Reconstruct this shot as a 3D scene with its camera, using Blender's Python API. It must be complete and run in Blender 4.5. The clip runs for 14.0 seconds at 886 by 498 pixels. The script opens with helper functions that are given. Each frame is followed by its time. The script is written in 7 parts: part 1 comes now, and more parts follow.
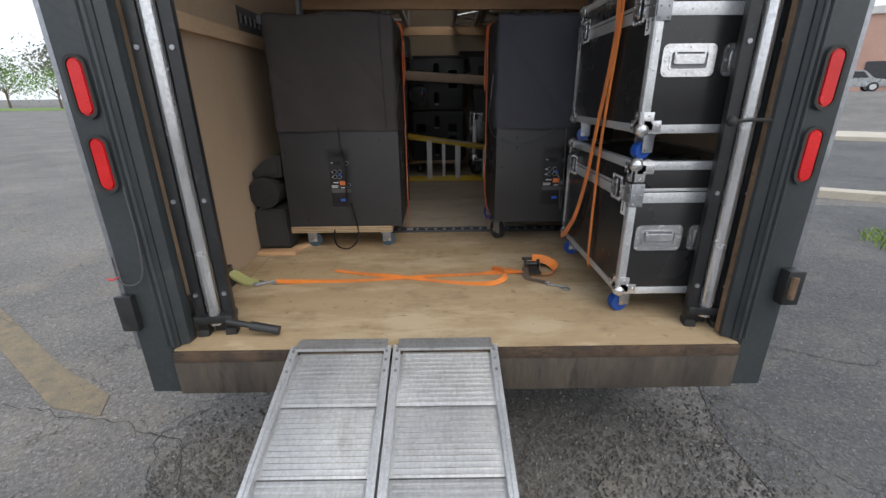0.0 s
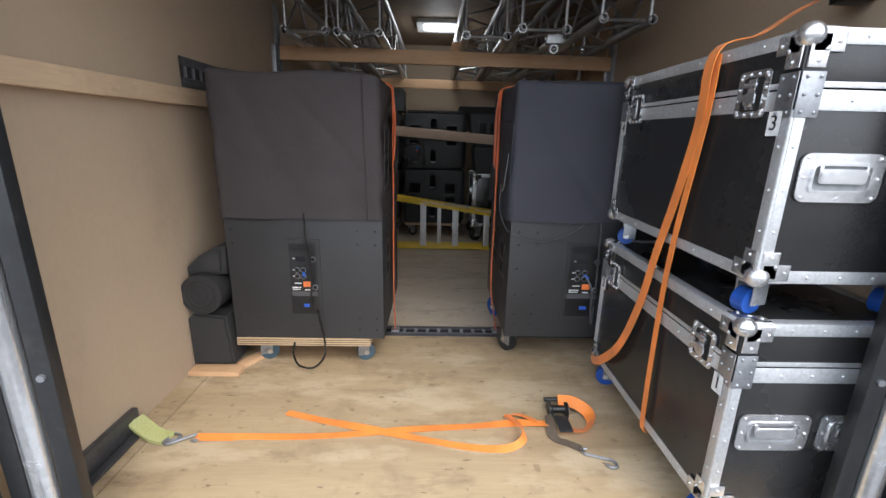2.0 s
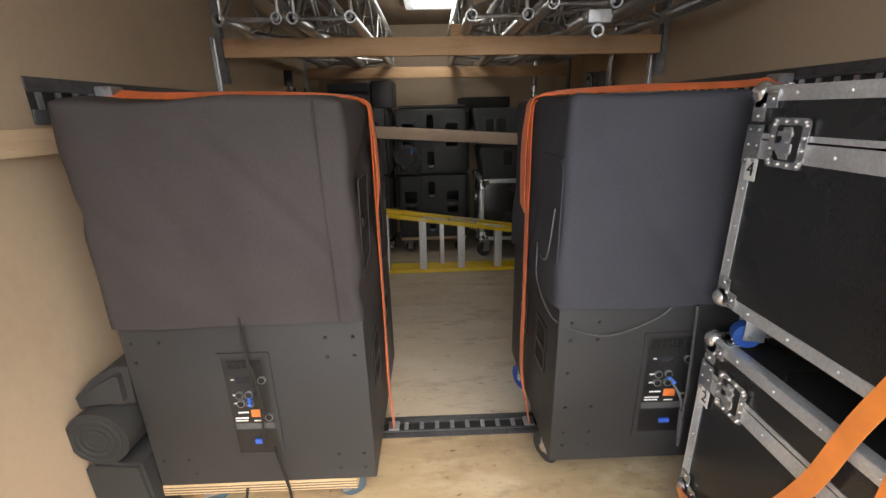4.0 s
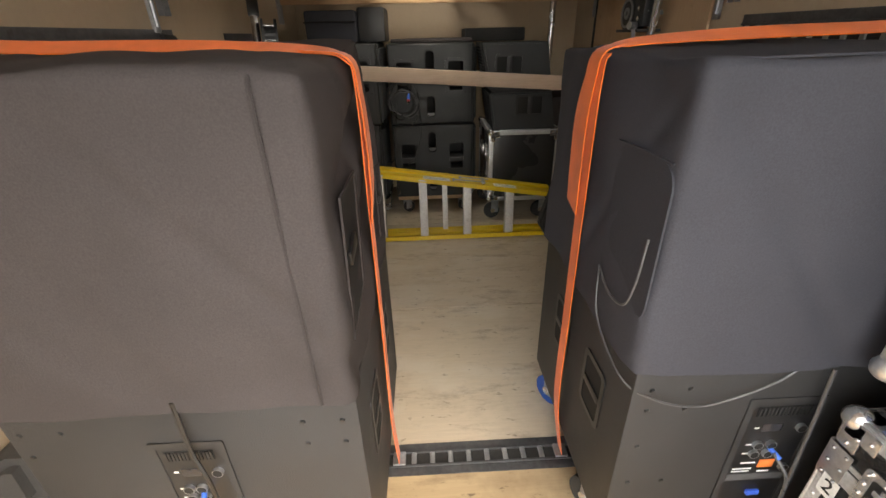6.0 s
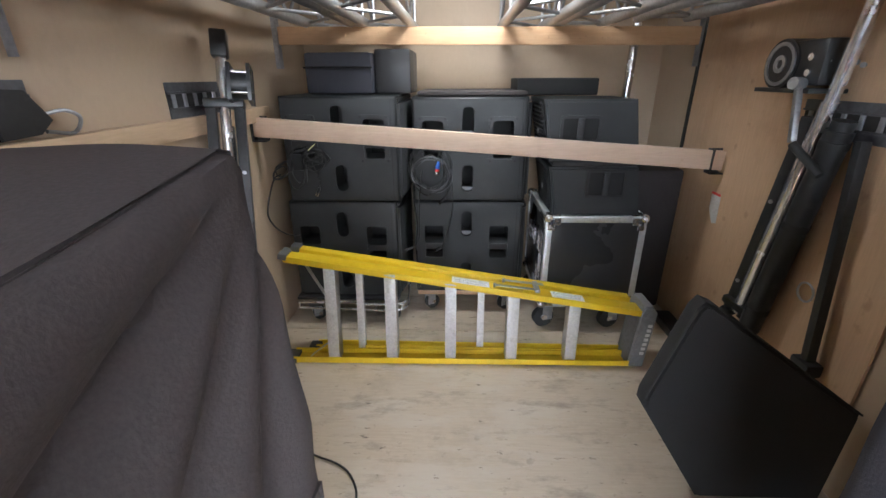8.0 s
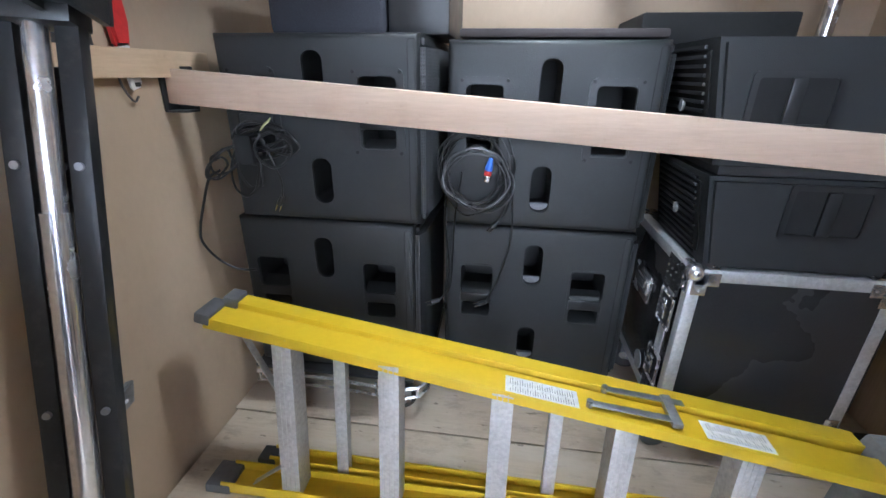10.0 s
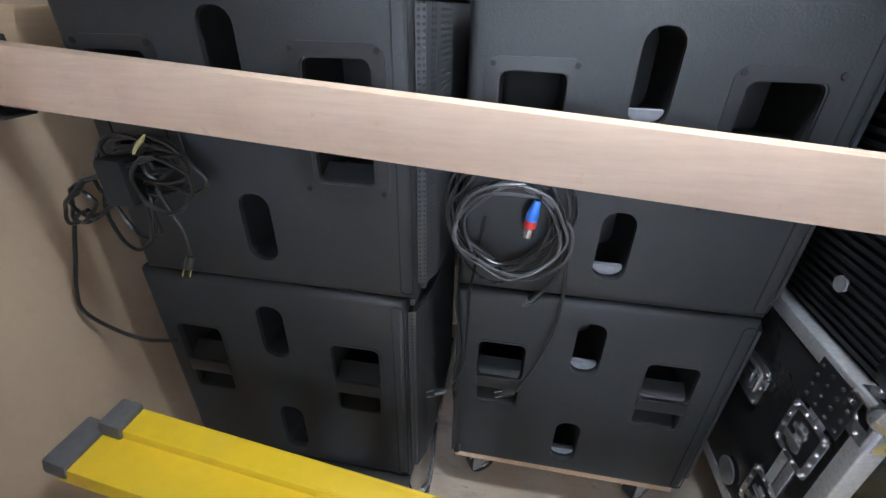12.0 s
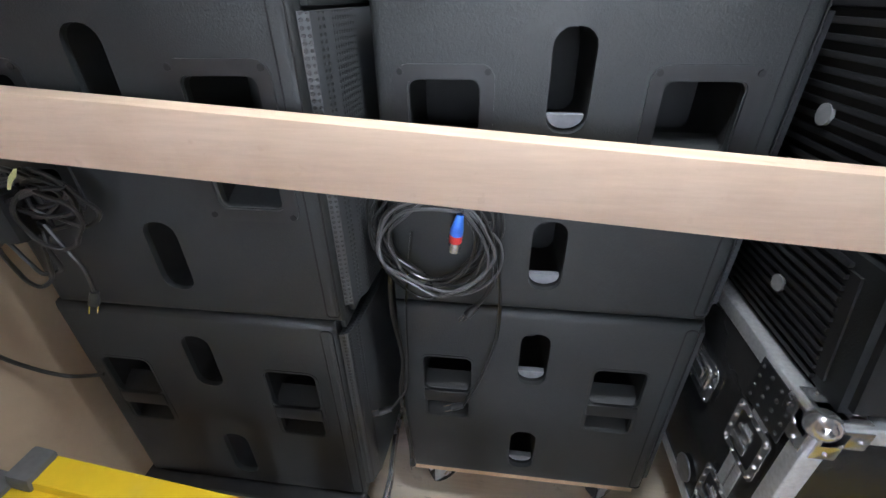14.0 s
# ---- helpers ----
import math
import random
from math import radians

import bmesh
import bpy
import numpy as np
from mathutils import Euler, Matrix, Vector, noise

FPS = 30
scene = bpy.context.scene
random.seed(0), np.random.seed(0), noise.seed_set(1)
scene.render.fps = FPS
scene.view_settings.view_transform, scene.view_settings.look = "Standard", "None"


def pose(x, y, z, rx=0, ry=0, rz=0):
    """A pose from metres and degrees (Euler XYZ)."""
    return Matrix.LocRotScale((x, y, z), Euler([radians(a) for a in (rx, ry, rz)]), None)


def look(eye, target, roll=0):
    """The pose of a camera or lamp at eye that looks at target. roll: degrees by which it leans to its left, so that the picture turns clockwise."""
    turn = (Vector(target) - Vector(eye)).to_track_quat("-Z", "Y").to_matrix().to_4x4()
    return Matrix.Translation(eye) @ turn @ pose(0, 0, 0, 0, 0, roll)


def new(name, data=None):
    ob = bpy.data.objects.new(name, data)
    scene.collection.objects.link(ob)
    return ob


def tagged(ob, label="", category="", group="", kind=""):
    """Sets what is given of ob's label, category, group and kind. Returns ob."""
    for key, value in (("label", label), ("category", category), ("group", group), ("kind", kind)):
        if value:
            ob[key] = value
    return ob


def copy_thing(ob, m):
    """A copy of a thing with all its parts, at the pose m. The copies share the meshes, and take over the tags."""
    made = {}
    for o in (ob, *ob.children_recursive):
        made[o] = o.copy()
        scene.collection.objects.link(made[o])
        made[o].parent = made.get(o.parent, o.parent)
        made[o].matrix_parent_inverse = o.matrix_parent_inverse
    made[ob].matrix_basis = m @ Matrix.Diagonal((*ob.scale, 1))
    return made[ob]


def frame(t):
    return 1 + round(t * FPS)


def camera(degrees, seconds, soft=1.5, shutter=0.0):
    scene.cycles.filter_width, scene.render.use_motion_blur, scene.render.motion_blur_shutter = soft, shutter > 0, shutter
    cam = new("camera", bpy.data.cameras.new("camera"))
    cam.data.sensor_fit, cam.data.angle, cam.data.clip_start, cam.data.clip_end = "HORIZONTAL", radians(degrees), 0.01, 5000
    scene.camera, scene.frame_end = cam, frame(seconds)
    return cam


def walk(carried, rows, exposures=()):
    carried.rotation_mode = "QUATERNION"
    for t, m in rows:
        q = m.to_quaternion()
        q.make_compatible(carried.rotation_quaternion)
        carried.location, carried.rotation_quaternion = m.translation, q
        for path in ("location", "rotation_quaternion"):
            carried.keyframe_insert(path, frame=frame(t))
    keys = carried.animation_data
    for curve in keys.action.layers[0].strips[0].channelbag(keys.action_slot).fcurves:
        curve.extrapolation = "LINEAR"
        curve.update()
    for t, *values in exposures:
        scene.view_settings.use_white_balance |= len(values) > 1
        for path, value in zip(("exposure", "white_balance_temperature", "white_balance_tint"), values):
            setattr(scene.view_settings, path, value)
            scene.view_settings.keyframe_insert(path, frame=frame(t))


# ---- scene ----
cam = camera(92.7, 14.0)
PATH = [
    (0, (-0.05, -1.378, 1.519), (-0.046, 0.5, 0.832), -0.7),
    (0.5, (0.075, -1.092, 1.553), (0.048, 0.793, 0.884), -2.4),
    (1, (0.043, -0.948, 1.621), (0.051, 0.962, 1.029), -2.0),
    (1.5, (-0.024, -0.819, 1.663), (-0.004, 1.104, 1.114), 1.4),
    (2, (-0.067, -0.7, 1.692), (-0.024, 1.23, 1.17), 1.3),
    (2.5, (-0.045, -0.438, 1.739), (0.001, 1.492, 1.217), 0.9),
    (3, (-0.086, -0.243, 1.786), (-0.039, 1.68, 1.241), 1.0),
    (3.2, (-0.106, -0.183, 1.812), (-0.062, 1.737, 1.252), 0.6),
    (5.3, (-0.045, 0.314, 1.903), (0.008, 2.155, 1.124), -2.5),
    (5.5, (-0.078, 0.361, 1.9), (-0.035, 2.188, 1.087), -1.9),
    (6, (-0.136, 0.488, 1.95), (-0.079, 2.27, 1.044), -1.5),
    (6.5, (-0.11, 0.666, 1.961), (-0.046, 2.433, 1.027), -0.9),
    (7, (-0.024, 0.932, 2.011), (-0.024, 2.722, 1.119), 0.4),
    (7.5, (-0.076, 1.199, 1.962), (-0.116, 3.045, 1.193), -0.3),
    (8, (-0.144, 1.457, 1.993), (-0.212, 3.308, 1.239), -0.3),
    (8.2, (-0.159, 1.554, 1.995), (-0.27, 3.405, 1.245), -0.3),
    (10.3, (-0.211, 2.584, 1.798), (-0.484, 4.405, 1.019), 0.3),
    (10.5, (-0.184, 2.673, 1.798), (-0.468, 4.479, 0.986), -0.1),
    (11, (-0.161, 2.776, 1.838), (-0.454, 4.548, 0.958), -0.9),
    (11.5, (-0.218, 2.875, 1.846), (-0.52, 4.619, 0.914), 0.9),
    (12, (-0.296, 3.014, 1.865), (-0.587, 4.727, 0.875), 1.2),
    (12.5, (-0.329, 3.004, 1.872), (-0.609, 4.7, 0.849), -0.4),
    (13, (-0.385, 3.051, 1.883), (-0.625, 4.768, 0.885), -1.3),
    (13.5, (-0.318, 3.092, 1.889), (-0.548, 4.803, 0.88), -2.8),
    (14, (-0.193, 3.09, 1.888), (-0.425, 4.788, 0.858), -0.9),
]
EXPOSURES = [(0, 0.6, 6400, 10), (1, 1.3, 6000, 10), (1.5, 1.55, 5900, 10), (3, 1.9, 6800, 10), (5.5, 2.82, 7000, 10), (6.5, 3.2, 7800, 10), (7, 3.8, 7400, 10), (7.5, 4.0, 6900, 10), (8, 4.25, 5900, 10), (10.5, 4.63, 5300, 10), (12, 4.47, 5500, 10), (14, 4.47, 5700, 10)]
walk(cam, [(t, look(eye, target, roll)) for t, eye, target, roll in PATH], EXPOSURES)
SKY, LAMP_GLOW, LAMP_WATTS = 0.135, 1.6, 1.25

# ---------------------------------------------------------------- world and light
world = bpy.data.worlds.new("overcast_sky")
scene.world = world
world.use_nodes = True
wn = world.node_tree
sky = wn.nodes.new("ShaderNodeTexSky")
sky.sky_type = "NISHITA"
sky.sun_disc = False
sky.sun_elevation = radians(48)
sky.sun_rotation = radians(151)
sky.dust_density = 4.0
soft_sky = wn.nodes.new("ShaderNodeMixRGB")
soft_sky.inputs[0].default_value = 0.75
soft_sky.inputs[2].default_value = (6.6, 7.0, 7.5, 1)
wn.links.new(sky.outputs[0], soft_sky.inputs[1])
wn.links.new(soft_sky.outputs[0], wn.nodes["Background"].inputs[0])
wn.nodes["Background"].inputs[1].default_value = SKY
sun = new("sun", bpy.data.lights.new("sun", "SUN"))
sun.data.energy, sun.data.angle, sun.data.color = 0.5, radians(35), (1.0, 0.96, 0.9)
sun.matrix_world = look((6, -11, 16), (0, 0, 0))

# ---------------------------------------------------------------- materials


def shader(name):
    m = bpy.data.materials.new(name)
    m.use_nodes = True
    return m, m.node_tree, m.node_tree.nodes["Principled BSDF"]


def coords(nt, stretch=(1, 1, 1), turn=(0, 0, 0)):
    tc = nt.nodes.new("ShaderNodeTexCoord")
    mp = nt.nodes.new("ShaderNodeMapping")
    mp.inputs["Scale"].default_value = stretch
    mp.inputs["Rotation"].default_value = turn
    nt.links.new(tc.outputs["Object"], mp.inputs[0])
    return mp.outputs[0]


def noise_at(nt, vec, scale, detail=4, rough=0.55):
    n = nt.nodes.new("ShaderNodeTexNoise")
    n.inputs["Scale"].default_value, n.inputs["Detail"].default_value, n.inputs["Roughness"].default_value = scale, detail, rough
    nt.links.new(vec, n.inputs["Vector"])
    return n.outputs[0]


def ramp(nt, value, stops):
    r = nt.nodes.new("ShaderNodeValToRGB")
    e = r.color_ramp.elements
    while len(e) < len(stops):
        e.new(0.5)
    for i, (p, c) in enumerate(stops):
        e[i].position, e[i].color = p, (*c, 1) if len(c) == 3 else c
    nt.links.new(value, r.inputs[0])
    return r.outputs[0]


def mix(nt, a, b, fac, mode="MIX"):
    m = nt.nodes.new("ShaderNodeMixRGB")
    m.blend_type = mode
    for i, v in ((0, fac), (1, a), (2, b)):
        if hasattr(v, "is_linked"):
            nt.links.new(v, m.inputs[i])
        else:
            m.inputs[i].default_value = v if i == 0 else (*v, 1)
    return m.outputs[0]


def bump(nt, bsdf, height, strength, distance=0.002):
    b = nt.nodes.new("ShaderNodeBump")
    b.inputs["Strength"].default_value, b.inputs["Distance"].default_value = strength, distance
    nt.links.new(height, b.inputs["Height"])
    nt.links.new(b.outputs[0], bsdf.inputs["Normal"])


def material(name, a, b, rough=0.6, metal=0.0, fine=60, coarse=4, relief=0.2, stretch=(1, 1, 1), dirt=None, dirt_amount=0.5, vary=0.12, spec=0.5, grain=1.0):
    """A surface of two tones at a fine and a coarse scale, with grain relief, patchy gloss and optional dirt."""
    m, nt, p = shader(name)
    v = coords(nt, stretch)
    f, c = noise_at(nt, v, fine), noise_at(nt, v, coarse, 5)
    col = mix(nt, a, b, ramp(nt, c, [(0.35, (0, 0, 0)), (0.68, (1, 1, 1))]))
    col = mix(nt, col, ramp(nt, f, [(0.3, (0.72,) * 3), (0.7, (1.25,) * 3)]), 0.5 * grain, "MULTIPLY")
    if dirt:
        col = mix(nt, col, dirt, ramp(nt, noise_at(nt, v, coarse * 2.3, 8, 0.7), [(0.55, (0, 0, 0)), (0.72, (dirt_amount,) * 3)]))
    info = nt.nodes.new("ShaderNodeObjectInfo")
    col = mix(nt, col, ramp(nt, info.outputs["Random"], [(0, (1 - vary,) * 3), (1, (1 + vary,) * 3)]), 1.0, "MULTIPLY")
    nt.links.new(col, p.inputs["Base Color"])
    nt.links.new(ramp(nt, c, [(0.3, (max(rough - 0.09, 0.02),) * 3), (0.7, (min(rough + 0.09, 1),) * 3)]), p.inputs["Roughness"])
    p.inputs["Metallic"].default_value = metal
    p.inputs["Specular IOR Level"].default_value = spec
    if relief:
        bump(nt, p, f, relief)
    return m


def wood(name, light, dark, along, stain=(0.1, 0.07, 0.05), stain_amount=0.4, stain_scale=2.2, figure=9.0, wear=None):
    """Veneer or board: long grain along one axis, cathedral figure, scattered stains and scuffs."""
    m, nt, p = shader(name)
    st = tuple(0.09 if i == along else 1.0 for i in range(3))
    g = coords(nt, st)
    v = coords(nt)
    fine, fig = noise_at(nt, g, 130, 3), noise_at(nt, g, figure, 4, 0.6)
    col = mix(nt, dark, light, ramp(nt, fig, [(0.3, (0, 0, 0)), (0.46, (0.75,) * 3), (0.52, (0.55,) * 3), (0.68, (1, 1, 1))]))
    col = mix(nt, col, ramp(nt, fine, [(0.3, (0.8,) * 3), (0.7, (1.15,) * 3)]), 0.3, "MULTIPLY")
    blot = noise_at(nt, v, stain_scale, 7, 0.68)
    col = mix(nt, col, stain, ramp(nt, blot, [(0.53, (0, 0, 0)), (0.75, (stain_amount,) * 3)]))
    spots = noise_at(nt, v, stain_scale * 7, 3, 0.5)
    col = mix(nt, col, stain, ramp(nt, spots, [(0.66, (0, 0, 0)), (0.74, (stain_amount,) * 3)]))
    if wear:
        smear = coords(nt, tuple(0.4 if i == along else 1.0 for i in range(3)))
        col = mix(nt, col, wear, ramp(nt, noise_at(nt, smear, 5.5, 6, 0.6), [(0.5, (0, 0, 0)), (0.62, (0.75,) * 3)]))
        col = mix(nt, col, stain, ramp(nt, noise_at(nt, smear, 9.0, 8, 0.72), [(0.54, (0, 0, 0)), (0.7, (0.65,) * 3)]))
        col = mix(nt, col, tuple(c * 0.5 for c in stain), ramp(nt, noise_at(nt, smear, 40, 4, 0.6), [(0.65, (0, 0, 0)), (0.73, (0.8,) * 3)]))
    info = nt.nodes.new("ShaderNodeObjectInfo")
    col = mix(nt, col, ramp(nt, info.outputs["Random"], [(0, (0.92,) * 3), (1, (1.08,) * 3)]), 1.0, "MULTIPLY")
    nt.links.new(col, p.inputs["Base Color"])
    nt.links.new(ramp(nt, blot, [(0.3, (0.55,) * 3), (0.75, (0.8,) * 3)]), p.inputs["Roughness"])
    bump(nt, p, fine, 0.08, 0.0015)
    return m


def perforated(name, colour, pitch, stretch=(1, 1, 1)):
    """Sheet metal with a regular field of round holes."""
    m, nt, p = shader(name)
    v = coords(nt, stretch)
    vo = nt.nodes.new("ShaderNodeTexVoronoi")
    vo.inputs["Scale"].default_value, vo.inputs["Randomness"].default_value = 1 / pitch, 0.0
    nt.links.new(v, vo.inputs["Vector"])
    hole = ramp(nt, vo.outputs["Distance"], [(0.3, (0, 0, 0)), (0.36, (1, 1, 1))])
    nt.links.new(mix(nt, (0.004, 0.004, 0.004), colour, hole), p.inputs["Base Color"])
    p.inputs["Roughness"].default_value = 0.45
    bump(nt, p, hole, 0.8, 0.003)
    return m


def webbing(name, colour, rib=420):
    m, nt, p = shader(name)
    v = coords(nt)
    f = noise_at(nt, v, 9, 5)
    w = nt.nodes.new("ShaderNodeTexWave")
    w.wave_type, w.bands_direction = "BANDS", "DIAGONAL"
    w.inputs["Scale"].default_value, w.inputs["Distortion"].default_value = rib, 0.6
    nt.links.new(v, w.inputs["Vector"])
    col = mix(nt, colour, tuple(c * 0.72 for c in colour), ramp(nt, f, [(0.35, (0, 0, 0)), (0.7, (1, 1, 1))]))
    col = mix(nt, col, ramp(nt, w.outputs["Fac"], [(0, (0.85,) * 3), (1, (1.08,) * 3)]), 0.25, "MULTIPLY")
    nt.links.new(col, p.inputs["Base Color"])
    p.inputs["Roughness"].default_value = 0.6
    p.inputs["Sheen Weight"].default_value = 0.15
    bump(nt, p, w.outputs["Fac"], 0.15, 0.001)
    return m


def asphalt(name, dark, pale, dust):
    """Worn asphalt: aggregate chips of random tone in a dark binder, dusty drifts, fine hair cracks."""
    m, nt, p = shader(name)
    v = coords(nt)
    vo = nt.nodes.new("ShaderNodeTexVoronoi")
    vo.inputs["Scale"].default_value = 95
    nt.links.new(v, vo.inputs["Vector"])
    big = noise_at(nt, v, 0.55, 6, 0.6)
    col = mix(nt, dark, pale, ramp(nt, big, [(0.36, (0, 0, 0)), (0.66, (1, 1, 1))]))
    chip = ramp(nt, vo.outputs["Color"], [(0.0, (0.55,) * 3), (0.6, (0.95,) * 3), (0.85, (1.3,) * 3), (1.0, (2.1,) * 3)])
    col = mix(nt, col, chip, 0.85, "MULTIPLY")
    col = mix(nt, col, ramp(nt, noise_at(nt, v, 38, 5, 0.7), [(0.3, (0.65,) * 3), (0.7, (1.35,) * 3)]), 0.8, "MULTIPLY")
    col = mix(nt, col, dust, ramp(nt, noise_at(nt, v, 2.3, 8, 0.72), [(0.5, (0, 0, 0)), (0.72, (0.6,) * 3)]))
    hair = nt.nodes.new("ShaderNodeTexVoronoi")
    hair.feature = "DISTANCE_TO_EDGE"
    hair.inputs["Scale"].default_value = 1.1
    warp = nt.nodes.new("ShaderNodeVectorMath")
    warp.operation = "MULTIPLY_ADD"
    nz = nt.nodes.new("ShaderNodeTexNoise")
    nz.inputs["Scale"].default_value, nz.inputs["Detail"].default_value = 4.0, 6
    nt.links.new(v, nz.inputs["Vector"])
    nt.links.new(nz.outputs["Color"], warp.inputs[0])
    warp.inputs[1].default_value = (0.5, 0.5, 0.5)
    nt.links.new(v, warp.inputs[2])
    nt.links.new(warp.outputs[0], hair.inputs["Vector"])
    line = ramp(nt, hair.outputs["Distance"], [(0.0, (0.75,) * 3), (0.006, (0.0,) * 3)])
    col = mix(nt, col, (0.03, 0.03, 0.03), line)
    nt.links.new(col, p.inputs["Base Color"])
    p.inputs["Roughness"].default_value = 0.85
    bump(nt, p, vo.outputs["Distance"], 0.9, 0.004)
    return m


ASPHALT = asphalt("asphalt", (0.075, 0.077, 0.082), (0.12, 0.118, 0.116), (0.18, 0.165, 0.14))
ASPHALT_OLD = asphalt("asphalt_old", (0.13, 0.125, 0.12), (0.2, 0.19, 0.178), (0.26, 0.225, 0.175))
CRUMB = material("asphalt_crumbs", (0.045, 0.043, 0.04), (0.12, 0.112, 0.1), 0.9, vary=0.35)
GRAVEL = material("loose_gravel", (0.2, 0.19, 0.17), (0.36, 0.33, 0.3), 0.9, vary=0.2)
TRACK = material("dark_track_steel", (0.1, 0.102, 0.108), (0.15, 0.152, 0.16), 0.45, 0.6, fine=60, coarse=12, relief=0.15, dirt=(0.06, 0.055, 0.05))
CRACK = material("crack_filler", (0.03, 0.03, 0.03), (0.05, 0.05, 0.045), 0.9)
PAINT_FADED = material("faded_paint", (0.27, 0.215, 0.135), (0.19, 0.165, 0.125), 0.9, fine=150, coarse=11, dirt=(0.13, 0.125, 0.12), dirt_amount=1.0, grain=1.6)
CONCRETE = material("concrete", (0.42, 0.38, 0.31), (0.5, 0.46, 0.39), 0.9, fine=70, coarse=1.2, relief=0.5, dirt=(0.2, 0.17, 0.13))
GRASS = material("grass_blades", (0.12, 0.22, 0.04), (0.2, 0.28, 0.06), 0.8, fine=30, coarse=1.0, vary=0.2)
LEAF = material("leaf", (0.1, 0.2, 0.04), (0.17, 0.27, 0.07), 0.7, fine=8, coarse=0.6, vary=0.3)
LEAF_DULL = material("leaf_dull", (0.13, 0.15, 0.1), (0.2, 0.2, 0.15), 0.8, fine=8, coarse=0.6, vary=0.3)
LEAF_RED = material("leaf_purple", (0.07, 0.035, 0.05), (0.12, 0.06, 0.07), 0.7, fine=8, coarse=0.6, vary=0.3)
BARK = material("bark", (0.1, 0.075, 0.05), (0.16, 0.12, 0.09), 0.9, relief=0.8)
BRICK = material("pink_masonry", (0.5, 0.3, 0.24), (0.56, 0.35, 0.28), 0.9, fine=20, coarse=0.3)
ROOF = material("pale_roof_trim", (0.5, 0.48, 0.46), (0.6, 0.58, 0.55), 0.7)
CARPAINT = material("silver_car_paint", (0.35, 0.36, 0.37), (0.4, 0.41, 0.42), 0.3, 0.6, relief=0)
GLASS_DARK = material("dark_car_glass", (0.02, 0.02, 0.025), (0.03, 0.03, 0.035), 0.08, relief=0)

PLY_FLOOR = wood("worn_plywood", (0.46, 0.345, 0.205), (0.36, 0.26, 0.15), 0, (0.2, 0.135, 0.08), 0.6, 3.2, 4.5, (0.56, 0.45, 0.3))
PLY_REAR = wood("dusty_plywood", (0.58, 0.49, 0.37), (0.53, 0.44, 0.325), 0, (0.24, 0.195, 0.15), 0.45, 2.6, 3.0, (0.6, 0.53, 0.43))
WALL = material("tan_wall_lining", (0.5, 0.385, 0.27), (0.46, 0.35, 0.24), 0.62, fine=55, coarse=1.4, relief=0.12, stretch=(1, 1, 0.7), dirt=(0.33, 0.245, 0.175), dirt_amount=0.3, vary=0.03, grain=0.15)
WALL_PLY = wood("reddish_plywood", (0.55, 0.375, 0.235), (0.48, 0.315, 0.185), 2, (0.22, 0.13, 0.08), 0.35, 2.0, 6)
PINE = wood("pine_timber", (0.66, 0.43, 0.25), (0.54, 0.32, 0.16), 0, (0.3, 0.16, 0.08), 0.3, 5, 14)
BAR_PINE = wood("pale_load_bar_pine", (0.62, 0.47, 0.35), (0.54, 0.39, 0.28), 0, (0.35, 0.22, 0.14), 0.25, 5, 14)
PINE_Y = wood("pine_batten", (0.62, 0.46, 0.3), (0.54, 0.38, 0.24), 1, (0.3, 0.2, 0.12), 0.3, 4, 12)
PLY_EDGE = wood("plywood_edge", (0.68, 0.5, 0.3), (0.4, 0.25, 0.13), 0, (0.25, 0.16, 0.1), 0.2, 4, 40)
CEIL = wood("dark_ceiling_board", (0.3, 0.22, 0.15), (0.24, 0.17, 0.11), 1, (0.1, 0.08, 0.06), 0.4, 1.5, 4)
POST = material("black_truck_paint", (0.03, 0.036, 0.038), (0.043, 0.05, 0.053), 0.4, fine=50, coarse=3, relief=0.1, dirt=(0.12, 0.11, 0.1), dirt_amount=0.35)
RUST = material("rusty_edge", (0.12, 0.075, 0.045), (0.22, 0.14, 0.08), 0.85, fine=40, coarse=9, relief=0.6, dirt=(0.03, 0.03, 0.03), dirt_amount=0.9)
SPLINTER = material("splintered_dark_edge", (0.035, 0.026, 0.02), (0.11, 0.07, 0.042), 0.9, fine=60, coarse=14, relief=0.8, stretch=(0.6, 1, 1), dirt=(0.012, 0.011, 0.01), dirt_amount=0.9)
SILL = material("grimy_steel_sill", (0.05, 0.042, 0.034), (0.1, 0.08, 0.062), 0.7, 0.2, fine=45, coarse=5, relief=0.4, stretch=(1.6, 1, 0.3), dirt=(0.02, 0.018, 0.016), dirt_amount=0.9)
ALU_RAMP = material("worn_aluminium_tread", (0.52, 0.52, 0.52), (0.62, 0.62, 0.61), 0.48, 0.75, fine=90, coarse=5, relief=0.25, stretch=(1, 0.4, 1), dirt=(0.3, 0.28, 0.25), dirt_amount=0.55)
ALU = material("brushed_aluminium", (0.56, 0.57, 0.58), (0.66, 0.67, 0.68), 0.4, 0.55, fine=120, coarse=6, relief=0.08, dirt=(0.3, 0.29, 0.28), dirt_amount=0.3)
ALU_TRUSS = material("dull_truss_aluminium", (0.45, 0.45, 0.46), (0.55, 0.55, 0.55), 0.4, 0.85, fine=60, coarse=6, relief=0.08)
CHROME = material("chrome", (0.62, 0.62, 0.63), (0.72, 0.72, 0.73), 0.22, 0.82, fine=80, coarse=10, relief=0.03)
ZINC = material("galvanised_steel", (0.34, 0.35, 0.37), (0.43, 0.44, 0.46), 0.4, 0.8, fine=60, coarse=12, relief=0.15, dirt=(0.14, 0.13, 0.12))
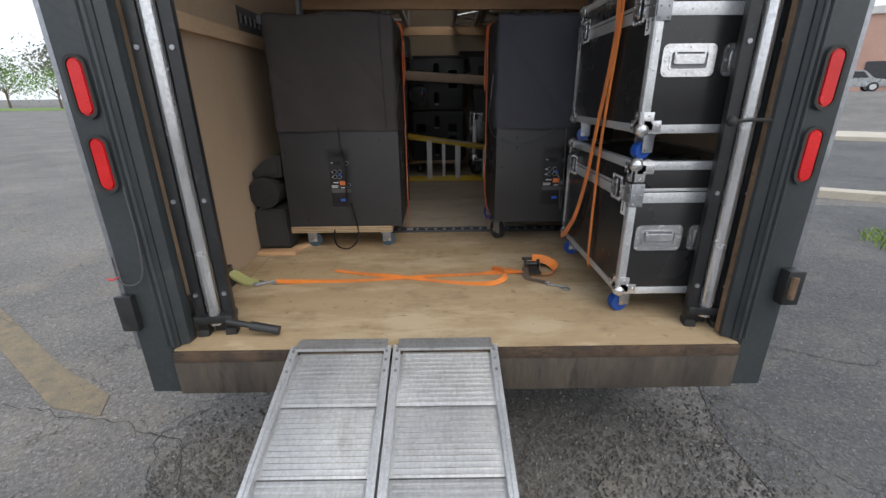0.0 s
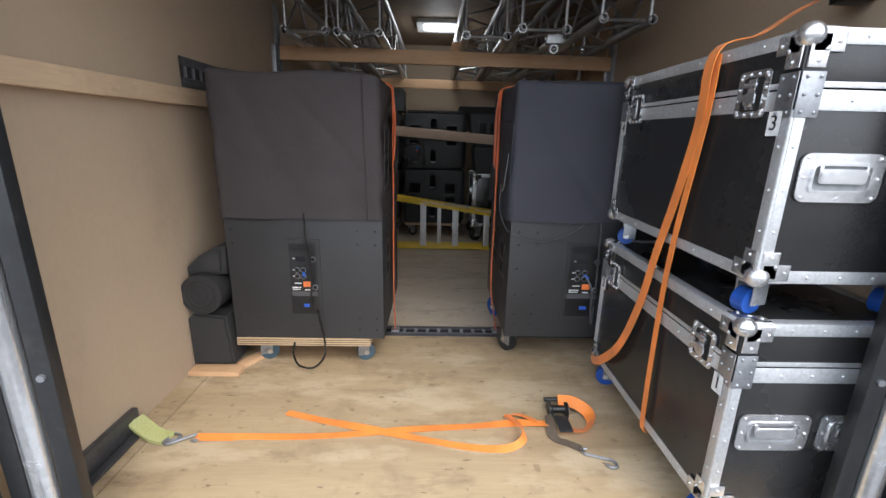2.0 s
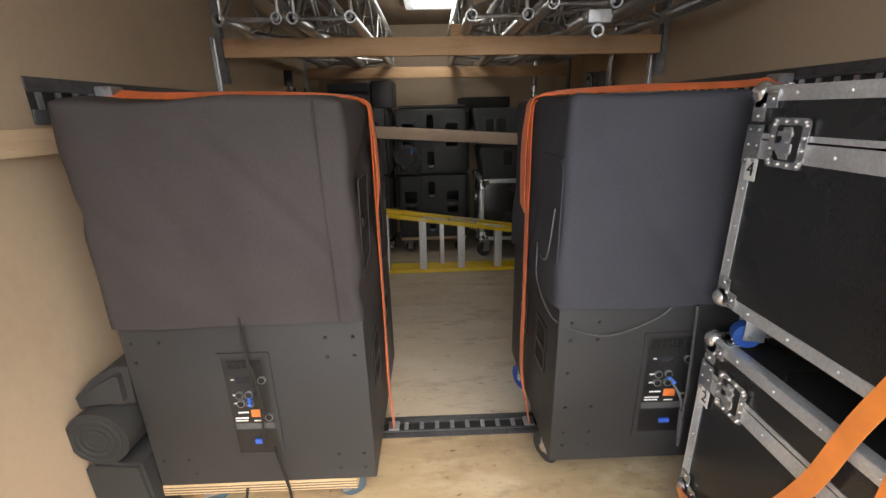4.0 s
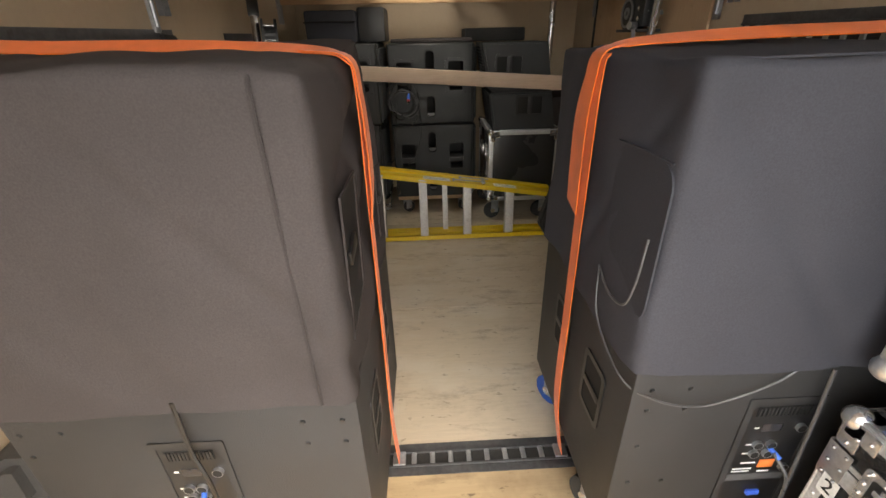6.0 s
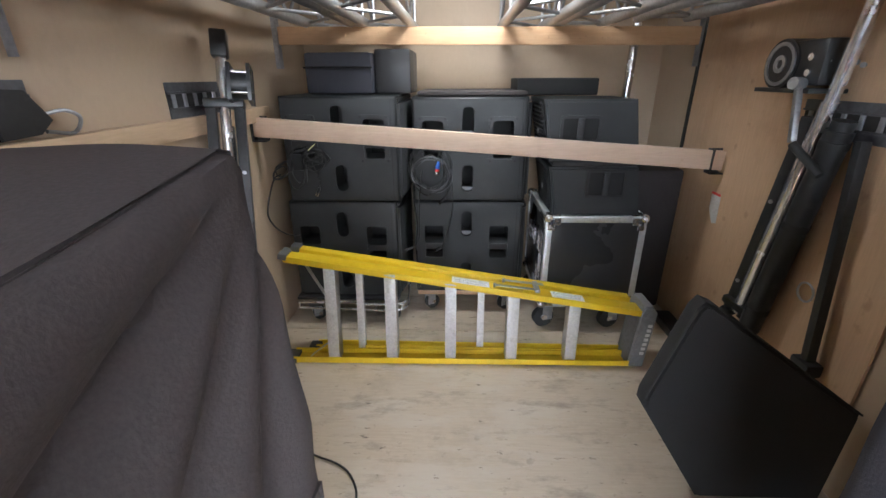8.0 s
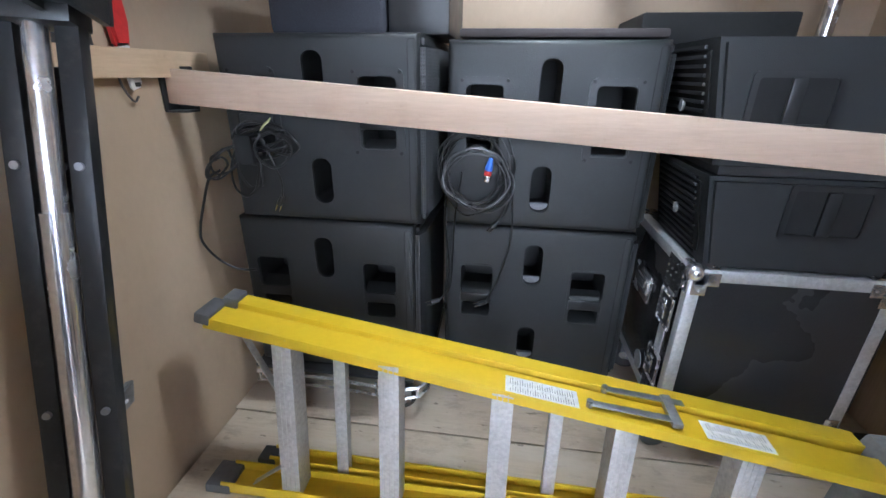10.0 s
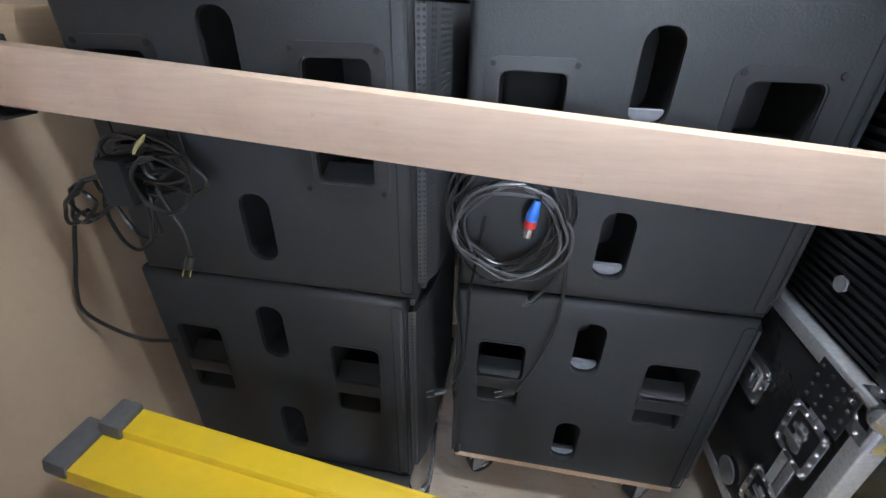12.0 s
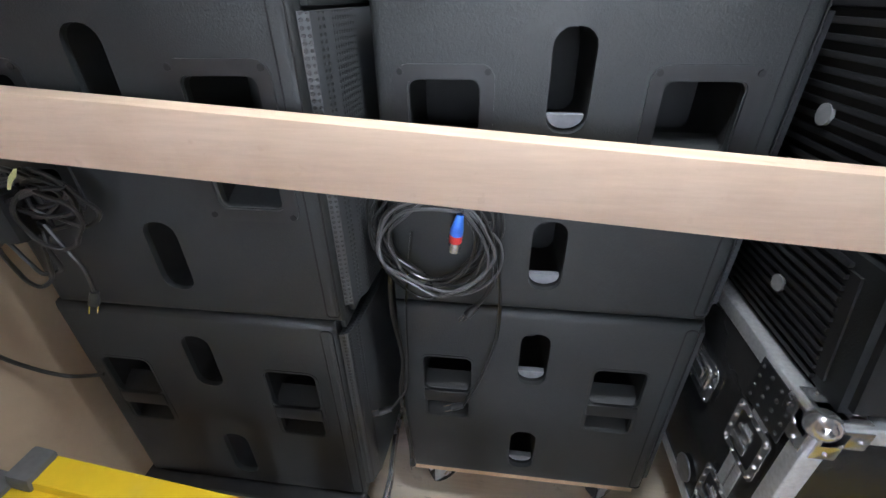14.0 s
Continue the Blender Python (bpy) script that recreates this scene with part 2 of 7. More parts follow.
LENS = material("red_lens", (0.5, 0.012, 0.015), (0.62, 0.02, 0.02), 0.22, fine=200, coarse=9, relief=0.25)
RUBBER = material("black_rubber", (0.02, 0.02, 0.02), (0.035, 0.035, 0.033), 0.7, relief=0.2)
LAMINATE = material("black_case_laminate", (0.02, 0.02, 0.0205), (0.028, 0.0275, 0.0275), 0.28, fine=250, coarse=2, relief=0.15, dirt=(0.05, 0.045, 0.04), dirt_amount=0.18)
COVER = material("charcoal_cover_cloth", (0.044, 0.038, 0.038), (0.06, 0.052, 0.052), 0.85, fine=320, coarse=3, relief=0.25, spec=0.25)
COVER_BLUE = material("slate_cover_cloth", (0.036, 0.037, 0.046), (0.048, 0.049, 0.06), 0.8, fine=320, coarse=3, relief=0.25, spec=0.3)
DARK_CLOTH = material("black_dusty_cloth", (0.022, 0.022, 0.023), (0.034, 0.033, 0.032), 0.85, fine=200, coarse=5, relief=0.4)
CABINET = material("textured_cabinet_paint", (0.025, 0.025, 0.026), (0.034, 0.034, 0.035), 0.55, fine=420, coarse=3, relief=0.5)
BIN = material("black_bass_bin_paint", (0.015, 0.0165, 0.017), (0.021, 0.023, 0.024), 0.52, fine=330, coarse=2, relief=0.35, dirt=(0.05, 0.05, 0.05), dirt_amount=0.25)
PLASTIC = material("black_plastic", (0.012, 0.012, 0.013), (0.02, 0.02, 0.021), 0.38, relief=0.1)
# Near-black: paints the shade inside recesses, and serves a few plain black parts.
HOLE = material("black_and_recess_shade", (0.006, 0.006, 0.006), (0.01, 0.01, 0.01), 0.8)
# Pale grey that stands in for light caught on the lower port lips.
LIT_LIP = material("lit_port_lip_grey", (0.13, 0.135, 0.15), (0.2, 0.205, 0.225), 0.8, fine=90)
GRILLE = perforated("perforated_grille", (0.035, 0.037, 0.04), 0.009)
ORANGE = webbing("orange_webbing", (0.93, 0.17, 0.01))
ORANGE_DULL = webbing("dirty_orange_webbing", (0.92, 0.27, 0.04))
BLUE = material("blue_wheel", (0.01, 0.06, 0.3), (0.02, 0.09, 0.38), 0.4)
BLUEGREY = material("blue_grey_wheel", (0.04, 0.075, 0.1), (0.06, 0.1, 0.13), 0.5, dirt=(0.12, 0.11, 0.09))
YELLOW = material("yellow_fibreglass", (0.66, 0.44, 0.01), (0.72, 0.5, 0.016), 0.4, fine=60, coarse=3, relief=0.06, dirt=(0.6, 0.5, 0.22), dirt_amount=0.22, vary=0.03, grain=0.2)
LADDER_ALU = material("ladder_aluminium", (0.5, 0.49, 0.47), (0.58, 0.57, 0.55), 0.5, 0.6, fine=90, coarse=8, relief=0.15, dirt=(0.3, 0.27, 0.24))
GREY_PLASTIC = material("grey_plastic_cap", (0.2, 0.205, 0.21), (0.25, 0.255, 0.26), 0.55)
DARK_GREY = material("dark_grey_foot", (0.08, 0.08, 0.085), (0.11, 0.11, 0.11), 0.6)
WHITE = material("white_label", (0.75, 0.75, 0.74), (0.68, 0.68, 0.67), 0.6, fine=80, coarse=14)
INK = material("black_ink", (0.015, 0.015, 0.015), (0.02, 0.02, 0.02), 0.5)
RED = material("red_plastic", (0.55, 0.03, 0.03), (0.65, 0.05, 0.04), 0.4)
ORANGE_BADGE = material("orange_badge", (0.8, 0.2, 0.05), (0.85, 0.24, 0.06), 0.4)
BLUE_PLUG = material("blue_connector", (0.04, 0.12, 0.6), (0.06, 0.2, 0.7), 0.4)
CABLE = material("black_cable", (0.014, 0.014, 0.014), (0.022, 0.022, 0.022), 0.32, relief=0.05)
CABLE_GREY = material("grey_cable", (0.06, 0.06, 0.063), (0.09, 0.09, 0.094), 0.32, relief=0.05)
SLING = material("pale_green_sling", (0.5, 0.52, 0.2), (0.58, 0.58, 0.3), 0.8, fine=200)
STAND = material("black_stand_paint", (0.014, 0.015, 0.016), (0.024, 0.025, 0.026), 0.4, fine=50, coarse=6, dirt=(0.1, 0.09, 0.08), dirt_amount=0.4)
DIFFUSER, _nt, _p = shader("lamp_diffuser")
_p.inputs["Base Color"].default_value = (0.9, 0.88, 0.8, 1)
_p.inputs["Emission Color"].default_value = (1.0, 0.92, 0.78, 1)
_p.inputs["Emission Strength"].default_value = LAMP_GLOW

# ---------------------------------------------------------------- mesh helpers


def box(bm, x0, x1, y0, y1, z0, z1, bev=0.0, m=None):
    c = bmesh.ops.create_cube(bm, size=1.0)["verts"]
    for v in c:
        v.co = Vector(((x0 + x1) / 2 + v.co.x * (x1 - x0), (y0 + y1) / 2 + v.co.y * (y1 - y0), (z0 + z1) / 2 + v.co.z * (z1 - z0)))
    made = set(c)
    if bev:
        r = bmesh.ops.bevel(bm, geom=list({e for v in c for e in v.link_edges}), offset=bev, segments=2, profile=0.6, affect="EDGES")
        made = {v for v in made if v.is_valid} | set(r["verts"])
    if m is not None:
        bmesh.ops.transform(bm, matrix=m, verts=list(made))
    return bm


def rod(bm, p0, p1, r, seg=12, r2=None):
    p0, p1 = Vector(p0), Vector(p1)
    d = p1 - p0
    c = bmesh.ops.create_cone(bm, cap_ends=True, segments=seg, radius1=r, radius2=r if r2 is None else r2, depth=d.length)["verts"]
    m = Matrix.Translation((p0 + p1) / 2) @ d.to_track_quat("Z", "Y").to_matrix().to_4x4()
    bmesh.ops.transform(bm, matrix=m, verts=c)
    return bm


def beam(bm, p0, p1, w, h, up=(0, 0, 1), bev=0.0):
    """A straight bar of section w (sideways) by h (along up) from p0 to p1."""
    p0, p1 = Vector(p0), Vector(p1)
    d = (p1 - p0).normalized()
    s = d.cross(Vector(up)).normalized()
    u = s.cross(d)
    m = Matrix(((s.x, d.x, u.x, 0), (s.y, d.y, u.y, 0), (s.z, d.z, u.z, 0), (0, 0, 0, 1)))
    m.translation = (p0 + p1) / 2
    n = (p1 - p0).length / 2
    return box(bm, -w / 2, w / 2, -n, n, -h / 2, h / 2, bev, m)


def ball(bm, p, r, u=12, v=8):
    c = bmesh.ops.create_uvsphere(bm, u_segments=u, v_segments=v, radius=r)["verts"]
    bmesh.ops.translate(bm, verts=c, vec=Vector(p))
    return bm


def smooth_path(pts, n=6):
    """Catmull-Rom through the points."""
    P = [Vector(p) for p in pts]
    P = [2 * P[0] - P[1]] + P + [2 * P[-1] - P[-2]]
    out = []
    for i in range(1, len(P) - 2):
        a, b, c, d = P[i - 1:i + 3]
        for k in range(n):
            t = k / n
            out.append(0.5 * (2 * b + (c - a) * t + (2 * a - 5 * b + 4 * c - d) * t * t + (3 * b - a - 3 * c + d) * t ** 3))
    return out + [P[-2]]


def hose(bm, pts, r, seg=6, n=6):
    """A round cord along a smooth path."""
    P = smooth_path(pts, n)
    rings = []
    side = None
    for i, p in enumerate(P):
        d = (P[min(i + 1, len(P) - 1)] - P[max(i - 1, 0)]).normalized()
        if side is None:
            side = d.orthogonal().normalized()
        side = (side - d * side.dot(d)).normalized()
        u = d.cross(side)
        rings.append([bm.verts.new(p + r * (math.cos(a) * side + math.sin(a) * u)) for a in (2 * math.pi * k / seg for k in range(seg))])
    for a, b in zip(rings, rings[1:]):
        for k in range(seg):
            bm.faces.new((a[k], a[(k + 1) % seg], b[(k + 1) % seg], b[k]))
    bm.faces.new(list(reversed(rings[0])))
    bm.faces.new(rings[-1])
    return bm


def ribbon(bm, pts, across, thick=0.0025, n=5):
    """A flat strap along a smooth path; across: (point count) half-width vectors."""
    P, A = smooth_path(pts, n), smooth_path(across, n)
    rows = []
    for i, (p, a) in enumerate(zip(P, A)):
        d = P[min(i + 1, len(P) - 1)] - P[max(i - 1, 0)]
        nrm = d.cross(a).normalized() * thick / 2
        rows.append([bm.verts.new(p - a + nrm), bm.verts.new(p + a + nrm), bm.verts.new(p + a - nrm), bm.verts.new(p - a - nrm)])
    for a, b in zip(rows, rows[1:]):
        for k in range(4):
            bm.faces.new((a[k], a[(k + 1) % 4], b[(k + 1) % 4], b[k]))
    bm.faces.new(list(reversed(rows[0])))
    bm.faces.new(rows[-1])
    return bm


def prism(bm, outline, axis, a, b, bev=0.0):
    """An outline of (u, v) pulled from a to b along the axis (0 x, 1 y, 2 z)."""
    def at(u, v, w):
        return ((w, u, v), (u, w, v), (u, v, w))[axis]
    lo = [bm.verts.new(at(u, v, a)) for u, v in outline]
    hi = [bm.verts.new(at(u, v, b)) for u, v in outline]
    n = len(lo)
    faces = [bm.faces.new(lo), bm.faces.new(list(reversed(hi)))]
    for i in range(n):
        faces.append(bm.faces.new((lo[i], hi[i], hi[(i + 1) % n], lo[(i + 1) % n])))
    bmesh.ops.recalc_face_normals(bm, faces=faces)
    if bev:
        bmesh.ops.bevel(bm, geom=[e for f in faces[:2] for e in f.edges], offset=bev, segments=2, affect="EDGES")
    return bm


def round_rect(cx, cy, w, h, r, seg=4):
    out = []
    for sx, sy, a0 in ((1, 1, 0), (-1, 1, 90), (-1, -1, 180), (1, -1, 270)):
        for k in range(seg + 1):
            a = radians(a0 + 90 * k / seg)
            out.append((cx + sx * (w / 2 - r) + r * math.cos(a), cy + sy * (h / 2 - r) + r * math.sin(a)))
    return out


def ring_plate(bm, outer, inner, axis, a, b):
    """A flat frame between two outlines of the same count."""
    def at(u, v, w):
        return ((w, u, v), (u, w, v), (u, v, w))[axis]
    L = [[bm.verts.new(at(u, v, w)) for u, v in o] for o in (outer, inner) for w in (a, b)]
    n = len(outer)
    faces = []
    for i in range(n):
        j = (i + 1) % n
        for p, q in ((0, 1), (1, 3), (3, 2), (2, 0)):
            faces.append(bm.faces.new((L[p][i], L[p][j], L[q][j], L[q][i])))
    bmesh.ops.recalc_face_normals(bm, faces=faces)
    return bm


def mesh_object(name, bm, mat, smooth=None):
    me = bpy.data.meshes.new(name)
    bm.to_mesh(me)
    bm.free()
    me.materials.append(mat)
    if smooth is not None:
        me.shade_smooth()
        me.set_sharp_from_angle(angle=radians(smooth))
    return new(name, me)


def thing(name, base, label, category, group="", kind=""):
    ob = new(name)
    ob.empty_display_size = 0.05
    ob.location = base
    return tagged(ob, label, category, group, kind)


def part(name, bm, mat, parent, label="", smooth=40):
    """Links a bmesh, in world (or the thing's own) metres, as one mesh under a thing or a part."""
    ob = mesh_object(name, bm, mat, smooth)
    ob.parent = parent
    if parent.type == "EMPTY":
        ob.matrix_parent_inverse = Matrix.Translation(-Vector(parent.location))
    return tagged(ob, label)


def twin(name, src, parent, m):
    """Another part that shares the mesh of src, moved by m."""
    ob = new(name, src.data)
    ob.parent = parent
    ob.matrix_parent_inverse = src.matrix_parent_inverse
    ob.matrix_basis = m
    return ob


def solid(name, bm, mat, label, category="", group="", kind="", smooth=40):
    return tagged(mesh_object(name, bm, mat, smooth), label, category, group, kind)


def B():
    return bmesh.new()


def lettering(name, text, size, m, mat, parent):
    cu = bpy.data.curves.new(name, "FONT")
    cu.body, cu.size, cu.extrude, cu.align_x, cu.align_y = text, size, 0.0006, "CENTER", "CENTER"
    tmp = bpy.data.objects.new(name, cu)
    scene.collection.objects.link(tmp)
    me = bpy.data.meshes.new_from_object(tmp)
    bpy.data.objects.remove(tmp)
    me.transform(m)
    me.materials.append(mat)
    ob = new(name, me)
    ob.parent = parent
    if parent.type == "EMPTY":
        ob.matrix_parent_inverse = Matrix.Translation(-Vector(parent.location))
    return ob

# ---------------------------------------------------------------- ground and distance
FLOOR = 0.62
ROAD_N = Vector((0.51, 0.86, 0)).normalized()
ROAD_D = Vector((0.86, -0.51, 0)).normalized()


def rise(x, y):
    """The lot over the road lies a little higher."""
    n = x * ROAD_N.x + y * ROAD_N.y
    s = min(max((n - 26) / 14, 0), 1) if x > 0 else 0
    return 1.35 * s * s * (3 - 2 * s) * min(max((x - 4) / 8, 0), 1)


bm = B()
axis = [-2500, -900, -300, -120, -60] + list(range(-40, 61, 4)) + [80, 120, 300, 900, 2500]
grid = [[bm.verts.new((x, y, rise(x, y))) for y in axis] for x in axis]
for i in range(len(axis) - 1):
    for j in range(len(axis) - 1):
        bm.faces.new((grid[i][j], grid[i + 1][j], grid[i + 1][j + 1], grid[i][j + 1]))
solid("ground", bm, ASPHALT_OLD, "worn grey asphalt parking lot with cracks and patches", kind="structure")


def slab(name, n0, n1, d0, d1, z0, z1, mat, label):
    """A strip along the road: n across it, d along it."""
    b = B()
    pts = [ROAD_N * n + ROAD_D * d for n, d in ((n0, d0), (n1, d0), (n1, d1), (n0, d1))]
    prism(b, [(p.x, p.y) for p in pts], 2, z0, z1, 0.01)
    return solid(name, b, mat, label, kind="structure")


slab("road", 7.3, 17.0, -4, 60, -0.05, 0.006, ASPHALT, "dark asphalt road beside the parking lot")
slab("kerb", 7.0, 7.3, -1.0, 60, -0.05, 0.11, CONCRETE, "weathered pale concrete kerb along the road")
slab("pavement", 17.0, 19.5, -4, 60, -0.05, 0.13, CONCRETE, "pale concrete pavement over the road")
bm = B()
prism(bm, [(1.35, -3.5), (9.5, -3.5), (6.3, 4.1), (4.2, 4.6), (2.9, 3.6), (1.5, 1.1), (1.25, 0.2)], 2, -0.02, 0.006)
solid("asphalt_patch", bm, ASPHALT, "darker repaired asphalt patch beside the truck", kind="structure")


def crack(points, w):
    b = B()
    P = smooth_path([(x, y, 0.0) for x, y in points], 22)
    L, R = [], []
    for i, p in enumerate(P):
        d = (P[min(i + 1, len(P) - 1)] - P[max(i - 1, 0)]).normalized()
        s = Vector((-d.y, d.x, 0))
        j = noise.noise(p * 9) * 0.06 + noise.noise(p * 40) * 0.016
        k = 0.45 * w * (0.25 + 1.1 * abs(noise.noise(p * 31)))
        L.append(b.verts.new(p + s * (j + k) + Vector((0, 0, 0.0095))))
        R.append(b.verts.new(p + s * (j - k) + Vector((0, 0, 0.0095))))
    for i in range(len(P) - 1):
        b.faces.new((L[i], R[i], R[i + 1], L[i + 1]))
    return solid("ground_crack", b, CRACK, "dark jagged crack in the asphalt", kind="structure")


crack([(1.3, 0.7), (1.9, 0.9), (2.5, 0.7), (3.4, 1.0), (4.6, 0.6)], 0.012)
crack([(2.5, 2.3), (3.0, 2.05), (3.5, 1.9), (4.4, 1.75), (5.4, 1.2)], 0.013)
crack([(1.25, 0.5), (1.5, 0.3), (1.6, -0.1), (2.1, -0.5)], 0.009)
crack([(3.2, 3.9), (3.5, 3.2), (4.2, 3.0), (4.8, 2.6)], 0.012)
crack([(-3.6, 0.3), (-2.6, 0.45), (-1.9, 0.35), (-1.3, 0.15), (-1.0, -0.3)], 0.009)
crack([(-1.15, -0.2), (-1.4, 0.2), (-1.2, 0.5), (-1.05, 0.9)], 0.011)
crack([(-5.4, 2.6), (-4.2, 1.7), (-3.0, 1.3)], 0.008)
crack([(0.5, -0.25), (0.75, 0.1), (1.2, 0.15), (1.4, 0.45)], 0.01)
bm = B()
prism(bm, [(-4.3, 1.95), (-4.6, 2.3), (-3.48, 1.56), (-2.34, 0.78), (-1.87, 0.52), (-1.8, 0.36), (-2.11, 0.43), (-2.9, 0.97)], 2, -0.02, 0.005)
solid("parking_line", bm, PAINT_FADED, "worn yellowish parking line on the asphalt", kind="structure")


def grass_patch(name, spots, count, tall, label):
    b = B()
    rnd = random.Random(7)
    for _ in range(count):
        cx, cy, r = rnd.choice(spots)
        a, q = rnd.uniform(0, 6.283), r * math.sqrt(rnd.random())
        x, y = cx + q * math.cos(a), cy + q * math.sin(a)
        hgt, th, w = tall * rnd.uniform(0.4, 1.1), rnd.uniform(0, 6.283), 0.006 * tall / 0.1
        lx, ly = math.cos(th) * hgt * 0.5, math.sin(th) * hgt * 0.5
        px, py = -math.sin(th) * w, math.cos(th) * w
        z = rise(x, y)
        v = [b.verts.new(c) for c in ((x - px, y - py, z), (x + px, y + py, z), (x + lx + px * 0.5, y + ly + py * 0.5, z + hgt * 0.7), (x + lx * 1.7, y + ly * 1.7, z + hgt))]
        b.faces.new(v)
    return solid(name, b, GRASS, label, "grass", kind="stuff", smooth=None)


grass_patch("grass", [(4.9, 2.6, 0.55), (5.3, 2.3, 0.5), (5.0, 2.0, 0.4), (5.7, 2.4, 0.6), (6.2, 2.0, 0.7)], 2600, 0.11, "fresh green weeds growing at the asphalt edge")
bm = B()
prism(bm, [(-160, 62), (-45, 62), (-45, 80), (-160, 80)], 2, -0.05, 0.05)
solid("lawn", bm, GRASS, "flat green lawn beyond the parking lot", kind="structure")


def tree(x, y, tall, wide, mat, seed, label):
    """A tapered trunk with limbs and a crown of many small leaf clumps."""
    rnd = random.Random(seed)
    t = thing("tree", (x, y, rise(x, y)), label, "tree")
    z0 = rise(x, y)
    b = B()
    rod(b, (x, y, z0), (x, y, z0 + tall * 0.45), tall * 0.03, 8, tall * 0.018)
    tips = []
    for k in range(9):
        a = k * 2.4
        p = Vector((x + math.cos(a) * wide * 0.3, y + math.sin(a) * wide * 0.3, z0 + tall * rnd.uniform(0.5, 0.85)))
        rod(b, (x, y, z0 + tall * rnd.uniform(0.25, 0.45)), p, tall * 0.012, 6, tall * 0.004)
        tips.append(p)
    part("trunk", b, BARK, t)
    b = B()
    for _ in range(1500):
        c = rnd.choice(tips)
        d = Vector((rnd.gauss(0, 1), rnd.gauss(0, 1), rnd.gauss(0, 0.8)))
        p = c + d * wide * 0.15
        s = tall * rnd.uniform(0.012, 0.03)
        n = Vector((rnd.gauss(0, 1), rnd.gauss(0, 1), rnd.gauss(0, 1))).normalized()
        u = n.orthogonal().normalized()
        w = n.cross(u)
        b.faces.new([b.verts.new(p + s * q) for q in (u, w * 0.6, -u, -w * 0.6)])
    part("crown", b, mat, t, smooth=None)
    return t


tree(-62, 72, 6.5, 8, LEAF, 1, "rounded bright green tree beyond the lot")
tree(-68, 92, 9.0, 9, LEAF_RED, 2, "dark purple-leaved tree behind the lawn")
tree(-82, 104, 16, 14, LEAF_DULL, 3, "tall pale spring tree behind the lawn")
tree(-98, 118, 15, 15, LEAF_DULL, 4, "tall grey-green tree in the distance")
tree(-78, 80, 7.0, 9, LEAF, 5, "wide green tree beyond the lawn")
tree(-112, 112, 13, 14, LEAF, 6, "broad green tree in the distance")


def parked_car(x, y, yaw, label):
    z0 = rise(x, y)
    t = thing("parked_car", (0, 0, 0), label, "car")
    b = B()
    prism(b, [(-2.2, 0.35), (2.2, 0.35), (2.25, 0.8), (1.3, 0.95), (0.7, 1.5), (-1.6, 1.55), (-2.15, 1.0)], 1, -0.85, 0.85, 0.06)
    body = part("body", b, CARPAINT, t)
    b = B()
    prism(b, [(-1.9, 0.98), (1.0, 0.98), (0.62, 1.42), (-1.5, 1.46)], 1, -0.865, 0.865)
    part("window", b, GLASS_DARK, body)
    for sx in (-1.35, 1.35):
        for sy in (-0.8, 0.8):
            b = B()
            rod(b, (sx, sy - 0.1, 0.33), (sx, sy + 0.1, 0.33), 0.33, 18)
            w = part("wheel", b, RUBBER, t)
            b = B()
            rod(b, (sx, sy - 0.11, 0.33), (sx, sy + 0.11, 0.33), 0.2, 14)
            part("rim", b, ALU, w)
    t.matrix_basis = pose(x, y, z0, 0, 0, yaw)
    return t


parked_car(31.5, 33.6, -31, "silver estate car parked before the pink building")
bm = B()
bx = thing("distant_building", (52, 58, 1.35), "low pinkish masonry shop building with a pale roofline", "building")
pts = [ROAD_N * n + ROAD_D * d for n, d in ((62, -30), (76, -30), (76, 40), (62, 40))]
prism(bm, [(p.x, p.y) for p in pts], 2, 1.2, 8.6)
part("wall", bm, BRICK, bx)
bm = B()
pts = [ROAD_N * n + ROAD_D * d for n, d in ((61.8, -30.2), (76.2, -30.2), (76.2, 40.2), (61.8, 40.2))]
prism(bm, [(p.x, p.y) for p in pts], 2, 8.6, 9.3)
part("roof", bm, ROOF, bx)
for k in range(5):
    bm = B()
    c = ROAD_N * 61.95 + ROAD_D * (-22 + 13 * k)
    beam(bm, c - ROAD_D * 2.6 + Vector((0, 0, 3.0)), c + ROAD_D * 2.6 + Vector((0, 0, 3.0)), 0.12, 2.4)
    part("window", bm, GLASS_DARK, bx)
py = thing("yellow_sign_pole", (29.9, 28.0, 1.0), "bent yellow painted steel bollard pole", "pole")
bm = B()
hose(bm, [(32.2, 27.2, 1.0), (32.0, 27.3, 3.0), (31.5, 27.6, 4.6), (31.2, 27.8, 4.9)], 0.12, 8)
part("pole", bm, YELLOW, py)
gr = random.Random(4)
bm = B()
for _ in range(2200):
    a = gr.random()
    x, y = (gr.gauss(1.3, 0.7), gr.gauss(0.1, 0.5)) if a < 0.45 else (gr.gauss(-1.3, 0.6), gr.gauss(-0.1, 0.45)) if a < 0.8 else (gr.uniform(-4, 4), gr.uniform(-1, 3))
    s = gr.uniform(0.002, 0.007)
    top = bm.verts.new((x, y, s * 1.6 + 0.007))
    ring = [bm.verts.new((x + s * math.cos(k * 1.571 + a * 9) * gr.uniform(0.7, 1.3), y + s * math.sin(k * 1.571 + a * 9), 0.004)) for k in range(4)]
    for k in range(4):
        bm.faces.new((ring[k], ring[(k + 1) % 4], top))
solid("gravel", bm, GRAVEL, "loose pale grit scattered on the asphalt", "gravel", kind="stuff", smooth=None)

